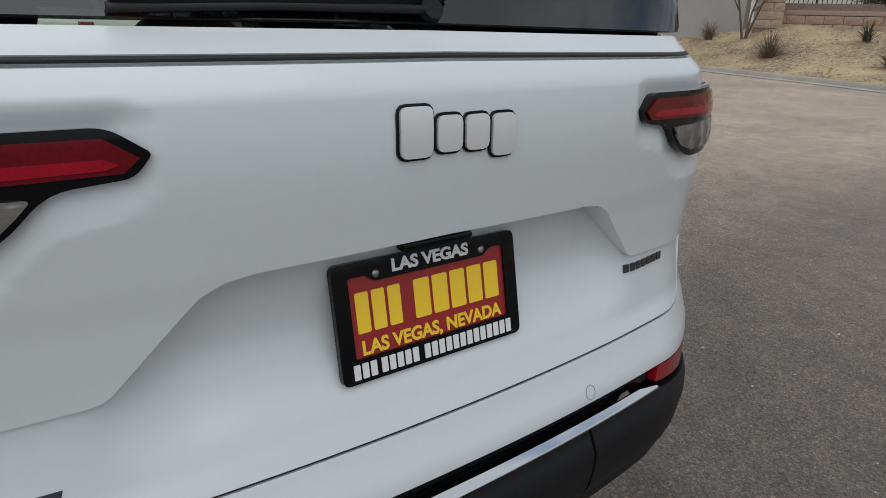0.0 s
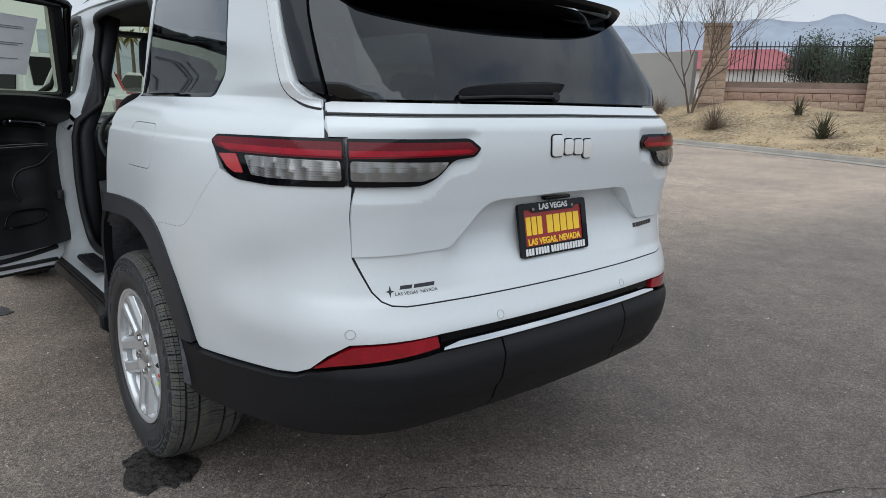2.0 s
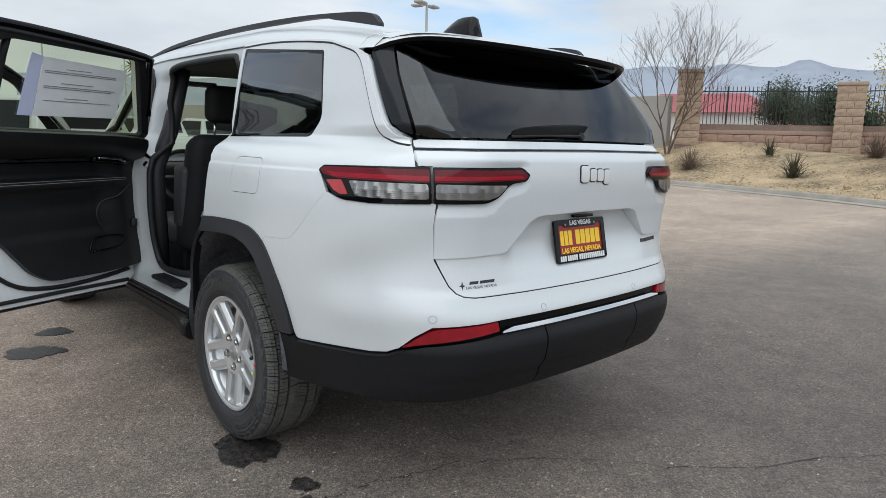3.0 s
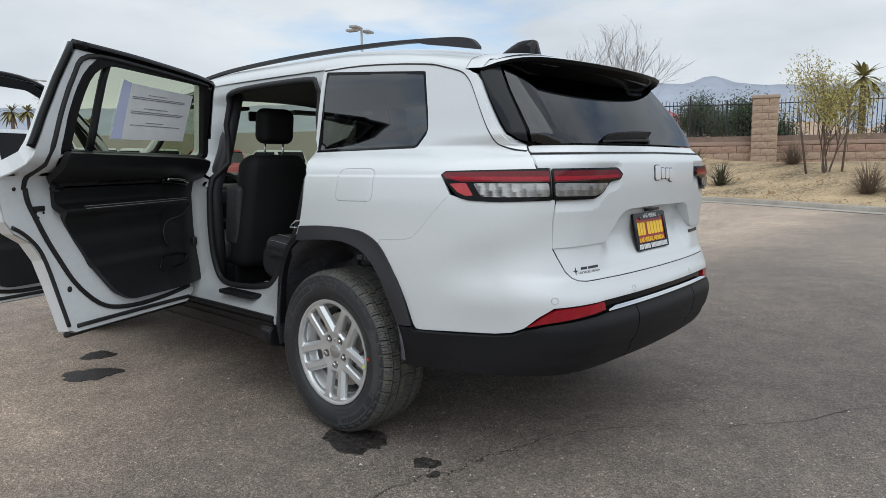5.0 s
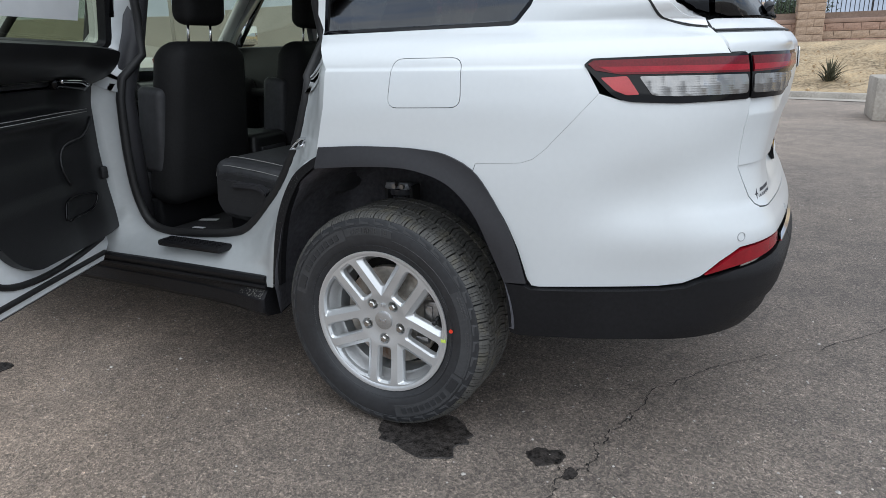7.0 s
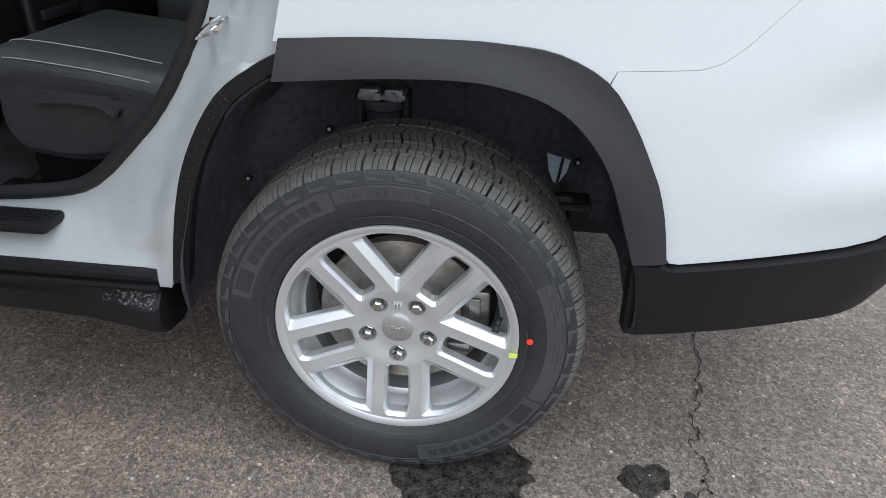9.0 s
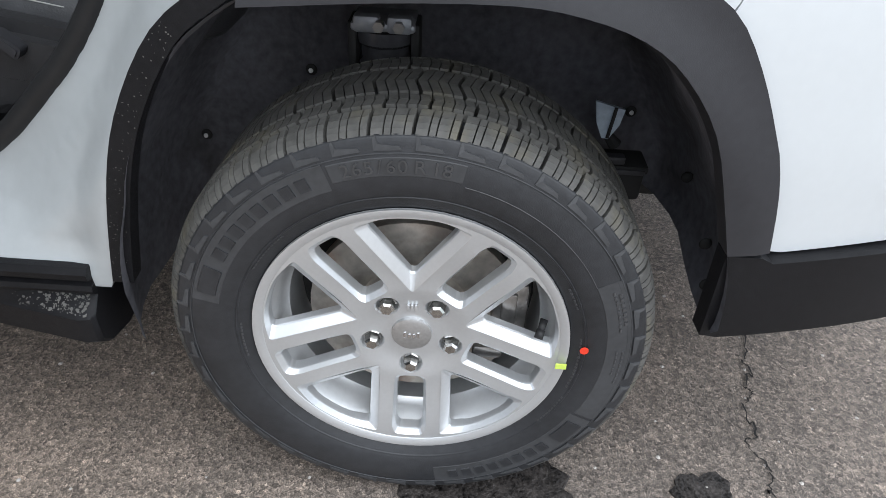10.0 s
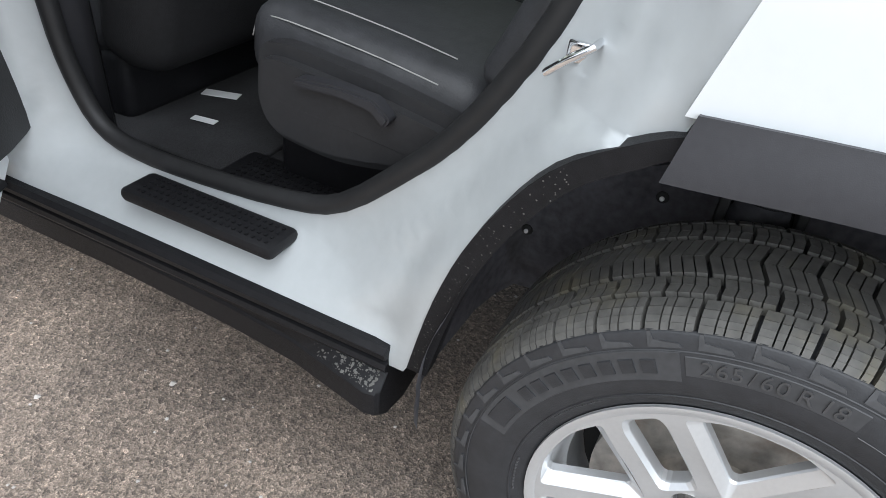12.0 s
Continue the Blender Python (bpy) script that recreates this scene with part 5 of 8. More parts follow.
    me.from_pydata(verts, [], faces)
    mesh_part("shoulder_moulding", me, "tyre_angle", tyre, "pale grey angles along the tyre shoulder", smooth=False)["kind"] = "stuff"
    # sidewall relief: raised band with writing
    def arc_bar(name, r, w, a0, a1, h, mat, d=0.0006):
        bm = bmesh.new()
        m = max(2, int(abs(a1 - a0) / 3))
        rows_b = []
        for k in range(m + 1):
            a = radians(a0 + (a1 - a0) * k / m)
            rows_b.append([bm.verts.new((h(rr) - dd, rr * math.cos(a), rr * math.sin(a))) for rr, dd in ((r - w, 0.0), (r - w + 0.001, d), (r + w - 0.001, d), (r + w, 0.0))])
        for p, q in zip(rows_b, rows_b[1:]):
            for j in range(3):
                bm.faces.new((p[j], p[j + 1], q[j + 1], q[j]))
        bm.faces.new(rows_b[0]), bm.faces.new(rows_b[-1])
        bmesh.ops.recalc_face_normals(bm, faces=bm.faces)
        return part(name, bm, mat, tyre)

    wall = lambda r: -float(np.interp(r, [0.252, 0.272, 0.300, 0.330, 0.3455], [0.124, 0.1315, 0.1355, 0.135, 0.1322]))
    for c in (13, 205):
        arc_bar("maker_band", 0.314, 0.0205, c, c + 56, wall, "tyre_mark", 0.0010)
        for k in range(8):
            a = c + 16 + k * 4.6
            arc_bar("maker_mark", 0.314, 0.010, a, a + 3.0, wall, "tyre", 0.0024)
        arc_bar("maker_badge", 0.314, 0.014, c + 3, c + 12, wall, "tyre", 0.0024)
    arc_bar("size_band", 0.317, 0.0135, 70, 102, wall, "tyre_mark", 0.0010)
    arc_bar("maker_band", 0.318, 0.019, 152, 204, wall, "tyre_mark", 0.0008)
    for r, a0, a1, w in ((0.327, 156, 168, 0.0028), (0.319, 155, 170, 0.0022), (0.325, 176, 190, 0.0018), (0.316, 176, 187, 0.0018), (0.262, 150, 160, 0.0016), (0.262, 172, 196, 0.0016), (0.266, 200, 216, 0.0014), (0.262, 350, 366, 0.0016), (0.264, 30, 48, 0.0014)):
        for k in range(int((a1 - a0) / 1.6)):
            arc_bar("small_print", r, w, a0 + k * 1.6, a0 + k * 1.6 + 1.05, wall, "tyre_text", 0.0016)
    arc_bar("moulding_line", 0.2995, 0.0006, 103, 152, wall, "tyre_text", 0.0012)
    arc_bar("moulding_line", 0.3355, 0.0009, 0, 360, wall, "tyre_mark", 0.0012)
    arc_bar("rim_guard", 0.268, 0.002, 0, 360, wall, "tyre", 0.0015)
    for k, (ch, a) in enumerate(zip("265/60R18", (74.0, 76.8, 79.6, 82.2, 84.8, 87.6, 91.6, 95.4, 98.0))):
        me = text_mesh("size_figure", ch, 0.027, 0.0009)
        aa = radians(a)
        # the letters stand on the sidewall, their heads outwards, read from the wheel's outer side
        up = Vector((0, math.cos(aa), math.sin(aa)))
        outw = Vector((-1, 0, 0))
        right = up.cross(outw)
        mt = Matrix((right, up, outw)).transposed().to_4x4()
        mt.translation = Vector((wall(0.317) - 0.0022, 0.317 * math.cos(aa), 0.317 * math.sin(aa)))
        me.transform(mt)
        mesh_part("size_figure", me, "tyre_text", tyre, "moulded tyre size figure", smooth=False)
    # rim
    rim = new("rim")
    rim.parent = wheel
    bm = bmesh.new()
    lathe(bm, [(0.243, -0.117), (0.2465, -0.121), (0.2455, -0.125), (0.241, -0.1255), (0.232, -0.121), (0.229, -0.113), (0.2255, -0.098), (0.2200, -0.090), (0.2160, -0.060), (0.206, -0.048), (0.204, 0.0), (0.205, 0.08), (0.225, 0.11), (0.243, 0.118)], 72)
    part("rim_barrel", bm, "alloy_inner", rim, auto=35)
    bm = bmesh.new()
    lathe(bm, [(0.2462, -0.1212), (0.2460, -0.1256), (0.2410, -0.1262), (0.2318, -0.1214), (0.2306, -0.1160)], 72)
    part("rim_lip", bm, "alloy", rim, auto=35)
    ring = [(0.2335 * math.cos(a), 0.2335 * math.sin(a)) for a in np.linspace(0, 2 * math.pi, 73)[:-1]]
    holes, ridges, drops = [], [], []

    def turn(pts, deg):
        ca, sa = math.cos(radians(deg)), math.sin(radians(deg))
        return [(r * ca - t * sa, r * sa + t * ca) for r, t in pts]

    soft = [0.012, 0.016, 0.016, 0.016, 0.016, 0.012]
    keen = [0.004, 0.008, 0.05, 0.05, 0.05, 0.008, 0.004]
    for c in (-90, -18, 54, 126, 198):
        # slot between the two spokes of a pair, then the wide window between two pairs, each with its ridge line
        holes.append(turn(rounded([(0.099, -0.0215), (0.202, -0.0240), (0.2155, -0.0190), (0.2155, 0.0190), (0.202, 0.0240), (0.099, 0.0215)], soft, 3), c))
        ridges.append(turn(rounded([(0.0905, -0.0260), (0.206, -0.0295), (0.2235, -0.0235), (0.2235, 0.0235), (0.206, 0.0295), (0.0905, 0.0260)], soft, 3), c))
        drops.append(0.008)
        holes.append(turn(rounded([(0.118, -0.004), (0.2105, -0.0665), (0.2225, -0.036), (0.2255, 0.0), (0.2225, 0.036), (0.2105, 0.0665), (0.118, 0.004)], keen, 3), c + 36))
        ridges.append(turn(rounded([(0.0890, -0.002), (0.2075, -0.0850), (0.2270, -0.042), (0.2295, 0.0), (0.2270, 0.042), (0.2075, 0.0850), (0.0890, 0.002)], keen, 3), c + 36))
        drops.append(0.012)
    pockets = [[(0.066 * math.cos(radians(c)) + 0.0195 * math.cos(t), 0.066 * math.sin(radians(c)) + 0.0195 * math.sin(t)) for t in np.linspace(0, 2 * math.pi, 25)[:-1]] for c in (-90, -18, 54, 126, 198)]

    def face_place(a, b):
        r = np.hypot(a, b)
        dish = -0.0985 - 0.008 * ease(0.05, 0.10, r) - 0.014 * ease(0.10, 0.228, r)
        return np.stack([dish, -a, b], -1)

    me = panel_mesh("wheel_face", face_place, [(a, b) for a, b in ring], ridges + pockets, 0.012, 0)
    bm = bmesh.new()
    bm.from_mesh(me)
    bpy.data.meshes.remove(me)
    # each window: a sloped facet down from the ridge, a crisp edge, then the wall of the opening
    for h, rd, dp in zip(holes, ridges, drops):
        h, rd = [np.array(q, float) for q in (h, rd)]
        rows_f = []
        for pts, dx in ((rd, 0.0), (rd * 0.94 + h * 0.06, 0.0006), (rd * 0.10 + h * 0.90, dp * 0.9), (h, dp + 0.002), (h * 0.985 + h.mean(0) * 0.015, 0.027)):
            p = face_place(pts[:, 0], pts[:, 1]) + np.array([dx, 0, 0])
            rows_f.append([bm.verts.new(tuple(v)) for v in p])
        for lo, hi in zip(rows_f, rows_f[1:]):
            for j in range(len(lo)):
                bm.faces.new((lo[j], lo[(j + 1) % len(lo)], hi[(j + 1) % len(lo)], hi[j]))
    for po in pockets:
        po = np.array(po)
        mid = po.mean(0)
        rows_f = []
        for f, dx in ((1.0, 0.0), (0.90, 0.0025), (0.80, 0.014)):
            p = face_place(mid[0] + (po[:, 0] - mid[0]) * f, mid[1] + (po[:, 1] - mid[1]) * f) + np.array([dx, 0, 0])
            rows_f.append([bm.verts.new(tuple(v)) for v in p])
        for lo, hi in zip(rows_f, rows_f[1:]):
            for j in range(len(lo)):
                bm.faces.new((lo[j], lo[(j + 1) % len(lo)], hi[(j + 1) % len(lo)], hi[j]))
        bm.faces.new(rows_f[-1])
    bmesh.ops.remove_doubles(bm, verts=bm.verts, dist=1e-5)
    bmesh.ops.recalc_face_normals(bm, faces=bm.faces)
    part("spoked_face", bm, "alloy", rim, "five pairs of silver spokes", auto=18)
    for k in range(3):
        box_part("hub_mark", (-0.1045, -0.008 + k * 0.006, 0.048), (-0.099, -0.0045 + k * 0.006, 0.060), "alloy_inner", rim, bevel=0.0008)
    bm = bmesh.new()
    tube(bm, [(-0.098, -0.205, 0.044), (-0.114, -0.199, 0.030)], [0.0065, 0.0055], 10)
    tube(bm, [(-0.110, -0.2005, 0.033), (-0.120, -0.1965, 0.024)], 0.0072, 10)
    part("valve_stem", bm, "rubber", wheel, "black rubber valve stem with its cap", auto=40)
    bm = bmesh.new()
    lathe(bm, [(0.088, -0.085), (0.082, -0.072), (0.0, -0.072)], 40)
    part("hub_plate", bm, "alloy", rim, auto=35)
    bm = bmesh.new()
    lathe(bm, [(0.0, -0.1065), (0.026, -0.106), (0.0315, -0.1035), (0.0325, -0.096)], 32)
    cap = part("centre_cap", bm, "steel_cap", wheel, "brushed silver centre cap with a raised mark", auto=40)
    for k in range(4):
        bm = bmesh.new()
        box(bm, (-0.1082, -0.0135 + k * 0.0072, -0.004), (-0.106, -0.0090 + k * 0.0072, 0.004 + (0.003 if k in (0, 3) else 0)), 0.001)
        part("cap_mark", bm, "chrome", cap)
    for c in (-90, -18, 54, 126, 198):
        bm = bmesh.new()
        y, z = -0.066 * math.cos(radians(c)), 0.066 * math.sin(radians(c))
        lathe(bm, [(0.0, -0.112), (0.0090, -0.112), (0.0122, -0.1085), (0.0126, -0.094), (0.0150, -0.092), (0.0150, -0.084)], 6, Matrix.Translation((0, y, z)) @ Matrix.Rotation(radians(c), 4, "X"))
        part("lug_nut", bm, "lug", wheel, "chrome lug nut", auto=30)
    bm = bmesh.new()
    lathe(bm, [(0.0, -0.070), (0.082, -0.070), (0.088, -0.066), (0.092, -0.045), (0.172, -0.045), (0.172, -0.020), (0.0, -0.020)], 48)
    part("brake_disc", bm, "rust", wheel, "brown-streaked steel brake disc", auto=35)
    bm = bmesh.new()
    box(bm, (-0.058, -0.185, -0.060), (0.03, -0.125, 0.075), 0.012)
    box(bm, (-0.064, -0.165, -0.045), (-0.05, -0.14, 0.06), 0.004)
    box(bm, (-0.070, -0.150, -0.075), (-0.045, -0.10, -0.05), 0.006)
    part("brake_caliper", bm, "steel", wheel, "grey cast brake caliper", auto=35)
    bm = bmesh.new()
    lathe(bm, [(0.0, 0.02), (0.20, 0.02), (0.20, 0.03), (0.0, 0.03)], 32)
    part("backing_plate", bm, "under", wheel)
    return wheel


M["tyre_mark"] = material("tyre_moulding", (0.044, 0.045, 0.048), 0.6, grain=(90, 8), spread=0.2, spec=0.5)
# the mouldings' matte look is put into the colour as a paler grey
M["tyre_angle"] = material("matte_rubber_edge", (0.050, 0.051, 0.054), 0.65, grain=(90, 8), spread=0.2)
M["tyre_text"] = material("tyre_lettering", (0.056, 0.056, 0.058), 0.45, grain=(90, 8), spread=0.2)
M["steel_cap"] = material("brushed_cap", (0.50, 0.50, 0.50), 0.35, metal=0.8, grain=(200, 20), spread=0.1)
M["lug"] = material("dull_chrome_nut", (0.50, 0.49, 0.47), 0.2, metal=1.0, grain=(90, 20), spread=0.2)
wheel = build_wheel()
wheel.matrix_basis = pose(-0.83, 0, 0.378)
for x, y, m in ((-0.83, 3.091, pose(-0.83, 3.091, 0.378, 40)), (0.83, 0, pose(0.83, 0, 0.378, 0, 0, 180)), (0.83, 3.091, pose(0.83, 3.091, 0.378, 25, 0, 180))):
    copy_thing(wheel, m)
box_part("balance_sticker", (-0.963, -0.245, 0.352), (-0.9608, -0.228, 0.362), "lime", car, "lime green sticker on the rim edge", m=None)
bm = bmesh.new()
lathe(bm, [(0.0, -0.0015), (0.0065, -0.0015), (0.0068, 0.0)], 16, Matrix.Translation((-0.9652, -0.266, 0.397)))
part("red_spot", bm, "red_paint", car, "round red paint spot on the tyre wall")


# ---- opened doors ----
def door_skin(q, z, out=0.0):
    """The skin for the doors, whose frames run on straight above the glass."""
    z = np.asarray(z, float)
    low = np.minimum(z, 1.69)
    p = skin(q, low, out)
    return p + np.stack([0.237 * (z - low) * np.where(np.asarray(q) < 0, 1, -1), 0 * z, z - low], -1)


def inside(out):
    """The skin seen from within, drawn in by -out; its first coordinate runs the other way."""
    return lambda a, z: door_skin(-a, z, np.full(np.shape(a), out))


def ipanel(name, poly, mat, out, parent, holes=(), depth=0.01, step=0.05, label="", place=None):
    """A sheet on the inner side of a door."""
    rev = [(-a, b) for a, b in poly[::-1]]
    hol = [[(-a, b) for a, b in h[::-1]] for h in holes]
    return mesh_part(name, panel_mesh(name, place or inside(out), rev, hol, step, depth), mat, parent, label)


def seal_line(name, pts, out, r, parent, mat="rubber", closed=False):
    line = smooth_line(pts, 4, closed)
    p = door_skin(np.array([a for a, _ in line]), np.array([b for _, b in line]), np.full(len(line), out))
    bm = bmesh.new()
    tube(bm, [tuple(v) for v in p] + ([tuple(p[0])] if closed else []), r, 6)
    return part(name, bm, mat, parent, smooth=True)


def open_door(name, hinge, angle, outline, window, trim, label, bulge=1.0, glazed=True):
    door = new(name)
    door.parent = car
    door["label"] = label
    panel("door_skin", outline, "white", place=lambda q, z: door_skin(q, z), holes=[inset(window, -0.012)], gap=0, depth=0.062, step=0.07, parent=door)
    ipanel("door_inner_panel", inset(outline, 0.004), "white_lifted", -0.064, door, [inset(window, -0.030)], 0.02, 0.04, "white painted inner door panel")
    mesh_part("window_surround", ring_mesh("window_surround", inside(-0.070), [(-a, b) for a, b in inset(window, -0.046)], [(-a, b) for a, b in window], 0.03), "plastic", door, "black window surround", smooth=False)
    if glazed:
        panel("door_glass", inset(window, -0.01), "door_glass", place=lambda q, z: door_skin(q, z, np.full(np.shape(q), -0.034)), gap=0, depth=0.004, step=0.10, parent=door, label="lightly tinted door glass").visible_shadow = False

    def trim_place(a, z):
        q = -a
        arm = 0.045 * np.exp(-((z - 1.035) / 0.030) ** 2)
        hollow = -0.012 * np.exp(-((z - 0.93) / 0.05) ** 2)
        top = 0.022 * ease(1.14, 1.20, z) - 0.010 * np.exp(-((z - 1.165) / 0.008) ** 2)
        low = 0.012 * ease(0.80, 0.74, z)
        swell = arm + hollow + top + low
        swell = swell + (0.045 * bulge - swell) * ease(2.96, 3.14, np.abs(q)) * bulge
        return skin(q, z, -0.085 - swell)

    ipanel("trim_panel", trim, "trim", 0, door, (), 0.03, (0.03, 0.012), "black padded door trim", trim_place)
    door.matrix_basis = pose(hinge[0], hinge[1], 0) @ pose(0, 0, 0, 0, 0, angle) @ pose(-hinge[0], -hinge[1], 0)
    return door, trim_place


DOOR_R = [(-2.182, 1.762), (-2.105, 1.556), (-2.048, 1.40), (-2.010, 1.300), (-1.975, 1.245), (-1.985, 1.12), (-2.005, 1.01), (-2.045, 0.955), (-2.125, 0.905), (-2.180, 0.82), (-2.215, 0.70), (-2.262, 0.477), (-2.30, 0.460),
          (-3.14, 0.438), (-3.225, 0.50), (-3.235, 0.90), (-3.225, 1.22), (-3.205, 1.38), (-3.180, 1.66), (-3.15, 1.715), (-2.6, 1.752)]
WIN_R = rounded([(-2.195, 1.325), (-2.235, 1.53), (-2.315, 1.708), (-3.095, 1.690), (-3.170, 1.310)], [0.02, 0.10, 0.10, 0.03, 0.02])
TRIM_R = rounded([(-2.150, 1.325), (-2.165, 1.28), (-2.235, 1.19), (-2.255, 1.05), (-2.34, 0.93), (-2.45, 0.74), (-2.56, 0.60), (-2.66, 0.548), (-3.00, 0.540), (-3.22, 0.560), (-3.245, 0.62), (-3.235, 1.285), (-3.18, 1.31)], 0.04)
rear_door, place_r = open_door("rear_door", (-0.905, 1.39), -62.4, DOOR_R, WIN_R, TRIM_R, "white rear door swung wide open, its black inner trim showing")
seal_line("door_seal", [(-3.13, 1.700), (-2.60, 1.728), (-2.25, 1.728), (-2.18, 1.62), (-2.125, 1.43), (-2.095, 1.26), (-2.115, 1.12), (-2.165, 1.00), (-2.26, 0.82), (-2.36, 0.66), (-2.50, 0.55), (-2.70, 0.512), (-2.95, 0.512), (-3.17, 0.53)], -0.066, 0.012, rear_door)
seal_line("edge_seal", [(-2.035, 0.985), (-2.10, 0.945), (-2.165, 0.87), (-2.205, 0.76), (-2.235, 0.62), (-2.262, 0.50)], -0.067, 0.009, rear_door)
seal_line("bottom_seal", [(-2.31, 0.492), (-2.7, 0.482), (-3.16, 0.468)], -0.067, 0.010, rear_door)
seal_line("edge_trim", [(-2.27, 0.458), (-2.8, 0.446), (-3.16, 0.434)], -0.03, 0.014, rear_door)
seal_line("frame_moulding", [(-2.170, 1.764), (-2.094, 1.558), (-2.037, 1.402), (-2.010, 1.330)], -0.050, 0.017, rear_door, "gloss_black")
seal_line("frame_moulding", [(-2.170, 1.764), (-2.6, 1.753), (-3.12, 1.716), (-3.175, 1.66), (-3.20, 1.40)], -0.058, 0.022, rear_door, "gloss_black")
seal_line("window_divider", [(-2.330, 1.315), (-2.385, 1.705)], -0.045, 0.017, rear_door, "plastic")
for q, z, r in ((-2.055, 1.185, 0.011), (-2.300, 0.665, 0.014), (-2.165, 1.04, 0.006), (-2.175, 1.015, 0.006), (-2.205, 1.035, 0.006)):
    p = skin(np.array([q]), np.array([z]), np.array([-0.067]))[0]
    bm = bmesh.new()
    bmesh.ops.create_uvsphere(bm, u_segments=10, v_segments=6, radius=r, matrix=Matrix.Translation(p) @ Matrix.Diagonal((0.4, 1, 1, 1)))
    part("door_plug", bm, "rubber", rear_door, "black rubber plug", smooth=True)
p = skin(np.array([-2.175]), np.array([1.055]), np.array([-0.067]))[0]
box_part("door_latch", (p[0] - 0.004, p[1] - 0.045, p[2] - 0.012), (p[0] + 0.006, p[1] + 0.035, p[2] + 0.012), "rubber", rear_door, "black door latch slot", bevel=0.004)


def on_trim(place, pts, r, name, mat, parent, lift=0.0, n=4):
    line = smooth_line(pts, n)
    p = place(np.array([-a for a, _ in line]), np.array([b for _, b in line])) + np.array([lift, 0, 0])
    bm = bmesh.new()
    tube(bm, [tuple(v) for v in p], r, 6)
    return part(name, bm, mat, parent, smooth=True)


on_trim(place_r, [(-2.945, 1.206), (-3.0, 1.205), (-3.05, 1.205), (-3.085, 1.213), (-3.105, 1.234)], 0.009, "door_handle", "chrome", rear_door, 0.032)
on_trim(place_r, [(-2.93, 1.216), (-3.02, 1.216), (-3.12, 1.222)], 0.024, "handle_cup", "gloss_black", rear_door, 0.006)
on_trim(place_r, [(-2.39, 1.043), (-2.75, 1.043), (-3.15, 1.046)], 0.0014, "stitching", "stitch", rear_door, 0.002)
on_trim(place_r, [(-2.39, 1.055), (-2.75, 1.055), (-3.15, 1.058)], 0.0014, "stitching", "stitch", rear_door, 0.002)
on_trim(place_r, [(-2.28, 1.168), (-2.40, 1.160), (-2.45, 1.168), (-2.54, 1.225), (-2.70, 1.245), (-3.18, 1.245)], 0.004, "trim_crease", "gloss_black", rear_door, 0.003)
on_trim(place_r, [(-2.90, 0.66), (-2.93, 0.72), (-3.00, 0.735), (-3.09, 0.73), (-3.10, 0.70), (-3.05, 0.665), (-2.92, 0.655)], 0.005, "pocket_rim", "gloss_black", rear_door, 0.003)
on_trim(place_r, [(-3.17, 1.02), (-3.10, 0.96), (-3.02, 0.93), (-2.98, 0.86), (-3.00, 0.78)], 0.006, "speaker_rim", "trim", rear_door, 0.004)

# printed sheet behind the rear door glass
sheet = ipanel("window_sheet", [(-2.575, 1.640), (-2.535, 1.372), (-3.005, 1.376), (-3.055, 1.622)], "paper", -0.040, rear_door, (), 0.001, 0.06, "white printed price sheet behind the door glass")
ipanel("sheet_margin", [(-2.512, 1.652), (-2.458, 1.372), (-2.532, 1.372), (-2.572, 1.640)], "paper_blue", -0.041, rear_door, (), 0.001, 0.06, "pale blue margin of the sheet")
for z, a, b in ((1.592, 0.30, 0.62), (1.578, 0.05, 0.95), (1.570, 0.05, 0.95), (1.526, 0.25, 0.65), (1.510, 0.05, 0.95), (1.502, 0.05, 0.90), (1.456, 0.30, 0.60), (1.442, 0.05, 0.90)):
    q0, q1 = -2.56 - 0.45 * a, -2.56 - 0.45 * b
    ipanel("print_bar", [(q0, z + 0.0016), (q0, z - 0.0016), (q1, z - 0.0016), (q1, z + 0.0016)], "ink_grey", -0.0418, rear_door, (), 0.0004, 0.08)

DOOR_F = [(-3.225, 0.445), (-4.12, 0.445), (-4.21, 0.52), (-4.22, 1.08), (-4.17, 1.20), (-3.98, 1.40), (-3.74, 1.60), (-3.50, 1.722), (-3.24, 1.745), (-3.18, 1.68), (-3.165, 1.32), (-3.215, 1.00)]
WIN_F = rounded([(-3.225, 1.20), (-3.225, 1.70), (-3.46, 1.685), (-3.69, 1.575), (-4.06, 1.24), (-4.06, 1.19)], 0.03)
TRIM_F = rounded([(-3.28, 1.19), (-3.27, 0.62), (-3.36, 0.53), (-3.98, 0.53), (-4.12, 0.62), (-4.15, 1.10), (-4.10, 1.18)], 0.05)
front_door, place_f = open_door("front_door", (-0.90, 2.36), -73.0, DOOR_F, WIN_F, TRIM_F, "white front door swung open with its glass lowered", 0.0, False)
seal_line("frame_moulding", [(-3.18, 1.34), (-3.19, 1.68), (-3.24, 1.745), (-3.50, 1.725), (-3.74, 1.606), (-3.98, 1.405)], -0.03, 0.020, front_door, "gloss_black")
seal_line("bottom_seal", [(-3.26, 0.472), (-3.7, 0.470), (-4.10, 0.470)], -0.067, 0.010, front_door)
seal_line("door_seal", [(-3.24, 1.25), (-3.245, 0.80), (-3.27, 0.58), (-3.40, 0.505), (-3.8, 0.50), (-4.12, 0.52)], -0.066, 0.012, front_door)
bm = bmesh.new()
box(bm, (-1.13, 2.02, 1.16), (-0.98, 2.13, 1.30), 0.035, 3)
box(bm, (-1.00, 2.05, 1.18), (-0.90, 2.10, 1.22), 0.012)
mirror = part("door_mirror", bm, "gloss_black", front_door, "black door mirror", auto=40)
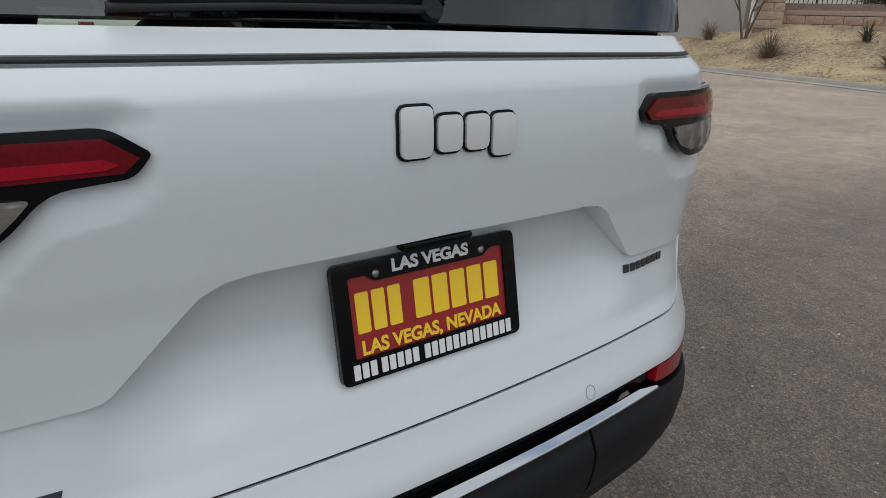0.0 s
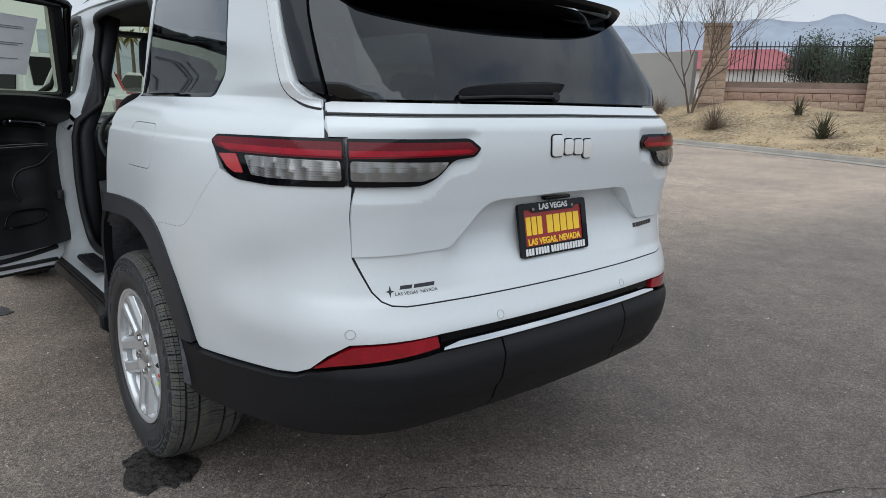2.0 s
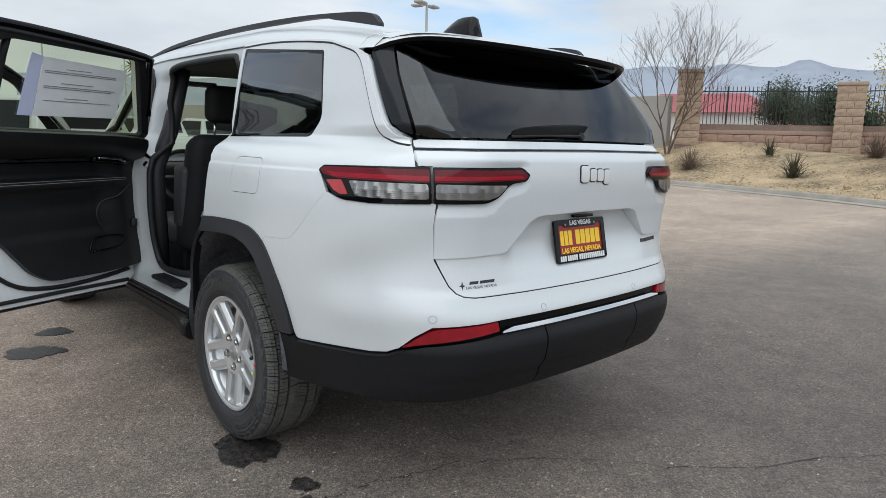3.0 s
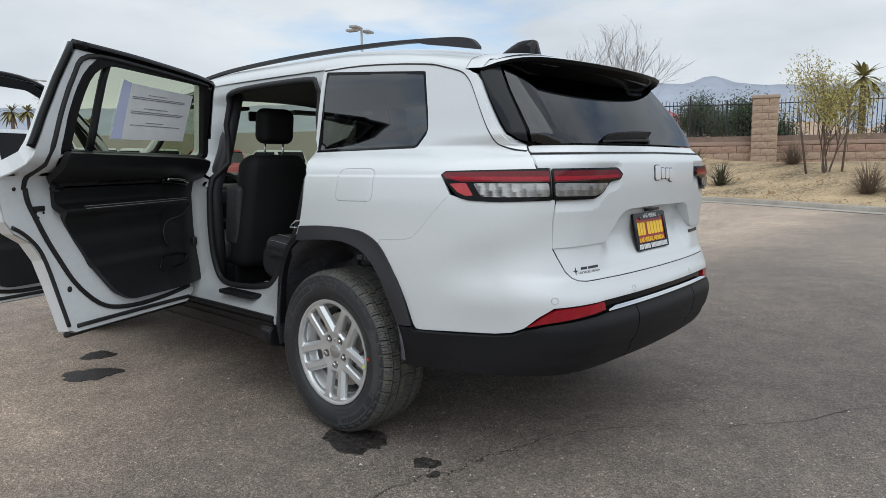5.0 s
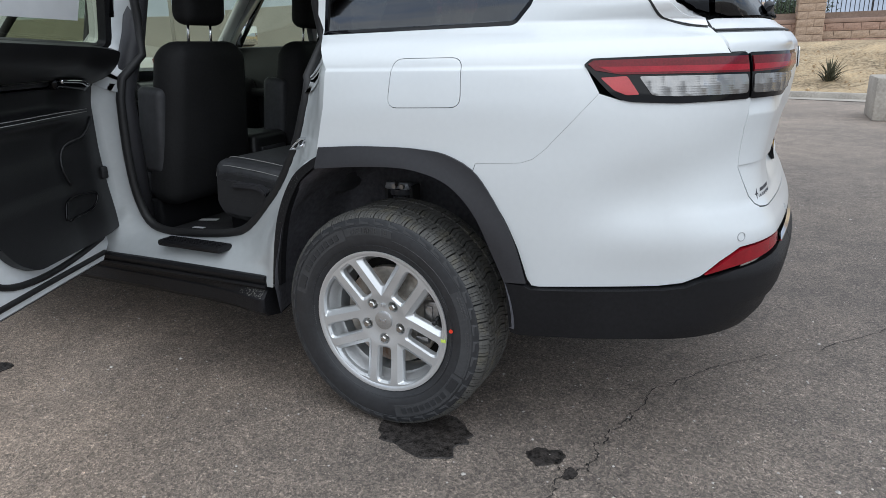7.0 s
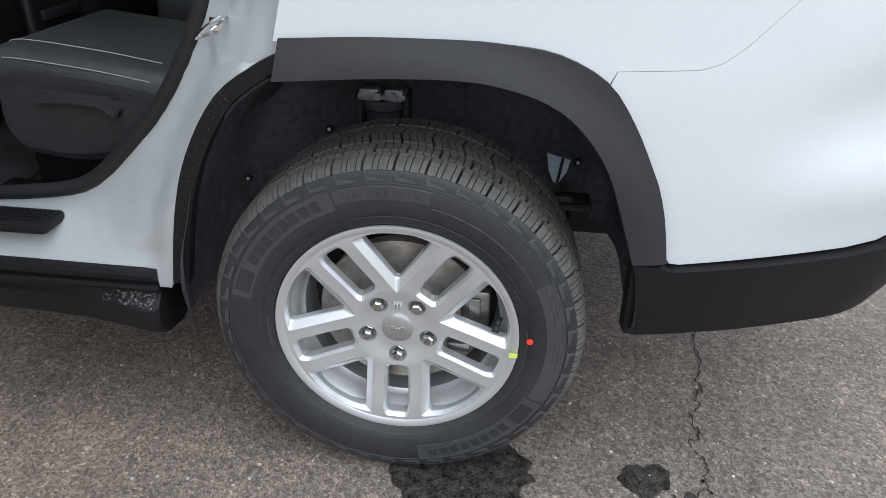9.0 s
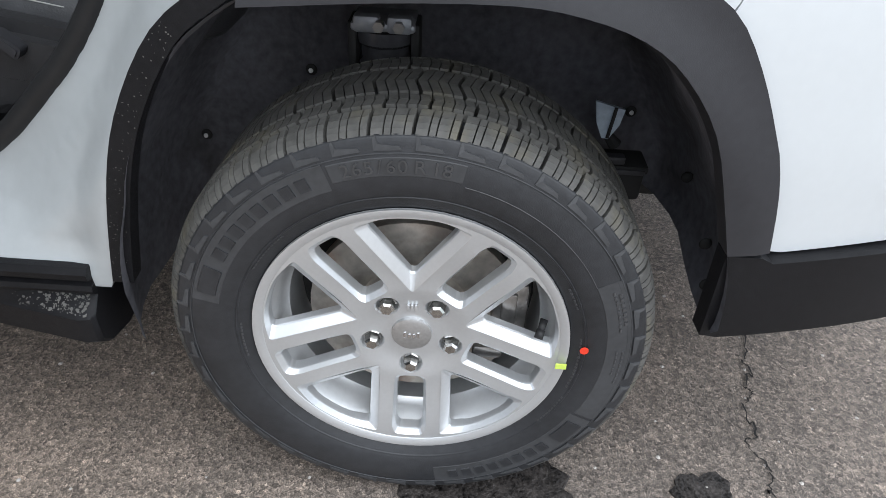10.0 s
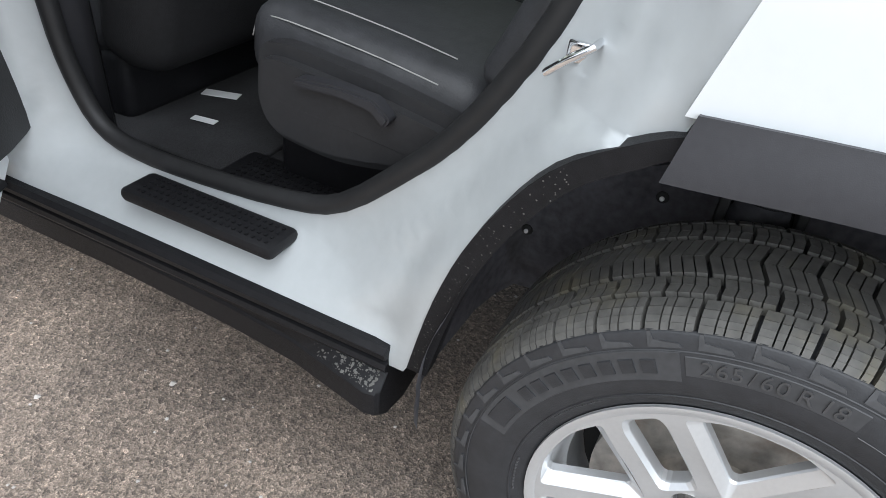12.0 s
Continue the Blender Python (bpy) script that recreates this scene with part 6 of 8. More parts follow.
bm = bmesh.new()
box(bm, (0.95, 2.20, 1.29), (1.13, 2.31, 1.44), 0.035, 3)
box(bm, (0.78, 2.23, 1.27), (0.98, 2.28, 1.32), 0.012)
mr = part("door_mirror", bm, "gloss_black", car, "black door mirror", auto=40)
box_part("mirror_glass", (0.965, 2.192, 1.305), (1.115, 2.1985, 1.425), "mirror", mr, "mirror glass", bevel=0.002)

# ---- body hardware at the opening ----
bm = bmesh.new()
tube(bm, [(-0.905, 1.32, 0.80), (-1.00, 1.29, 0.80), (-1.13, 1.25, 0.80)], 0.006, 6)
box(bm, (-0.925, 1.285, 0.775), (-0.895, 1.325, 0.825), 0.008)
part("door_check", bm, "rubber", car, "black door check strap", auto=40)
for z in (0.62, 0.98):
    bm = bmesh.new()
    box(bm, (-0.955, 1.335, z - 0.03), (-0.90, 1.40, z + 0.03), 0.012)
    tube(bm, [(-0.945, 1.375, z - 0.045), (-0.945, 1.375, z + 0.045)], 0.010, 10)
    part("door_hinge", bm, "white_dimmed", car, "white painted door hinge", auto=40)
bm = bmesh.new()
pts = [(-0.868, 0.300, 0.966), (-0.908, 0.300, 0.968), (-0.914, 0.322, 0.952), (-0.912, 0.342, 0.934), (-0.868, 0.342, 0.930)]
tube(bm, pts, 0.0045, 8)
box(bm, (-0.872, 0.306, 0.936), (-0.864, 0.336, 0.960), 0.003)
part("door_striker", bm, "chrome", car, "bright steel door striker", auto=40)

# ---- cabin ----
def pad(name, lo, hi, r, mat, parent, label="", m=None, dome=0.0):
    """A cushion: a box with wide rounded edges."""
    bm = bmesh.new()
    box(bm, lo, hi, r, 5, None)
    if dome:
        c = (Vector(lo) + Vector(hi)) / 2
        h = (Vector(hi) - Vector(lo)) / 2
        for v in bm.verts:
            d = v.co - c
            v.co.z += dome * (1 - (d.x / h.x) ** 2) * (1 - (d.y / h.y) ** 2) * (1 if d.z > 0 else 0)
    if m is not None:
        bmesh.ops.transform(bm, matrix=m, verts=bm.verts)
    return part(name, bm, mat, parent, label, auto=50)


box_part("cabin_floor", (-0.80, 0.52, 0.455), (0.82, 2.45, 0.475), "carpet", car, "black cabin carpet")
box_part("cargo_floor", (-0.47, -0.90, 0.455), (0.47, 0.519, 0.475), "carpet", car)
box_part("side_ledge", (-0.78, -0.60, 0.935), (-0.50, 0.30, 0.95), "carpet", car)
box_part("side_ledge", (0.50, -0.60, 0.935), (0.78, 0.30, 0.95), "carpet", car)
for s in (-1, 1):
    bm = bmesh.new()
    box(bm, (s * 0.80, -0.55, 0.95), (s * 0.775, 0.22, 1.285), 0.01)
    part("side_trim", bm, "trim", car, "black cabin side trim", auto=40)
bm = bmesh.new()
box(bm, (0.785, 0.30, 0.47), (0.85, 2.30, 1.285), 0.015)
box(bm, (0.72, 0.55, 0.98), (0.80, 2.1, 1.03), 0.015)
part("right_door_trim", bm, "trim", car, "black door trim", auto=40)
bm = bmesh.new()
rows_h = []
for y in np.linspace(-0.60, 1.85, 14):
    ze = float(roof_edge(y)) - 0.035
    xe = float(half_width(np.array(y), np.array(ze))) - 0.05
    rows_h.append([bm.verts.new((xe * u, y, ze + 0.055 * (1 - abs(u) ** 2.5))) for u in np.linspace(-1, 1, 13)])
for a, b in zip(rows_h, rows_h[1:]):
    for j in range(12):
        bm.faces.new((a[j], b[j], b[j + 1], a[j + 1]))
part("headliner", bm, "headliner", car, "grey fabric headliner", smooth=True)
bm = bmesh.new()
tube(bm, [(-0.775, 1.27, 0.50), (-0.785, 1.27, 1.10), (-0.70, 1.26, 1.32), (-0.63, 1.23, 1.66)], 0.045, 10)
part("pillar_trim", bm, "plastic_grey", car, "dark grey pillar trim", smooth=True)
bm = bmesh.new()
tube(bm, [(0.86, 1.235, 0.55), (0.875, 1.235, 1.10), (0.76, 1.225, 1.32), (0.69, 1.20, 1.66)], 0.05, 10)
part("pillar_trim", bm, "plastic_grey", car, "dark grey pillar trim", smooth=True)


def seat(x, y, front):
    st = new("seat")
    st.parent = car
    st["label"] = "black leather front seat" if front else "black leather second-row seat with pale stitching"
    w = 0.255
    zb = 0.80 if not front else 0.78
    lean = Matrix.Translation((x, y, zb - 0.08)) @ Matrix.Rotation(radians(7 if front else 24), 4, "X")
    tilt = Matrix.Translation((0, y + 0.08, zb)) @ Matrix.Rotation(radians(3 if front else 6), 4, "X") @ Matrix.Translation((0, -y - 0.08, -zb))
    pad("cushion", (x - w, y + 0.03, zb - 0.16), (x + w, y + 0.50, zb - (0 if front else 0.012)), 0.05, "leather", st, dome=0.014, m=tilt)
    back = pad("backrest", (-w, -0.14, -0.09 if front else 0.02), (w, 0.02, 0.61), 0.072, "seat_black" if front else "leather", st)
    for v in back.data.vertices:
        up = max(0.0, v.co.z - 0.30) / 0.31
        v.co.x *= 1.06 - 0.30 * up ** 2.0
        v.co.y += 0.04 * (v.co.x / w) ** 2
        if front and v.co.y < -0.06:
            v.co.y += 0.018 * ease(0.20, 0.02, abs(v.co.x)) * ease(0.48, 0.40, v.co.z) * ease(0.02, 0.10, v.co.z)
    back.data.transform(lean)
    pad("side_bolster", (-w - 0.012, -0.06, 0.05), (-w + 0.07, 0.085, 0.42), 0.033, "leather", st, m=lean)
    pad("side_bolster", (w - 0.07, -0.06, 0.05), (w + 0.012, 0.085, 0.42), 0.033, "leather", st, m=lean)
    pad("headrest", (-0.120, -0.09, 0.675 if front else 0.60), (0.120, 0.03, 0.890 if front else 0.78), 0.050, "seat_black" if front else "leather", st, "black padded headrest", m=lean)
    for s in (-0.065, 0.065):
        bm = bmesh.new()
        tube(bm, [(s, -0.03, 0.56), (s, -0.03, 0.70)], 0.006, 8)
        bmesh.ops.transform(bm, matrix=lean, verts=bm.verts)
        part("headrest_post", bm, "chrome", st, smooth=True)
    pad("seat_base", (x - w + 0.02, y + 0.02, 0.47), (x + w - 0.02, y + 0.46, zb - 0.14), 0.03, "plastic", st)
    return st


driver = seat(-0.40, 1.31, True)
seat(0.40, 1.31, True)
second = seat(-0.40, 0.47, False)
seat(0.40, 0.47, False)
# side shield, lever and stitching of the second-row seat
def side_piece(name, outline, x0, x1, bevel, mat, label):
    """A moulded piece on the seat's flank: an outline in (y, z) with rounded edges."""
    bm = bmesh.new()
    f1 = [bm.verts.new((x0, y, z)) for y, z in outline]
    f2 = [bm.verts.new((x1, y, z)) for y, z in outline]
    bm.faces.new(f1), bm.faces.new(f2[::-1])
    for j in range(len(outline)):
        bm.faces.new((f1[j], f2[j], f2[(j + 1) % len(outline)], f1[(j + 1) % len(outline)]))
    bmesh.ops.recalc_face_normals(bm, faces=bm.faces)
    bmesh.ops.bevel(bm, geom=[e for e in bm.edges if e.verts[0] in f1 and e.verts[1] in f1], offset=bevel, segments=4, affect="EDGES")
    return part(name, bm, mat, second, label, auto=50)


side_piece("side_shield", rounded([(0.520, 0.640), (0.525, 0.738), (0.685, 0.765), (0.868, 0.782), (0.915, 0.772), (0.928, 0.660), (0.890, 0.606), (0.76, 0.590), (0.63, 0.612)], [0.02, 0.03, 0.05, 0.03, 0.03, 0.05, 0.05, 0.05, 0.05], 4), -0.706, -0.62, 0.022, "seat_plastic", "black plastic seat side shield")
side_piece("recline_lever", rounded([(0.816, 0.742), (0.804, 0.750), (0.725, 0.756), (0.658, 0.752), (0.626, 0.726), (0.638, 0.708), (0.664, 0.731), (0.725, 0.738), (0.806, 0.734)], 0.006, 2), -0.732, -0.704, 0.004, "plastic_grey", "dark grey recline lever")
STITCH_TILT = Matrix.Translation((0, 0.55, 0.80)) @ Matrix.Rotation(radians(6), 4, "X") @ Matrix.Translation((0, -0.55, -0.80))
for dx, z in ((-0.246, 0.770), (-0.186, 0.7965)):
    bm = bmesh.new()
    tube(bm, smooth_line([(-0.40 + dx, 0.585, z - 0.004), (-0.40 + dx, 0.72, z + 0.002), (-0.40 + dx, 0.90, z), (-0.40 + dx + 0.012, 0.952, z - 0.022), (-0.40 + dx + 0.02, 0.971, z - 0.06)], 5), 0.0013, 5)
    bmesh.ops.transform(bm, matrix=STITCH_TILT, verts=bm.verts)
    part("stitching", bm, "stitch", second, "pale stitching")
# sill plate, dashboard, wheel, console
bm = bmesh.new()
box(bm, (-0.914, 0.724, 0.520), (-0.836, 1.048, 0.546), 0.010, 2)
for k in range(22):
    for j in range(4):
        box(bm, (-0.902 + j * 0.015, 0.740 + k * 0.0130, 0.545), (-0.897 + j * 0.015, 0.745 + k * 0.0130, 0.5485))
part("sill_plate", bm, "plastic", car, "black studded sill scuff plate", auto=40)
bm = bmesh.new()
box(bm, (-0.80, 0.58, 0.472), (-0.735, 1.18, 0.520), 0.015, 2)
box(bm, (-0.745, 0.66, 0.472), (-0.60, 1.02, 0.500), 0.012, 2)
for k in range(20):
    for j in range(7):
        box(bm, (-0.725 + j * 0.016, 0.685 + k * 0.0155, 0.499), (-0.718 + j * 0.016, 0.692 + k * 0.0155, 0.5025))
part("inner_sill_trim", bm, "plastic", car, auto=40)
pad("floor_mat", (-0.69, 1.0, 0.472), (-0.15, 1.42, 0.486), 0.006, "carpet", car, "black floor mat")
bm = bmesh.new()
box(bm, (-0.82, 1.95, 0.72), (0.82, 2.46, 1.10), 0.07, 4)
part("dashboard", bm, "trim", car, "black dashboard", auto=40)
bm = bmesh.new()
box(bm, (-0.13, 1.20, 0.48), (0.13, 2.05, 0.86), 0.03, 3)
part("centre_console", bm, "trim", car, "black centre console", auto=40)
for z in (0.70, 0.78):
    box_part("console_vent", (-0.09, 1.185, z - 0.015), (0.09, 1.2, z + 0.015), "plastic_grey", car, bevel=0.004)
bm = bmesh.new()
ring = [(-0.40 + 0.185 * math.cos(a), 1.80 + 0.185 * math.sin(a) * 0.42, 1.02 + 0.185 * math.sin(a) * 0.90) for a in np.linspace(0, 2 * math.pi, 29)]
tube(bm, ring, 0.015, 8, cap=False)
box(bm, (-0.48, 1.79, 0.97), (-0.32, 1.84, 1.07), 0.02)
tube(bm, [(-0.56, 1.80, 1.02), (-0.24, 1.80, 1.02)], 0.012, 6)
part("steering_wheel", bm, "leather", car, "black leather steering wheel", auto=50)
box_part("rear_view_mirror", (-0.13, 1.88, 1.55), (0.13, 1.91, 1.62), "plastic", car, bevel=0.012)
for s in (-1, 1):
    pad("sun_visor", (s * 0.38 - 0.19, 1.78, 1.615), (s * 0.38 + 0.19, 1.93, 1.64), 0.008, "headliner", car)
bm = bmesh.new()
box(bm, (-0.66, -0.62, 0.70), (0.66, -0.42, 1.22), 0.06, 3)
part("third_row_seat", bm, "leather", car, "black third-row seat back", auto=40)


# ---- plate, marks, wiper, sensors ----
PL_UP = Vector((0, 0.031, 0.151)).normalized()
PL_N = Vector((1, 0, 0)).cross(PL_UP)
PLATE = Matrix((Vector((1, 0, 0)), PL_UP, PL_N)).transposed().to_4x4()
PLATE.translation = Vector((0, -1.089, 0.932))


def slab(outer, holes, h, m, lift=0.0):
    """A thin flat piece in the plane of m."""
    def place(a, b):
        p = np.stack([a, b, np.full(np.shape(a), lift + h)], -1)
        r = np.array(m.to_3x3())
        return p @ r.T + np.array(m.translation)
    return panel_mesh("slab", place, outer, holes, 0.5, h)


def rect(x0, y0, x1, y1):
    return [(x0, y0), (x1, y0), (x1, y1), (x0, y1)]


plate = new("number_plate")
plate.parent = car
plate["label"] = "dark red dealer plate with yellow letters in a black frame"
frame_in = [(-0.135, -0.049), (0.135, -0.049), (0.135, 0.062), (0.108, 0.062), (0.095, 0.052), (-0.095, 0.052), (-0.108, 0.062), (-0.135, 0.062)]
mesh_part("plate_frame", slab(rounded(rect(-0.158, -0.082, 0.158, 0.082), 0.012), [rounded(frame_in, 0.004)], 0.010, PLATE), "gloss_black", plate, "black plate frame")
mesh_part("plate_face", slab(rounded(rect(-0.150, -0.076, 0.150, 0.076), 0.008), [], 0.005, PLATE, 0.001), "plate_red", plate, "dark red plate")


def words(name, text, size, x, y, h, mat, parent, m, wide=1.0, label=""):
    me = text_mesh(name, text, size, 0.0006, 0.0009)
    me.transform(m @ Matrix.Translation((x, y, h)) @ Matrix.Diagonal((wide, 1, 1, 1)))
    return mesh_part(name, me, mat, parent, label, smooth=False)


words("city_line", "LAS VEGAS, NEVADA", 0.027, 0, -0.0375, 0.0068, "yellow", plate, PLATE, 0.98)
words("frame_line", "LAS VEGAS", 0.024, 0, 0.067, 0.0108, "white_print", plate, PLATE, 1.15)
for x0, n, w in ((-0.126, 3, 0.0205), (-0.032, 5, 0.0270)):
    for k in range(n):
        mesh_part("name_bar", slab(rounded(rect(x0 + k * (w + 0.0050), -0.016, x0 + k * (w + 0.0050) + w, 0.040), 0.003), [], 0.0008, PLATE, 0.0062), "yellow", plate, "yellow bar in place of a letter")
for x0, n in ((-0.141, 3), (-0.098, 5), (-0.026, 13)):
    for k in range(n):
        mesh_part("frame_bar", slab(rounded(rect(x0 + k * 0.0129, -0.076, x0 + k * 0.0129 + 0.0098, -0.055), 0.0015), [], 0.0008, PLATE, 0.0102), "white_print", plate, "white bar in place of a letter")
for s in (-0.092, 0.092):
    bm = bmesh.new()
    bmesh.ops.create_uvsphere(bm, u_segments=12, v_segments=6, radius=0.006, matrix=PLATE @ Matrix.Translation((s, 0.062, 0.010)) @ Matrix.Diagonal((1, 1, 0.5, 1)))
    part("plate_screw", bm, "steel", plate, smooth=True)
# lamp housing over the plate
box_part("plate_lamp", (-0.06, -1.105, 1.022), (0.06, -1.085, 1.034), "gloss_black", gate, bevel=0.004)


def on_gate(outer, holes, lift, h, mat, name, parent, label="", step=0.05):
    return mesh_part(name, panel_mesh(name, lambda q, z: skin(q, z, gate_out(q, z) + lift + h), outer, holes, step, h + 0.001), mat, parent, label)


# maker's mark: plain raised shapes
badge = new("maker_badge")
badge.parent = gate
badge["label"] = "chrome raised maker's badge with black edges"


def oval(cx, cz, rx, rz, n=20):
    return [(cx + rx * math.cos(t), cz + rz * math.sin(t)) for t in np.linspace(0, 2 * math.pi, n + 1)[:-1]]


shapes = [(rounded(rect(x0, 1.160 + lift, x1, 1.160 + lift + hh), 0.010, 3), []) for x0, x1, lift, hh in ((-0.098, -0.052, 0.0, 0.060), (-0.045, -0.007, 0.004, 0.044), (-0.001, 0.037, 0.003, 0.044), (0.043, 0.082, -0.008, 0.054))]
for o, h in shapes:
    on_gate(inset(o, -0.0035), [], 0.0, 0.003, "gloss_black", "badge_edge", badge)
    on_gate(o, h, 0.003, 0.004, "chrome_soft", "badge_shape", badge)
# model name as dark bars
for k in range(7):
    x0 = 0.436 + k * 0.0168
    on_gate(rect(x0, 0.887 + 0.0006 * k, x0 + 0.0125, 0.902 + 0.0006 * k), [], 0.0, 0.0025, "badge_dark", "model_bar", gate)
# dealer decal
star = [(0.0, 0.016), (0.003, 0.003), (0.011, 0.0), (0.003, -0.003), (0.0, -0.016), (-0.003, -0.003), (-0.011, 0.0), (-0.003, 0.003)]
on_gate([(-0.607 + a, 0.823 + b) for a, b in star[::-1]], [], 0.0, 0.0006, "ink", "decal_star", gate)
for x0, x1 in ((-0.583, -0.551), (-0.545, -0.487)):
    on_gate([(x0 + 0.003, 0.836), (x1 + 0.003, 0.836), (x1, 0.826), (x0, 0.826)], [], 0.0, 0.0006, "ink", "decal_bar", gate)
me = text_mesh("decal_line", "LAS VEGAS  NEVADA", 0.0125, 0.0002)
co = np.array([v.co for v in me.vertices])
pp = skin(-0.537 + co[:, 0], 0.815 + co[:, 1], gate_out(-0.537 + co[:, 0], 0.815 + co[:, 1]) + 0.0012 + co[:, 2])
for v, p in zip(me.vertices, pp):
    v.co = p
mesh_part("decal_line", me, "ink", gate, "small dark decal lettering", smooth=False)
# parking sensors
for q in (-0.703, -0.290, 0.290, 0.703):
    mesh_part("parking_sensor_ring", panel_mesh("parking_sensor_ring", lambda a, z: bumper_place(a, z) + skin_normal(a, z) * 0.0008, oval(q, 0.720, 0.0125, 0.0125), [oval(q, 0.720, 0.0112, 0.0112)], 0.05, 0.002), "sensor", car)
# rear wiper
bm = bmesh.new()
arm = [(-0.372, 1.322, 0.006), (-0.33, 1.328, 0.012), (-0.25, 1.335, 0.015), (-0.12, 1.341, 0.018), (-0.02, 1.345, 0.019), (0.035, 1.348, 0.014), (0.05, 1.345, 0.006)]
rows_w = []
for q, z, h in arm:
    p = skin(np.array([q, q, q]), np.array([z - h, z, z + h * 0.8]), np.array([0.014, 0.034, 0.020]))
    g = skin(np.array([q, q]), np.array([z + h * 0.8, z - h]), np.array([0.008, 0.008]))
    rows_w.append([bm.verts.new(tuple(v)) for v in (*p, *g)])
for a, b in zip(rows_w, rows_w[1:]):
    for j in range(5):
        bm.faces.new((a[j], a[(j + 1) % 5], b[(j + 1) % 5], b[j]))
bm.faces.new(rows_w[0]), bm.faces.new(rows_w[-1])
bmesh.ops.recalc_face_normals(bm, faces=bm.faces)
wiper = part("rear_wiper", bm, "plastic", car, "black rear wiper arm and blade", auto=45)
bm = bmesh.new()
pb = skin(np.array([-0.375, -0.2, 0.0]), np.array([1.314, 1.322, 1.322]), np.array([0.008, 0.008, 0.010]))
tube(bm, [tuple(v) for v in pb], 0.006, 6)
part("wiper_blade", bm, "rubber", wiper, smooth=True)
bm = bmesh.new()
ph = skin(np.array([0.01]), np.array([1.325]), np.array([0.0]))[0]
bmesh.ops.create_cone(bm, cap_ends=True, segments=16, radius1=0.02, radius2=0.016, depth=0.03, matrix=Matrix.Translation(ph) @ Matrix.Rotation(radians(60), 4, "X"))
part("wiper_hub", bm, "plastic", wiper, auto=40)

# loose tags on the cabin floor
for name, m, w, d in (("paper_tag", pose(-0.415, 1.272, 0.489, 0, 0, 108), 0.045, 0.016), ("paper_tag", pose(-0.545, 1.205, 0.489, 0, 0, 98), 0.03, 0.010)):
    bm = bmesh.new()
    box(bm, (-w, -d, 0), (w, d, 0.002))
    ob = part(name, bm, "paper")
    ob.matrix_basis = m
    tagged(ob, "small white printed paper tag on the car carpet", "paper tag", "loose tags")

# ---- stains and cracks on the asphalt ----
def blot(cx, cy, rx, ry, seed, name="wet_stain", label="dark wet stain on the asphalt", rot=0.0):
    bm = bmesh.new()
    rnd = random.Random(seed)
    n = 48
    ph = [rnd.uniform(0, 6.28) for _ in range(6)]
    top, low = [], []
    for k in range(n):
        a = 2 * math.pi * k / n
        r = 1 + 0.14 * math.sin(2 * a + ph[0]) + 0.10 * math.sin(3 * a + ph[1]) + 0.08 * math.sin(5 * a + ph[2]) + 0.05 * math.sin(9 * a + ph[3]) + 0.04 * math.sin(14 * a + ph[4])
        x, y = rx * r * math.cos(a), ry * r * math.sin(a)
        c, s = math.cos(rot), math.sin(rot)
        top.append(bm.verts.new((cx + x * c - y * s, cy + x * s + y * c, 0.0045)))
        low.append(bm.verts.new((cx + 1.02 * (x * c - y * s), cy + 1.02 * (x * s + y * c), 0.001)))
    bm.faces.new(top)
    for k in range(n):
        bm.faces.new((low[k], low[(k + 1) % n], top[(k + 1) % n], top[k]))
    ob = part(name, bm, "wet")
    return tagged(ob, label, "stain", "stains on the asphalt")


blot(-0.955, -0.150, 0.105, 0.185, 3)
blot(-0.920, -0.565, 0.050, 0.052, 5)
blot(-0.975, -0.660, 0.026, 0.022, 8)
blot(-1.362, 1.775, 0.125, 0.150, 11, rot=0.5)
blot(-1.165, 2.170, 0.085, 0.11, 13)


def crack(points, name, w=0.004, seed=1):
    rnd = random.Random(seed)
    line = smooth_line(points, 26)
    bm = bmesh.new()
    last = None
    for k, (x, y) in enumerate(line):
        x, y = x + rnd.uniform(-0.005, 0.005) + 0.012 * math.sin(k * 0.41 + 2 * math.sin(k * 0.17)), y + rnd.uniform(-0.005, 0.005) + 0.010 * math.sin(k * 0.33)
        ww = w * rnd.uniform(0.3, 1.2)
        a, b = bm.verts.new((x, y - ww, 0.004)), bm.verts.new((x, y + ww, 0.004))
        if last:
            bm.faces.new((last[0], a, b, last[1]))
        last = (a, b)
    bmesh.ops.recalc_face_normals(bm, faces=bm.faces)
    return tagged(part(name, bm, "crack"), "thin branching crack in the asphalt", "crack", kind="structure")


crack([(-1.45, -0.60), (-1.15, -0.62), (-0.98, -0.655), (-0.917, -0.703), (-0.784, -0.703), (-0.654, -0.738), (-0.548, -0.767), (-0.29, -0.838), (0.1, -1.15), (0.44, -1.51), (1.1, -1.9), (2.2, -2.6)], "crack", 0.0024, 2)
crack([(-0.97, -0.62), (-1.02, -0.80), (-1.12, -0.95)], "crack", 0.002, 4)
# scattered pale stones
rnd = random.Random(21)
verts, faces = [], []
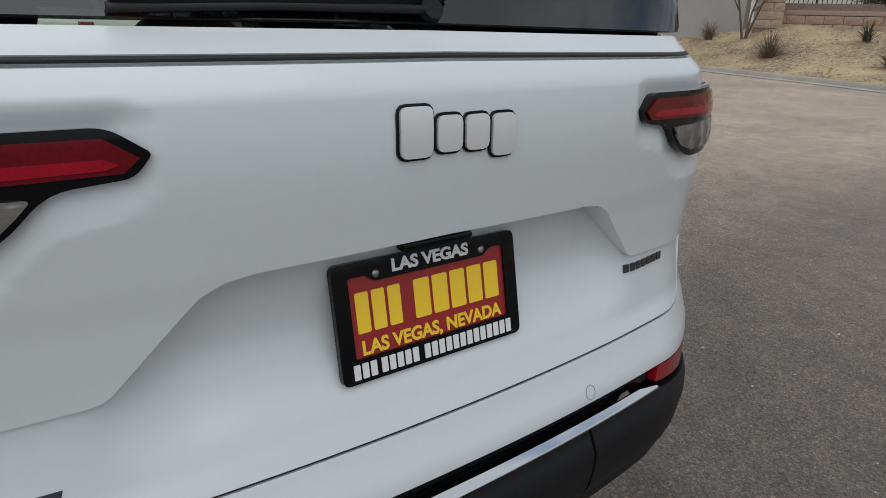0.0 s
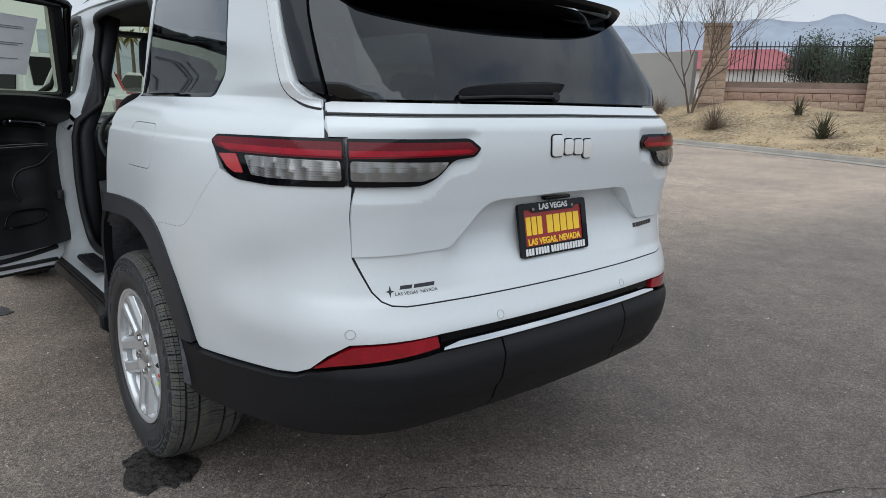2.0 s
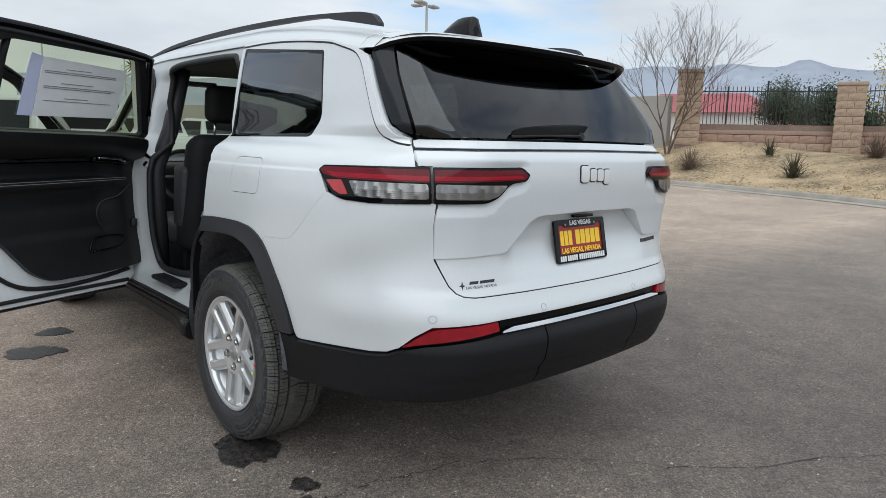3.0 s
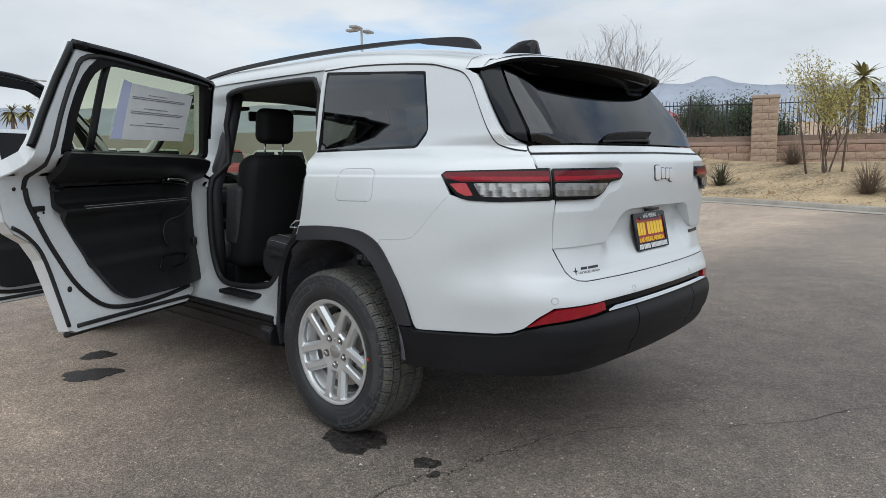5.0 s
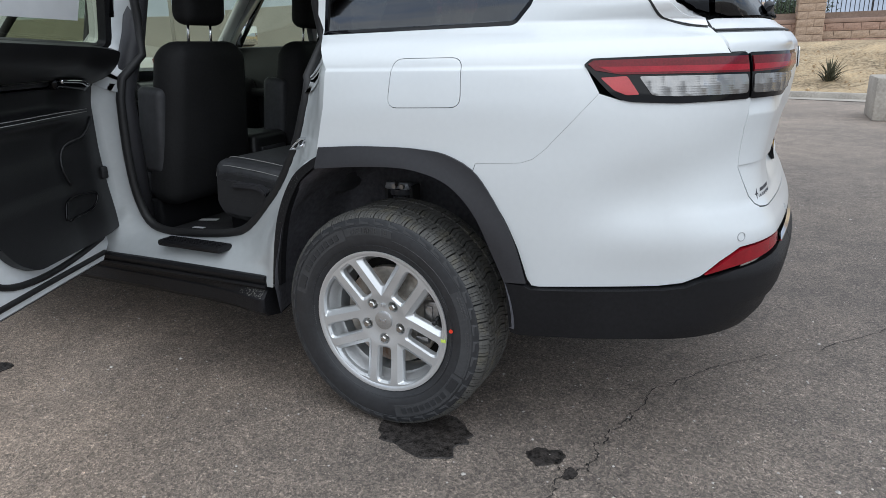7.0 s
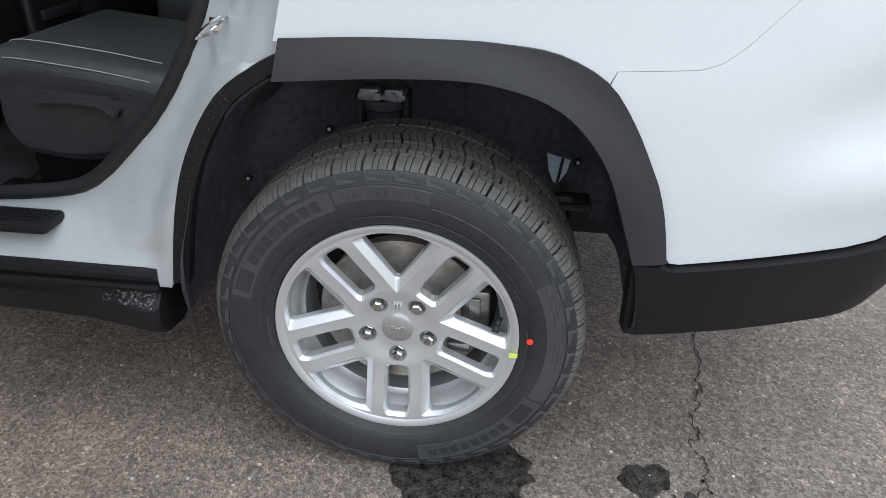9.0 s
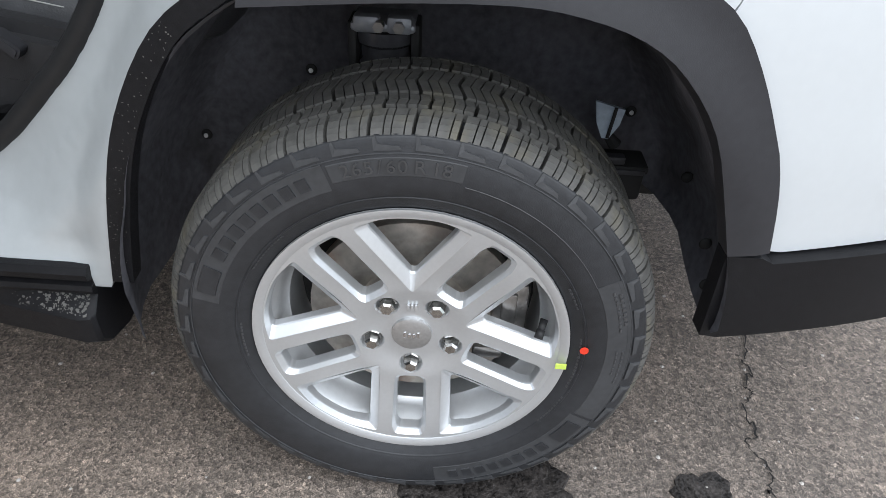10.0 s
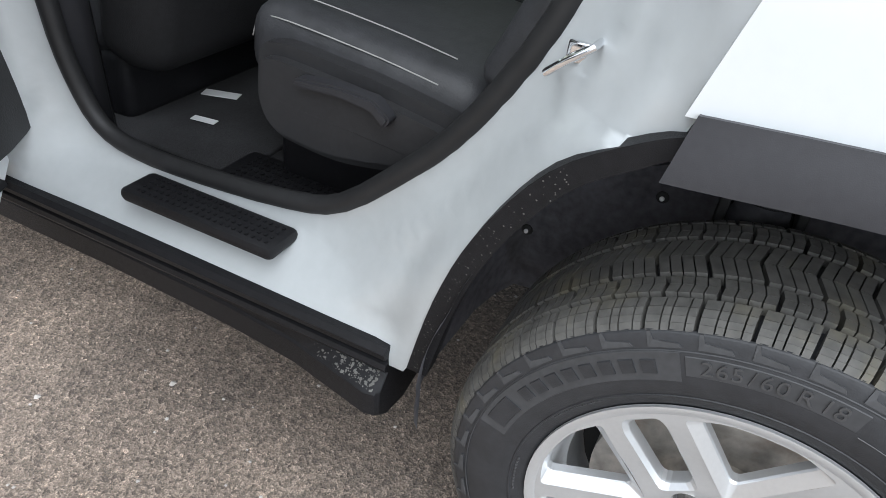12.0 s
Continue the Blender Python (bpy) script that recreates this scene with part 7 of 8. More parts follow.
for k in range(1500):
    if k < 900:
        x, y = rnd.uniform(-3.4, 0.4), rnd.uniform(-2.6, 2.6)
    else:
        x, y = rnd.uniform(-3, 6), rnd.uniform(-4, 3)
    r = rnd.uniform(0.002, 0.0055) * (1.7 if rnd.random() < 0.06 else 1)
    b = len(verts)
    a0 = rnd.uniform(0, 6)
    for j in range(5):
        a = a0 + j * 1.2566 + rnd.uniform(-0.3, 0.3)
        verts.append((x + r * math.cos(a), y + r * math.sin(a), 0.0))
    verts.append((x + rnd.uniform(-0.3, 0.3) * r, y, r * 0.8))
    faces += [[b + j, b + (j + 1) % 5, b + 5] for j in range(5)]
me = bpy.data.meshes.new("loose_stones")
me.from_pydata(verts, [], faces)
tagged(mesh_part("loose_stones", me, "stone", None, smooth=False), "pale loose stones scattered on the asphalt", "stones", kind="stuff")

# ---- block wall, pillars, iron fence ----
def wall_frame(a, b):
    d = Vector((b[0] - a[0], b[1] - a[1], 0))
    m = Matrix.Rotation(math.atan2(d.y, d.x), 4, "Z")
    m.translation = Vector((a[0], a[1], 0))
    return m, d.length


def block_mesh(w, d, h, seed):
    """One rough split-faced block."""
    rnd = random.Random(seed)
    bm = bmesh.new()
    n, k = 4, 3
    grid_f = [[bm.verts.new((w * i / n, -(0.0 if i in (0, n) or j in (0, k) else rnd.uniform(0.006, 0.03)), h * j / k)) for j in range(k + 1)] for i in range(n + 1)]
    for i in range(n):
        for j in range(k):
            bm.faces.new((grid_f[i][j], grid_f[i + 1][j], grid_f[i + 1][j + 1], grid_f[i][j + 1]))
    edge = [grid_f[i][0] for i in range(n + 1)] + [grid_f[n][j] for j in range(1, k + 1)] + [grid_f[i][k] for i in range(n - 1, -1, -1)] + [grid_f[0][j] for j in range(k - 1, 0, -1)]
    back = [bm.verts.new((v.co.x, d, v.co.z)) for v in edge]
    for i in range(len(edge)):
        j = (i + 1) % len(edge)
        bm.faces.new((edge[j], edge[i], back[i], back[j]))
    bmesh.ops.recalc_face_normals(bm, faces=bm.faces)
    me = bpy.data.meshes.new("block")
    bm.to_mesh(me)
    bm.free()
    return me


BLOCK_H, BLOCK_W = 0.30, 0.62
block_sets = {}
for mat in ("block_a", "block_b"):
    block_sets[mat] = [block_mesh(BLOCK_W - 0.016, 0.10, BLOCK_H - 0.016, k) for k in range(4)]
    for me in block_sets[mat]:
        me.materials.append(M[mat])
short_set = [block_mesh(0.36, 0.10, BLOCK_H - 0.016, 30 + k) for k in range(3)]
for me in short_set:
    me.materials.append(M["block_a"])


def put_block(me, parent, x, y, z, rz=0.0):
    ob = new("block", me)
    ob.parent = parent
    ob.matrix_basis = pose(x, y, z, 0, 0, rz)


def pillar(x, y, z, turn, h):
    p = thing("wall_pillar", "tan split-block wall pillar with a flat cap", "pillar", group="pillars along the wall")
    p.matrix_basis = pose(x, y, z, 0, 0, turn)
    w = 0.98
    box_part("core", (-w / 2 + 0.03, -w / 2 + 0.03, -0.5), (w / 2 - 0.03, w / 2 - 0.03, h), "mortar", p)
    n = int(h / BLOCK_H)
    for k in range(n):
        z0 = 0.008 + k * BLOCK_H
        for side in range(3):
            rz = (0, 90, -90)[side]
            parts_x = (0.0, BLOCK_W) if (k + side) % 2 == 0 else (0.0, 0.37)
            for i, x0 in enumerate(parts_x):
                me = block_sets["block_a"][(k + i + side) % 4] if ((k + side) % 2 == 0) == (i == 0) else short_set[(k + i) % 3]
                ob = new("block", me)
                ob.parent = p
                ob.matrix_basis = pose(0, 0, 0, 0, 0, rz) @ pose(-w / 2 + x0 + 0.004, -w / 2, z0)
    box_part("cap", (-w / 2 - 0.05, -w / 2 - 0.05, n * BLOCK_H), (w / 2 + 0.05, w / 2 + 0.05, n * BLOCK_H + 0.14), "cap_stone", p, "tan cap stone", bevel=0.02)
    return p


def low_wall(a, b, za, zb, name, hw=1.06):
    m, ln = wall_frame(a, b)
    wl_ = thing(name, "pink-tan split-block garden wall", "wall", kind="structure")
    wl_.matrix_basis = m
    z0 = min(za, zb) - 0.26
    box_part("core", (0, 0.03, z0 - 0.6), (ln, 0.28, z0 + hw + 0.25), "mortar", wl_)
    for k in range(3):
        mat = "block_b" if k != 1 else "block_a"
        nb = int(ln / BLOCK_W)
        for i in range(nb + 1):
            x0 = i * BLOCK_W - (BLOCK_W / 2 if k % 2 else 0)
            if 0 <= x0 <= ln - BLOCK_W:
                put_block(block_sets[mat][(i * 3 + k) % 4], wl_, x0 + 0.008, -0.07, z0 + 0.30 * k)
    box_part("band", (0, -0.075, z0 + 0.905), (ln, 0.30, z0 + 1.07), "band_stone", wl_, "smooth tan top band", bevel=0.012)
    return m, ln, z0 + 1.07


def iron_fence(m, ln, z0, h):
    fence = thing("iron_fence", "black iron picket fence on the block wall", "fence", group="fence panels")
    fence.matrix_basis = m
    for z, r in ((z0 + 0.06, 0.022), (z0 + h - 0.20, 0.022)):
        box_part("rail", (0.45, 0.07, z - r), (ln - 0.45, 0.07 + 2 * r, z + r), "iron", fence)
    bm = bmesh.new()
    tube(bm, [(0, 0.092, z0 + 0.03), (0, 0.092, z0 + h - 0.05)], 0.015, 6, cap=True)
    tube(bm, [(0, 0.092, z0 + h - 0.05), (0, 0.092, z0 + h + 0.02)], [0.016, 0.002], 6, cap=True)
    me = bpy.data.meshes.new("picket")
    bm.to_mesh(me)
    bm.free()
    me.materials.append(M["iron"])
    n = int((ln - 0.9) / 0.155)
    for k in range(n + 1):
        ob = new("picket", me)
        ob.parent = fence
        ob.matrix_basis = pose(0.45 + (ln - 0.9) * k / n, 0, 0)
    box_part("post", (ln / 2 - 0.035, 0.06, z0), (ln / 2 + 0.035, 0.13, z0 + h + 0.22), "iron", fence, "square fence post")
    box_part("post", (ln / 4 - 0.03, 0.06, z0), (ln / 4 + 0.03, 0.12, z0 + h), "iron", fence)
    box_part("post", (3 * ln / 4 - 0.03, 0.06, z0), (3 * ln / 4 + 0.03, 0.12, z0 + h), "iron", fence)


PILLARS = [(25.2, 12.0, 1.50), (27.99, 6.64, 1.25), (29.69, -1.9, 1.25), (29.6, -10.5, 1.24)]
for k, (x, y, z) in enumerate(PILLARS):
    x1, y1 = (PILLARS[min(k + 1, len(PILLARS) - 1)][:2])
    x0, y0 = (PILLARS[max(k - 1, 0)][:2])
    turn = math.degrees(math.atan2(y1 - y0, x1 - x0))
    pillar(x, y, z - 0.1, turn, 3.02 if k == 0 else 2.80)
for k in range(len(PILLARS) - 1):
    a, b = PILLARS[k], PILLARS[k + 1]
    m, ln, top = low_wall(a[:2], b[:2], a[2], b[2], "wall_%d" % (k + 1))
    iron_fence(m, ln, top, 1.80)
# plain stucco wall past the end pillar
bm = bmesh.new()
m, ln = wall_frame((25.5, 12.8), (26.4, 26.0))
box(bm, (0.2, -0.1, 0.4), (ln, 0.2, 3.55), 0.02, 1, m)
tagged(part("wall_stucco", bm, "stucco", auto=40), "plain grey stucco boundary wall", "wall", kind="structure")
m, ln = wall_frame((26.4, 26.0), (14, 48.0))
bm = bmesh.new()
box(bm, (0.0, -0.1, 0.0), (ln, 0.2, 3.3), 0.02, 1, m)
tagged(part("wall_stucco_far", bm, "stucco", auto=40), "plain grey stucco boundary wall", "wall", kind="structure")


# ---- planting ----
def branch(bm, p, d, ln, r, depth, rnd, tips, droop=0.0, kinds=3, spread=0.6):
    pts, rad = [p], [r]
    q = Vector(p)
    dd = Vector(d).normalized()
    for k in range(4):
        dd = (dd + Vector((rnd.uniform(-1, 1), rnd.uniform(-1, 1), rnd.uniform(-0.6, 0.9) - droop)) * 0.16).normalized()
        q = q + dd * ln / 4
        pts.append(tuple(q))
        rad.append(max(r * (1 - 0.14 * (k + 1)), 0.003))
    tube(bm, pts, rad, 6 if r > 0.02 else 4, cap=False)
    if depth == 0:
        tips.append((Vector(pts[2]), dd))
        tips.append((q, dd))
        return
    for k in range(kinds):
        at = Vector(pts[2 + (k % 3)])
        ax = Vector((rnd.uniform(-1, 1), rnd.uniform(-1, 1), rnd.uniform(-0.2, 0.5)))
        nd = (dd + ax * spread).normalized()
        branch(bm, tuple(at), nd, ln * rnd.uniform(0.6, 0.85), r * 0.58, depth - 1, rnd, tips, droop, kinds, spread)


def leaves(name, tips, per, size, spread, mat, parent, seed, droop=0.0):
    rnd = random.Random(seed)
    verts, faces = [], []
    for p, d in tips:
        for _ in range(per):
            c = p + Vector((rnd.gauss(0, spread), rnd.gauss(0, spread), rnd.gauss(0, spread) - droop * rnd.random()))
            u = Vector((rnd.uniform(-1, 1), rnd.uniform(-1, 1), rnd.uniform(-1, 1))).normalized()
            v = u.orthogonal().normalized()
            s = size * rnd.uniform(0.6, 1.4)
            b = len(verts)
            verts.extend([tuple(c - u * s), tuple(c + v * s * 0.4), tuple(c + u * s), tuple(c - v * s * 0.4)])
            faces.append([b, b + 1, b + 2, b + 3])
    me = bpy.data.meshes.new(name)
    me.from_pydata(verts, [], faces)
    ob = mesh_part(name, me, mat, parent, smooth=False)
    ob["kind"] = "stuff"
    return ob


def tree(name, label, at, height, trunks, seed, depth, leaf, per=0, size=0.05, spread_leaf=0.25, lean=0.25, r0=0.09, kinds=3, mat="bark", droop=0.0, spread=0.6, group=""):
    t = thing(name, label, "tree", group=group)
    t.matrix_basis = pose(*at)
    rnd = random.Random(seed)
    bm = bmesh.new()
    tips = []
    for k in range(trunks):
        a = 2 * math.pi * k / trunks + rnd.uniform(-0.4, 0.4)
        d = Vector((math.cos(a) * lean, math.sin(a) * lean, 1))
        branch(bm, (0.06 * math.cos(a), 0.06 * math.sin(a), -0.2), d, height * 0.46, r0, depth, rnd, tips, 0.0, kinds, spread)
    part("trunk", bm, mat, t, "trunk and limbs", smooth=True)
    if leaf:
        leaves("crown", tips, per, size, spread_leaf, leaf, t, seed + 1, droop)
    return t


def shrub(name, label, at, r, n, seed, mat, width=0.03, category="shrub", upright=0.9):
    """A tuft of blades or twigs from one root."""
    rnd = random.Random(seed)
    verts, faces = [], []
    for k in range(n):
        a, e = rnd.uniform(0, 6.283), rnd.uniform(0.25, upright * 1.5)
        d = Vector((math.cos(a) * math.cos(e), math.sin(a) * math.cos(e), math.sin(e)))
        s = Vector((-math.sin(a), math.cos(a), 0)) * width * rnd.uniform(0.6, 1.2)
        ln = r * rnd.uniform(0.6, 1.1)
        b = len(verts)
        base, mid, tip = Vector((rnd.uniform(-1, 1) * r * 0.12, rnd.uniform(-1, 1) * r * 0.12, -0.05)), d * ln * 0.55, d * ln + Vector((0, 0, -0.12 * ln))
        verts.extend([tuple(base - s), tuple(base + s), tuple(mid + s * 0.8), tuple(mid - s * 0.8), tuple(tip)])
        faces.extend([[b, b + 1, b + 2, b + 3], [b + 3, b + 2, b + 4]])
    me = bpy.data.meshes.new(name)
    me.from_pydata(verts, [], faces)
    ob = mesh_part(name, me, mat, None, smooth=False)
    ob.matrix_basis = pose(*at)
    return tagged(ob, label, category)


def polar(az, d, z=0.0, eye=(-2.4, -2.45)):
    return (eye[0] + d * math.cos(radians(az)), eye[1] + d * math.sin(radians(az)), z)


tree("bare_tree", "leafless grey-brown tree beside the block wall", (24.0, 12.15, 1.15), 4.4, 3, 7, 5, "leaf_dry", 1, 0.025, 0.12, lean=0.27, r0=0.05, kinds=3, spread=0.64)
yt = tree("young_tree", "young tree with sparse yellow-green leaves and stakes", polar(12.4, 25.2, 0.83), 3.3, 4, 19, 4, "leaf_yellow", 8, 0.05, 0.13, lean=0.20, r0=0.036, kinds=3, spread=0.58, droop=0.45)
for dx, tilt in ((-0.45, 3), (0.55, -9)):
    bm = bmesh.new()
    tube(bm, [(0, dx, -0.3), (0, dx + math.tan(radians(-tilt)) * 2.5, 2.2)], 0.035, 8)
    part("stake", bm, "bark", yt, "wooden tree stake", smooth=True)
shrub("agave_plant", "dark spiky plant in the gravel", polar(19.7, 25.1, 0.42), 1.02, 90, 3, "agave", 0.022, "plant", 0.95)
shrub("agave_plant", "small dark spiky plant near the wall", polar(21.5, 28.5, 1.12), 0.80, 70, 5, "agave", 0.02, "plant", 0.95)
shrub("agave_plant", "dark spiky plant in the gravel", polar(0.84, 18.8, 0.29), 0.72, 80, 6, "agave", 0.018, "plant", 0.95)
shrub("dry_shrub", "dry grey twiggy shrub on the gravel bank", polar(27.1, 27.4, 0.42), 1.35, 420, 8, "twig", 0.006)
shrub("dry_shrub", "dry grey twiggy shrub on the gravel bank", polar(9.7, 21.2, 0.33), 1.25, 420, 9, "twig", 0.006)
shrub("dry_shrub", "dry grey twiggy shrub before the wall", polar(14.6, 28.0, 1.05), 1.4, 420, 10, "twig", 0.006)
shrub("dry_shrub", "dry grey twiggy shrub before the wall", polar(31.2, 28.0, 1.0), 0.9, 240, 12, "twig", 0.006)
shrub("agave_plant", "small dark spiky plant on the gravel bank", polar(4.05, 23.0, 0.85), 0.72, 80, 14, "agave", 0.02, "plant", 0.95)
bm = bmesh.new()
rb = random.Random(4)
for k in range(700):
    t = rb.uniform(0.12, 0.75)
    i = t * (len(kerb_line) - 1)
    a, b = kerb_line[int(i)], kerb_line[min(int(i) + 1, len(kerb_line) - 1)]
    fr = i - int(i)
    d = rb.uniform(0.3, 5.0)
    nx, ny = b[1] - a[1], -(b[0] - a[0])
    q = math.hypot(nx, ny)
    x, y = a[0] + (b[0] - a[0]) * fr + nx / q * (0.15 + d), a[1] + (b[1] - a[1]) * fr + ny / q * (0.15 + d)
    h = bank_z(d, y)
    s = rb.uniform(0.02, 0.05) * (2.2 if rb.random() < 0.04 else 1)
    bmesh.ops.create_icosphere(bm, subdivisions=1, radius=s, matrix=pose(x, y, h, rb.uniform(0, 90), rb.uniform(0, 90), 0) @ Matrix.Diagonal((1.2, 0.9, 0.7, 1)))
tagged(part("gravel_stones", bm, "gravel_stone"), "loose tan stones lying on the gravel bank", "stones", kind="stuff")
tagged(box_part("concrete_block", (9.75, -3.45, 0.0), (10.95, -2.45, 0.66), "concrete", bevel=0.03), "pale concrete barrier block standing on the asphalt", "concrete block")

vb = thing("valve_box", "weathered pale valve box lid with a dark pipe stub", "valve box", polar(7.33, 21.4, 0.47))
bm = bmesh.new()
box(bm, (-0.35, -0.42, -0.12), (0.35, 0.42, 0.10), 0.04, 2)
part("lid", bm, "concrete", vb, auto=40)
bm = bmesh.new()
tube(bm, [(0.0, -0.36, 0.02), (0.05, -0.62, 0.22)], 0.09, 10)
part("pipe_stub", bm, "rubber", vb, "dark pipe stub", smooth=True)

# ---- distance ----
def ridge(name, d, az0, az1, base, amp, seed, mat):
    bm = bmesh.new()
    rows_r = []
    n = 160
    for k in range(n + 1):
        az = az0 + (az1 - az0) * k / n
        h = d * math.tan(radians(float(np.interp(az, *base)))) + amp * (noise.noise((az * 0.11, seed, 0)) + 0.5 * noise.noise((az * 0.37, seed, 3)) + 0.28 * noise.noise((az * 1.1, seed, 7)) + 0.12 * noise.noise((az * 3.1, seed, 9)))
        c, s = math.cos(radians(az)), math.sin(radians(az))
        rows_r.append([bm.verts.new((d * f * c, d * f * s, z)) for f, z in ((0.80, -5), (0.88, h * 0.35), (0.95, h * 0.75), (1.0, h), (1.1, -5))])
    for a, b in zip(rows_r, rows_r[1:]):
        for j in range(4):
            bm.faces.new((a[j], b[j], b[j + 1], a[j + 1]))
    bmesh.ops.recalc_face_normals(bm, faces=bm.faces)
    return tagged(part(name, bm, mat, smooth=True), "hazy blue-grey mountain range on the horizon", "mountains", kind="structure")


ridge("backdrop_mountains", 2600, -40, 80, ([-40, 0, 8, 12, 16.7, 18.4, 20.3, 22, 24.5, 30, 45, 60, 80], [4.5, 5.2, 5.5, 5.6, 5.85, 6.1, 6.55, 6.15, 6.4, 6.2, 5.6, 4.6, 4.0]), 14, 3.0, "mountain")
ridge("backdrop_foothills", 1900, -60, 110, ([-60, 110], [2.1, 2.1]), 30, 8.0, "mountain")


def house(x, y, w, d, h, turn, roof):
    hs = thing("far_house", "far pale house with a low %s roof" % roof[0], "house", group="houses past the wall")
    hs.matrix_basis = pose(x, y, 0, 0, 0, turn)
    box_part("wall", (-w / 2, -d / 2, 0), (w / 2, d / 2, h), "far_white", hs)
    bm = bmesh.new()
    e = 0.6
    b = [bm.verts.new(p) for p in ((-w / 2 - e, -d / 2 - e, h), (w / 2 + e, -d / 2 - e, h), (w / 2 + e, d / 2 + e, h), (-w / 2 - e, d / 2 + e, h))]
    t = [bm.verts.new(p) for p in ((-w / 2 + d * 0.35, 0, h + 2.0), (w / 2 - d * 0.35, 0, h + 2.0))]
    for f in ((b[0], b[1], t[1], t[0]), (b[1], b[2], t[1]), (b[2], b[3], t[0], t[1]), (b[3], b[0], t[0]), b[::-1]):
        bm.faces.new(f)
    part("roof", bm, roof[1], hs)
    for k in range(4):
        x0 = -w / 2 + w * (k + 0.3) / 4
        box_part("window", (x0, -d / 2 - 0.04, 1.0), (x0 + w * 0.1, -d / 2 + 0.02, 2.3), "gloss_black", hs)


house(*polar(27.0, 70)[:2], 14, 9, 4.4, 110, ("red", "roof_red"))
house(*polar(22.5, 82)[:2], 13, 9, 4.2, 105, ("red", "roof_red"))
house(*polar(15.5, 78)[:2], 15, 9, 3.2, 100, ("tan", "block_a"))
house(*polar(5.5, 85)[:2], 15, 9, 3.4, 95, ("tan", "block_a"))
for k, (az, d, h, per) in enumerate(((20.4, 52, 5.2, 70), (18.0, 47, 4.0, 60), (16.4, 46, 2.8, 60), (7.0, 50, 2.8, 60), (1.5, 48, 2.6, 60))):
    tree("dark_tree", "dense dark green tree past the wall", polar(az, d, 0.5), h, 3, 40 + k, 3, "leaf_dark", per, 0.09, 0.42, lean=0.35, r0=0.14, group="dark trees past the wall")


def palm(x, y, h, seed):
    p = thing("palm_tree", "tall palm with a ragged green crown", "tree", group="far palms")
    p.matrix_basis = pose(x, y, 0)
    bm = bmesh.new()
    tube(bm, [(0, 0, 0), (0.05, 0.05, h * 0.5), (0.0, 0.1, h)], [0.28, 0.22, 0.20], 8)
    part("trunk", bm, "bark", p, smooth=True)
    rnd = random.Random(seed)
    verts, faces = [], []
    for k in range(46):
        a, e = rnd.uniform(0, 6.283), rnd.uniform(-0.9, 1.3)
        ln = rnd.uniform(1.2, 1.9)
        for j in range(7):
            f0, f1 = j / 7, (j + 1) / 7
            def at(f, s):
                r = ln * f
                z = math.sin(e) * r - 0.35 * r * f
                w = 0.14 * math.sin(min(f * 3.2, 3.1)) * s
                return (math.cos(a) * math.cos(e) * r - math.sin(a) * w, 0.1 + math.sin(a) * math.cos(e) * r + math.cos(a) * w, h + z)
            b = len(verts)
            verts.extend([at(f0, -1), at(f0, 1), at(f1, 1), at(f1, -1)])
            faces.append([b, b + 1, b + 2, b + 3])
    me = bpy.data.meshes.new("crown")
    me.from_pydata(verts, [], faces)
    mesh_part("crown", me, "leaf_olive", p, smooth=False)["kind"] = "stuff"


palm(*polar(10.1, 52)[:2], 6.6, 2)
for k, (az, d, h) in enumerate(((72.2, 95, 9.5), (73.4, 100, 8.2), (74.4, 92, 7.5), (76.5, 98, 8.8), (70.8, 105, 8.0), (69.6, 100, 6.6))):
    palm(*polar(az, d)[:2], h, 60 + k)


def light_pole(x, y, h):
    p = thing("lot_light_pole", "tall grey car-park light pole with flat lamp heads", "light pole", group="light poles")
    p.matrix_basis = pose(x, y, 0)
    bm = bmesh.new()
    tube(bm, [(0, 0, 0), (0, 0, h)], [0.09, 0.06], 10)
    part("pole", bm, "pole", p, smooth=True)
    for k, (a, ln) in enumerate(((20, 0.95), (200, 0.95), (110, 0.8))):
        m = pose(0, 0, h, 0, 0, a)
        bm = bmesh.new()
        box(bm, (0.0, -0.03, -0.12), (0.35, 0.03, -0.06), 0, 1, m)
        box(bm, (0.30, -0.20, -0.13), (ln, 0.20, -0.02), 0.03, 2, m)
        part("lamp_head", bm, "pole", p, auto=40)


light_pole(*polar(49.0, 34)[:2], 7.9)
light_pole(*polar(72.7, 80)[:2], 10)
light_pole(*polar(78.0, 70)[:2], 10)


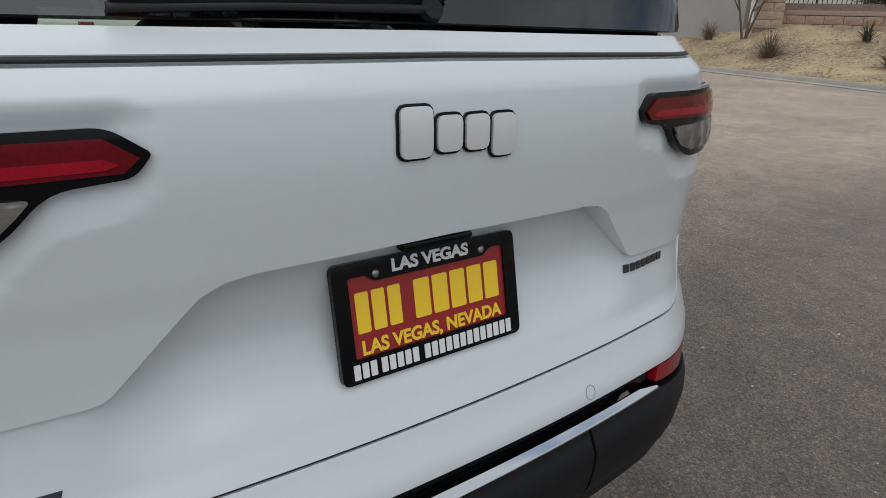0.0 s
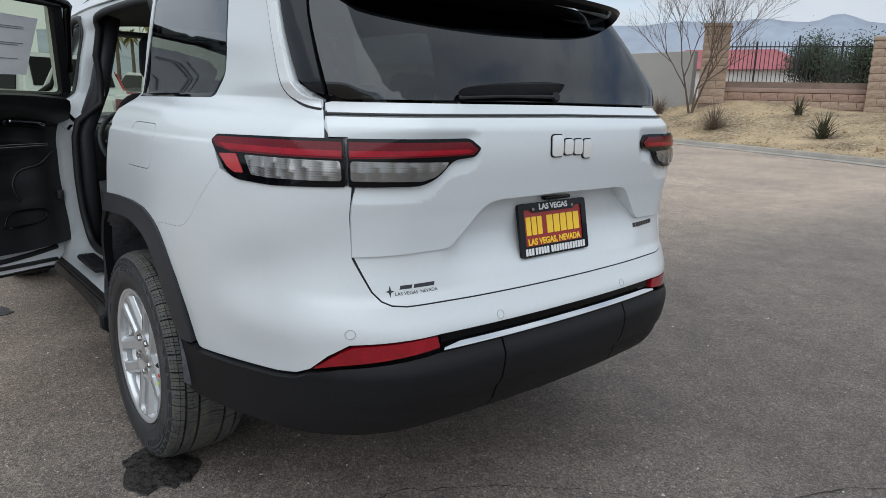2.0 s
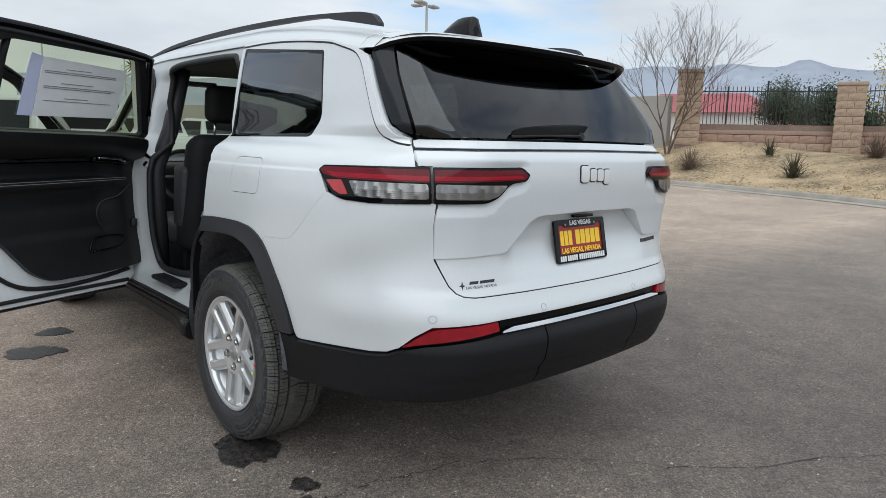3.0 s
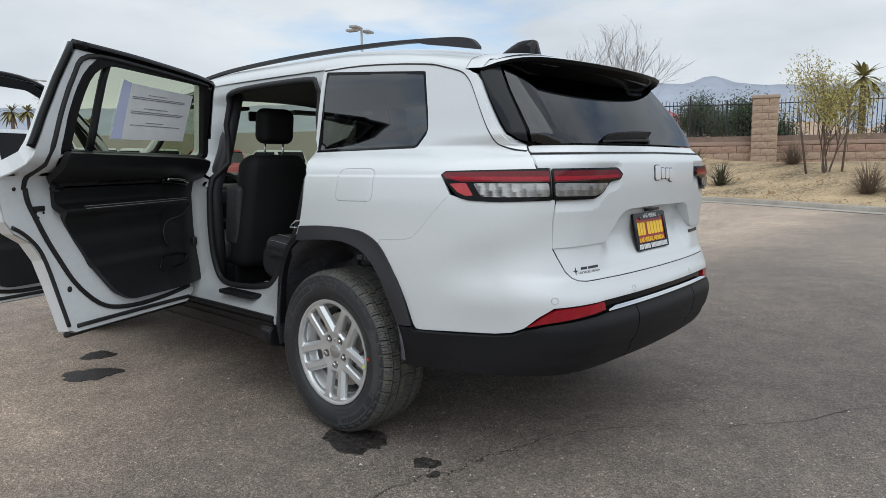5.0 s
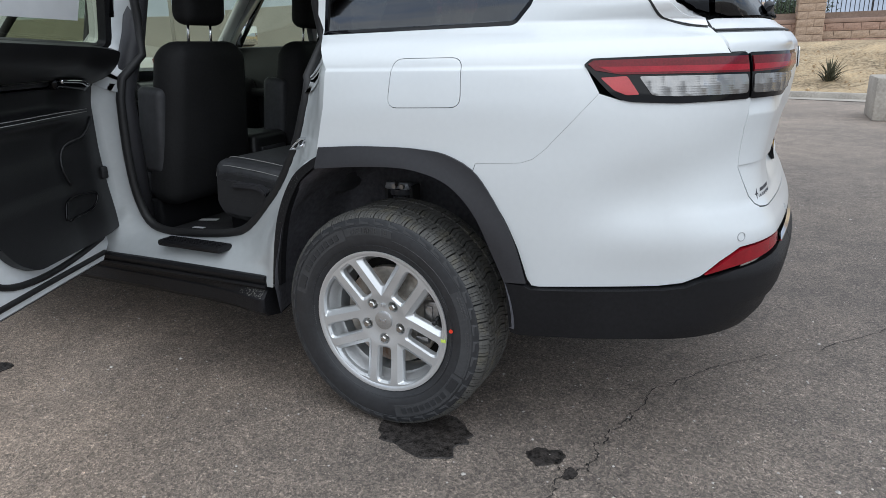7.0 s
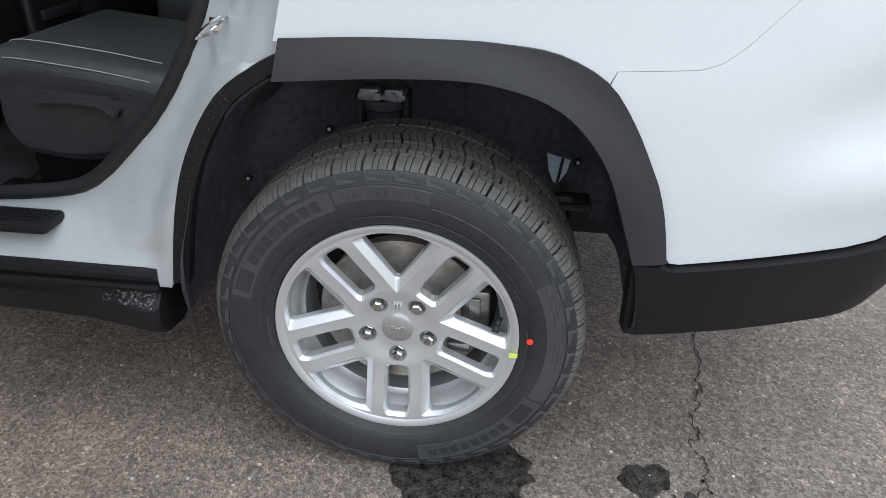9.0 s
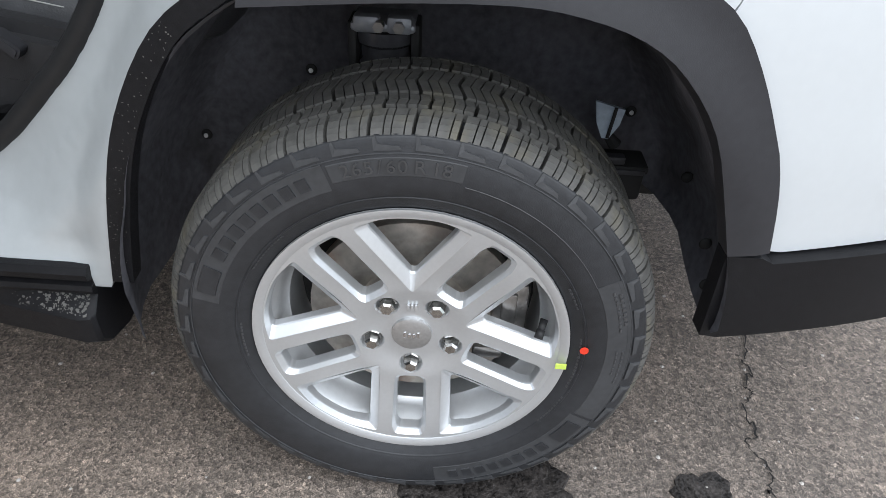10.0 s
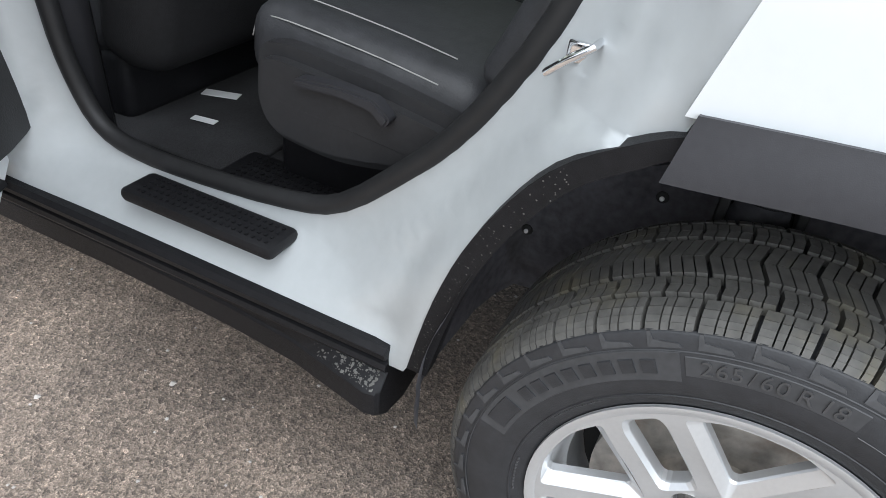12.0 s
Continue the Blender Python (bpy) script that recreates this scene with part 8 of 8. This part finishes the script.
# ---- other parked vehicles ----
def pickup(x, y, turn, mat, label, grp="parked pickups"):
    t = thing("pickup_truck", label, "truck", group=grp)
    t.matrix_basis = pose(x, y, 0, 0, 0, turn)
    bm = bmesh.new()
    prof = [(-2.8, 0.55), (-2.85, 0.95), (-2.78, 1.22), (-0.75, 1.24), (-0.55, 1.86), (0.75, 1.90), (1.35, 1.28), (2.55, 1.18), (2.78, 1.0), (2.8, 0.55)]
    a = [bm.verts.new((-0.96 if z < 1.4 else -0.78, yy, z)) for yy, z in prof]
    b = [bm.verts.new((0.96 if z < 1.4 else 0.78, yy, z)) for yy, z in prof]
    for j in range(len(prof)):
        bm.faces.new((a[j], a[(j + 1) % len(prof)], b[(j + 1) % len(prof)], b[j]))
    bm.faces.new(a[::-1]), bm.faces.new(b)
    bmesh.ops.recalc_face_normals(bm, faces=bm.faces)
    bmesh.ops.bevel(bm, geom=bm.edges[:], offset=0.06, segments=2, affect="EDGES")
    part("body", bm, mat, t, auto=40)
    for s in (-1, 1):
        bm = bmesh.new()
        v = [bm.verts.new((s * xx, yy, z)) for xx, yy, z in ((0.955, -0.60, 1.28), (0.955, 1.20, 1.30), (0.80, 0.68, 1.80), (0.80, -0.46, 1.78))]
        bm.faces.new(v)
        got = bmesh.ops.extrude_face_region(bm, geom=bm.faces[:])
        bmesh.ops.translate(bm, verts=[e for e in got["geom"] if isinstance(e, bmesh.types.BMVert)], vec=(s * 0.02, 0, 0))
        bmesh.ops.recalc_face_normals(bm, faces=bm.faces)
        part("side_window", bm, "gloss_black", t)
        box_part("door_mirror", (s * 1.05 - 0.11, 1.0, 1.28), (s * 1.05 + 0.11, 1.10, 1.50), "gloss_black", t, bevel=0.02)
        box_part("tail_lamp", (s * 0.86 - 0.09, -2.87, 0.85), (s * 0.86 + 0.09, -2.80, 1.18), "red_lens", t, bevel=0.01)
        for yy in (-1.75, 1.80):
            bm = bmesh.new()
            lathe(bm, [(0.0, -0.14), (0.22, -0.14), (0.25, -0.15), (0.40, -0.13), (0.40, 0.13), (0.0, 0.14)], 24, pose(s * 0.84, yy, 0.40, 0, 0, 0 if s < 0 else 180))
            part("wheel", bm, "tyre", t, smooth=True)
    bm = bmesh.new()
    v = [bm.verts.new(p) for p in ((-0.74, -0.70, 1.34), (0.74, -0.70, 1.34), (0.70, -0.58, 1.78), (-0.70, -0.58, 1.78))]
    bm.faces.new(v)
    got = bmesh.ops.extrude_face_region(bm, geom=bm.faces[:])
    bmesh.ops.translate(bm, verts=[e for e in got["geom"] if isinstance(e, bmesh.types.BMVert)], vec=(0, -0.03, 0.01))
    bmesh.ops.recalc_face_normals(bm, faces=bm.faces)
    part("rear_window", bm, "gloss_black", t)
    box_part("rear_bumper", (-0.93, -2.95, 0.52), (0.93, -2.78, 0.70), "chrome_soft", t, bevel=0.03)


pickup(*polar(76.3, 13.8)[:2], 24, "white", "white pickup truck parked across the car park")
pickup(*polar(75.4, 25.0)[:2], 15, "car_red", "red pickup truck parked across the car park")
pickup(*polar(70.5, 26.0)[:2], 10, "white", "white pickup truck parked across the car park")
pickup(*polar(66.0, 27.0)[:2], 10, "white", "white pickup truck parked across the car park")
pickup(*polar(61.0, 29.0)[:2], 8, "car_red", "red pickup truck parked across the car park")
pickup(*polar(56.0, 30.0)[:2], 8, "white", "white pickup truck parked across the car park")
# long low showroom across the lot, mirrored in the side glass
sh = thing("showroom", "long low pale building with a dark overhanging roof", "building")
sh.matrix_basis = pose(-30, 26, 0, 0, 0, 12)
box_part("wall", (-4, -26, 0), (4, 26, 3.0), "stucco", sh)
box_part("roof", (-5.0, -27, 3.0), (5.2, 27, 3.6), "plastic_grey", sh, "dark flat roof edge", bevel=0.03)
for k in range(9):
    box_part("window", (3.97, -23 + k * 5.2, 0.6), (4.04, -19.5 + k * 5.2, 2.6), "gloss_black", sh)
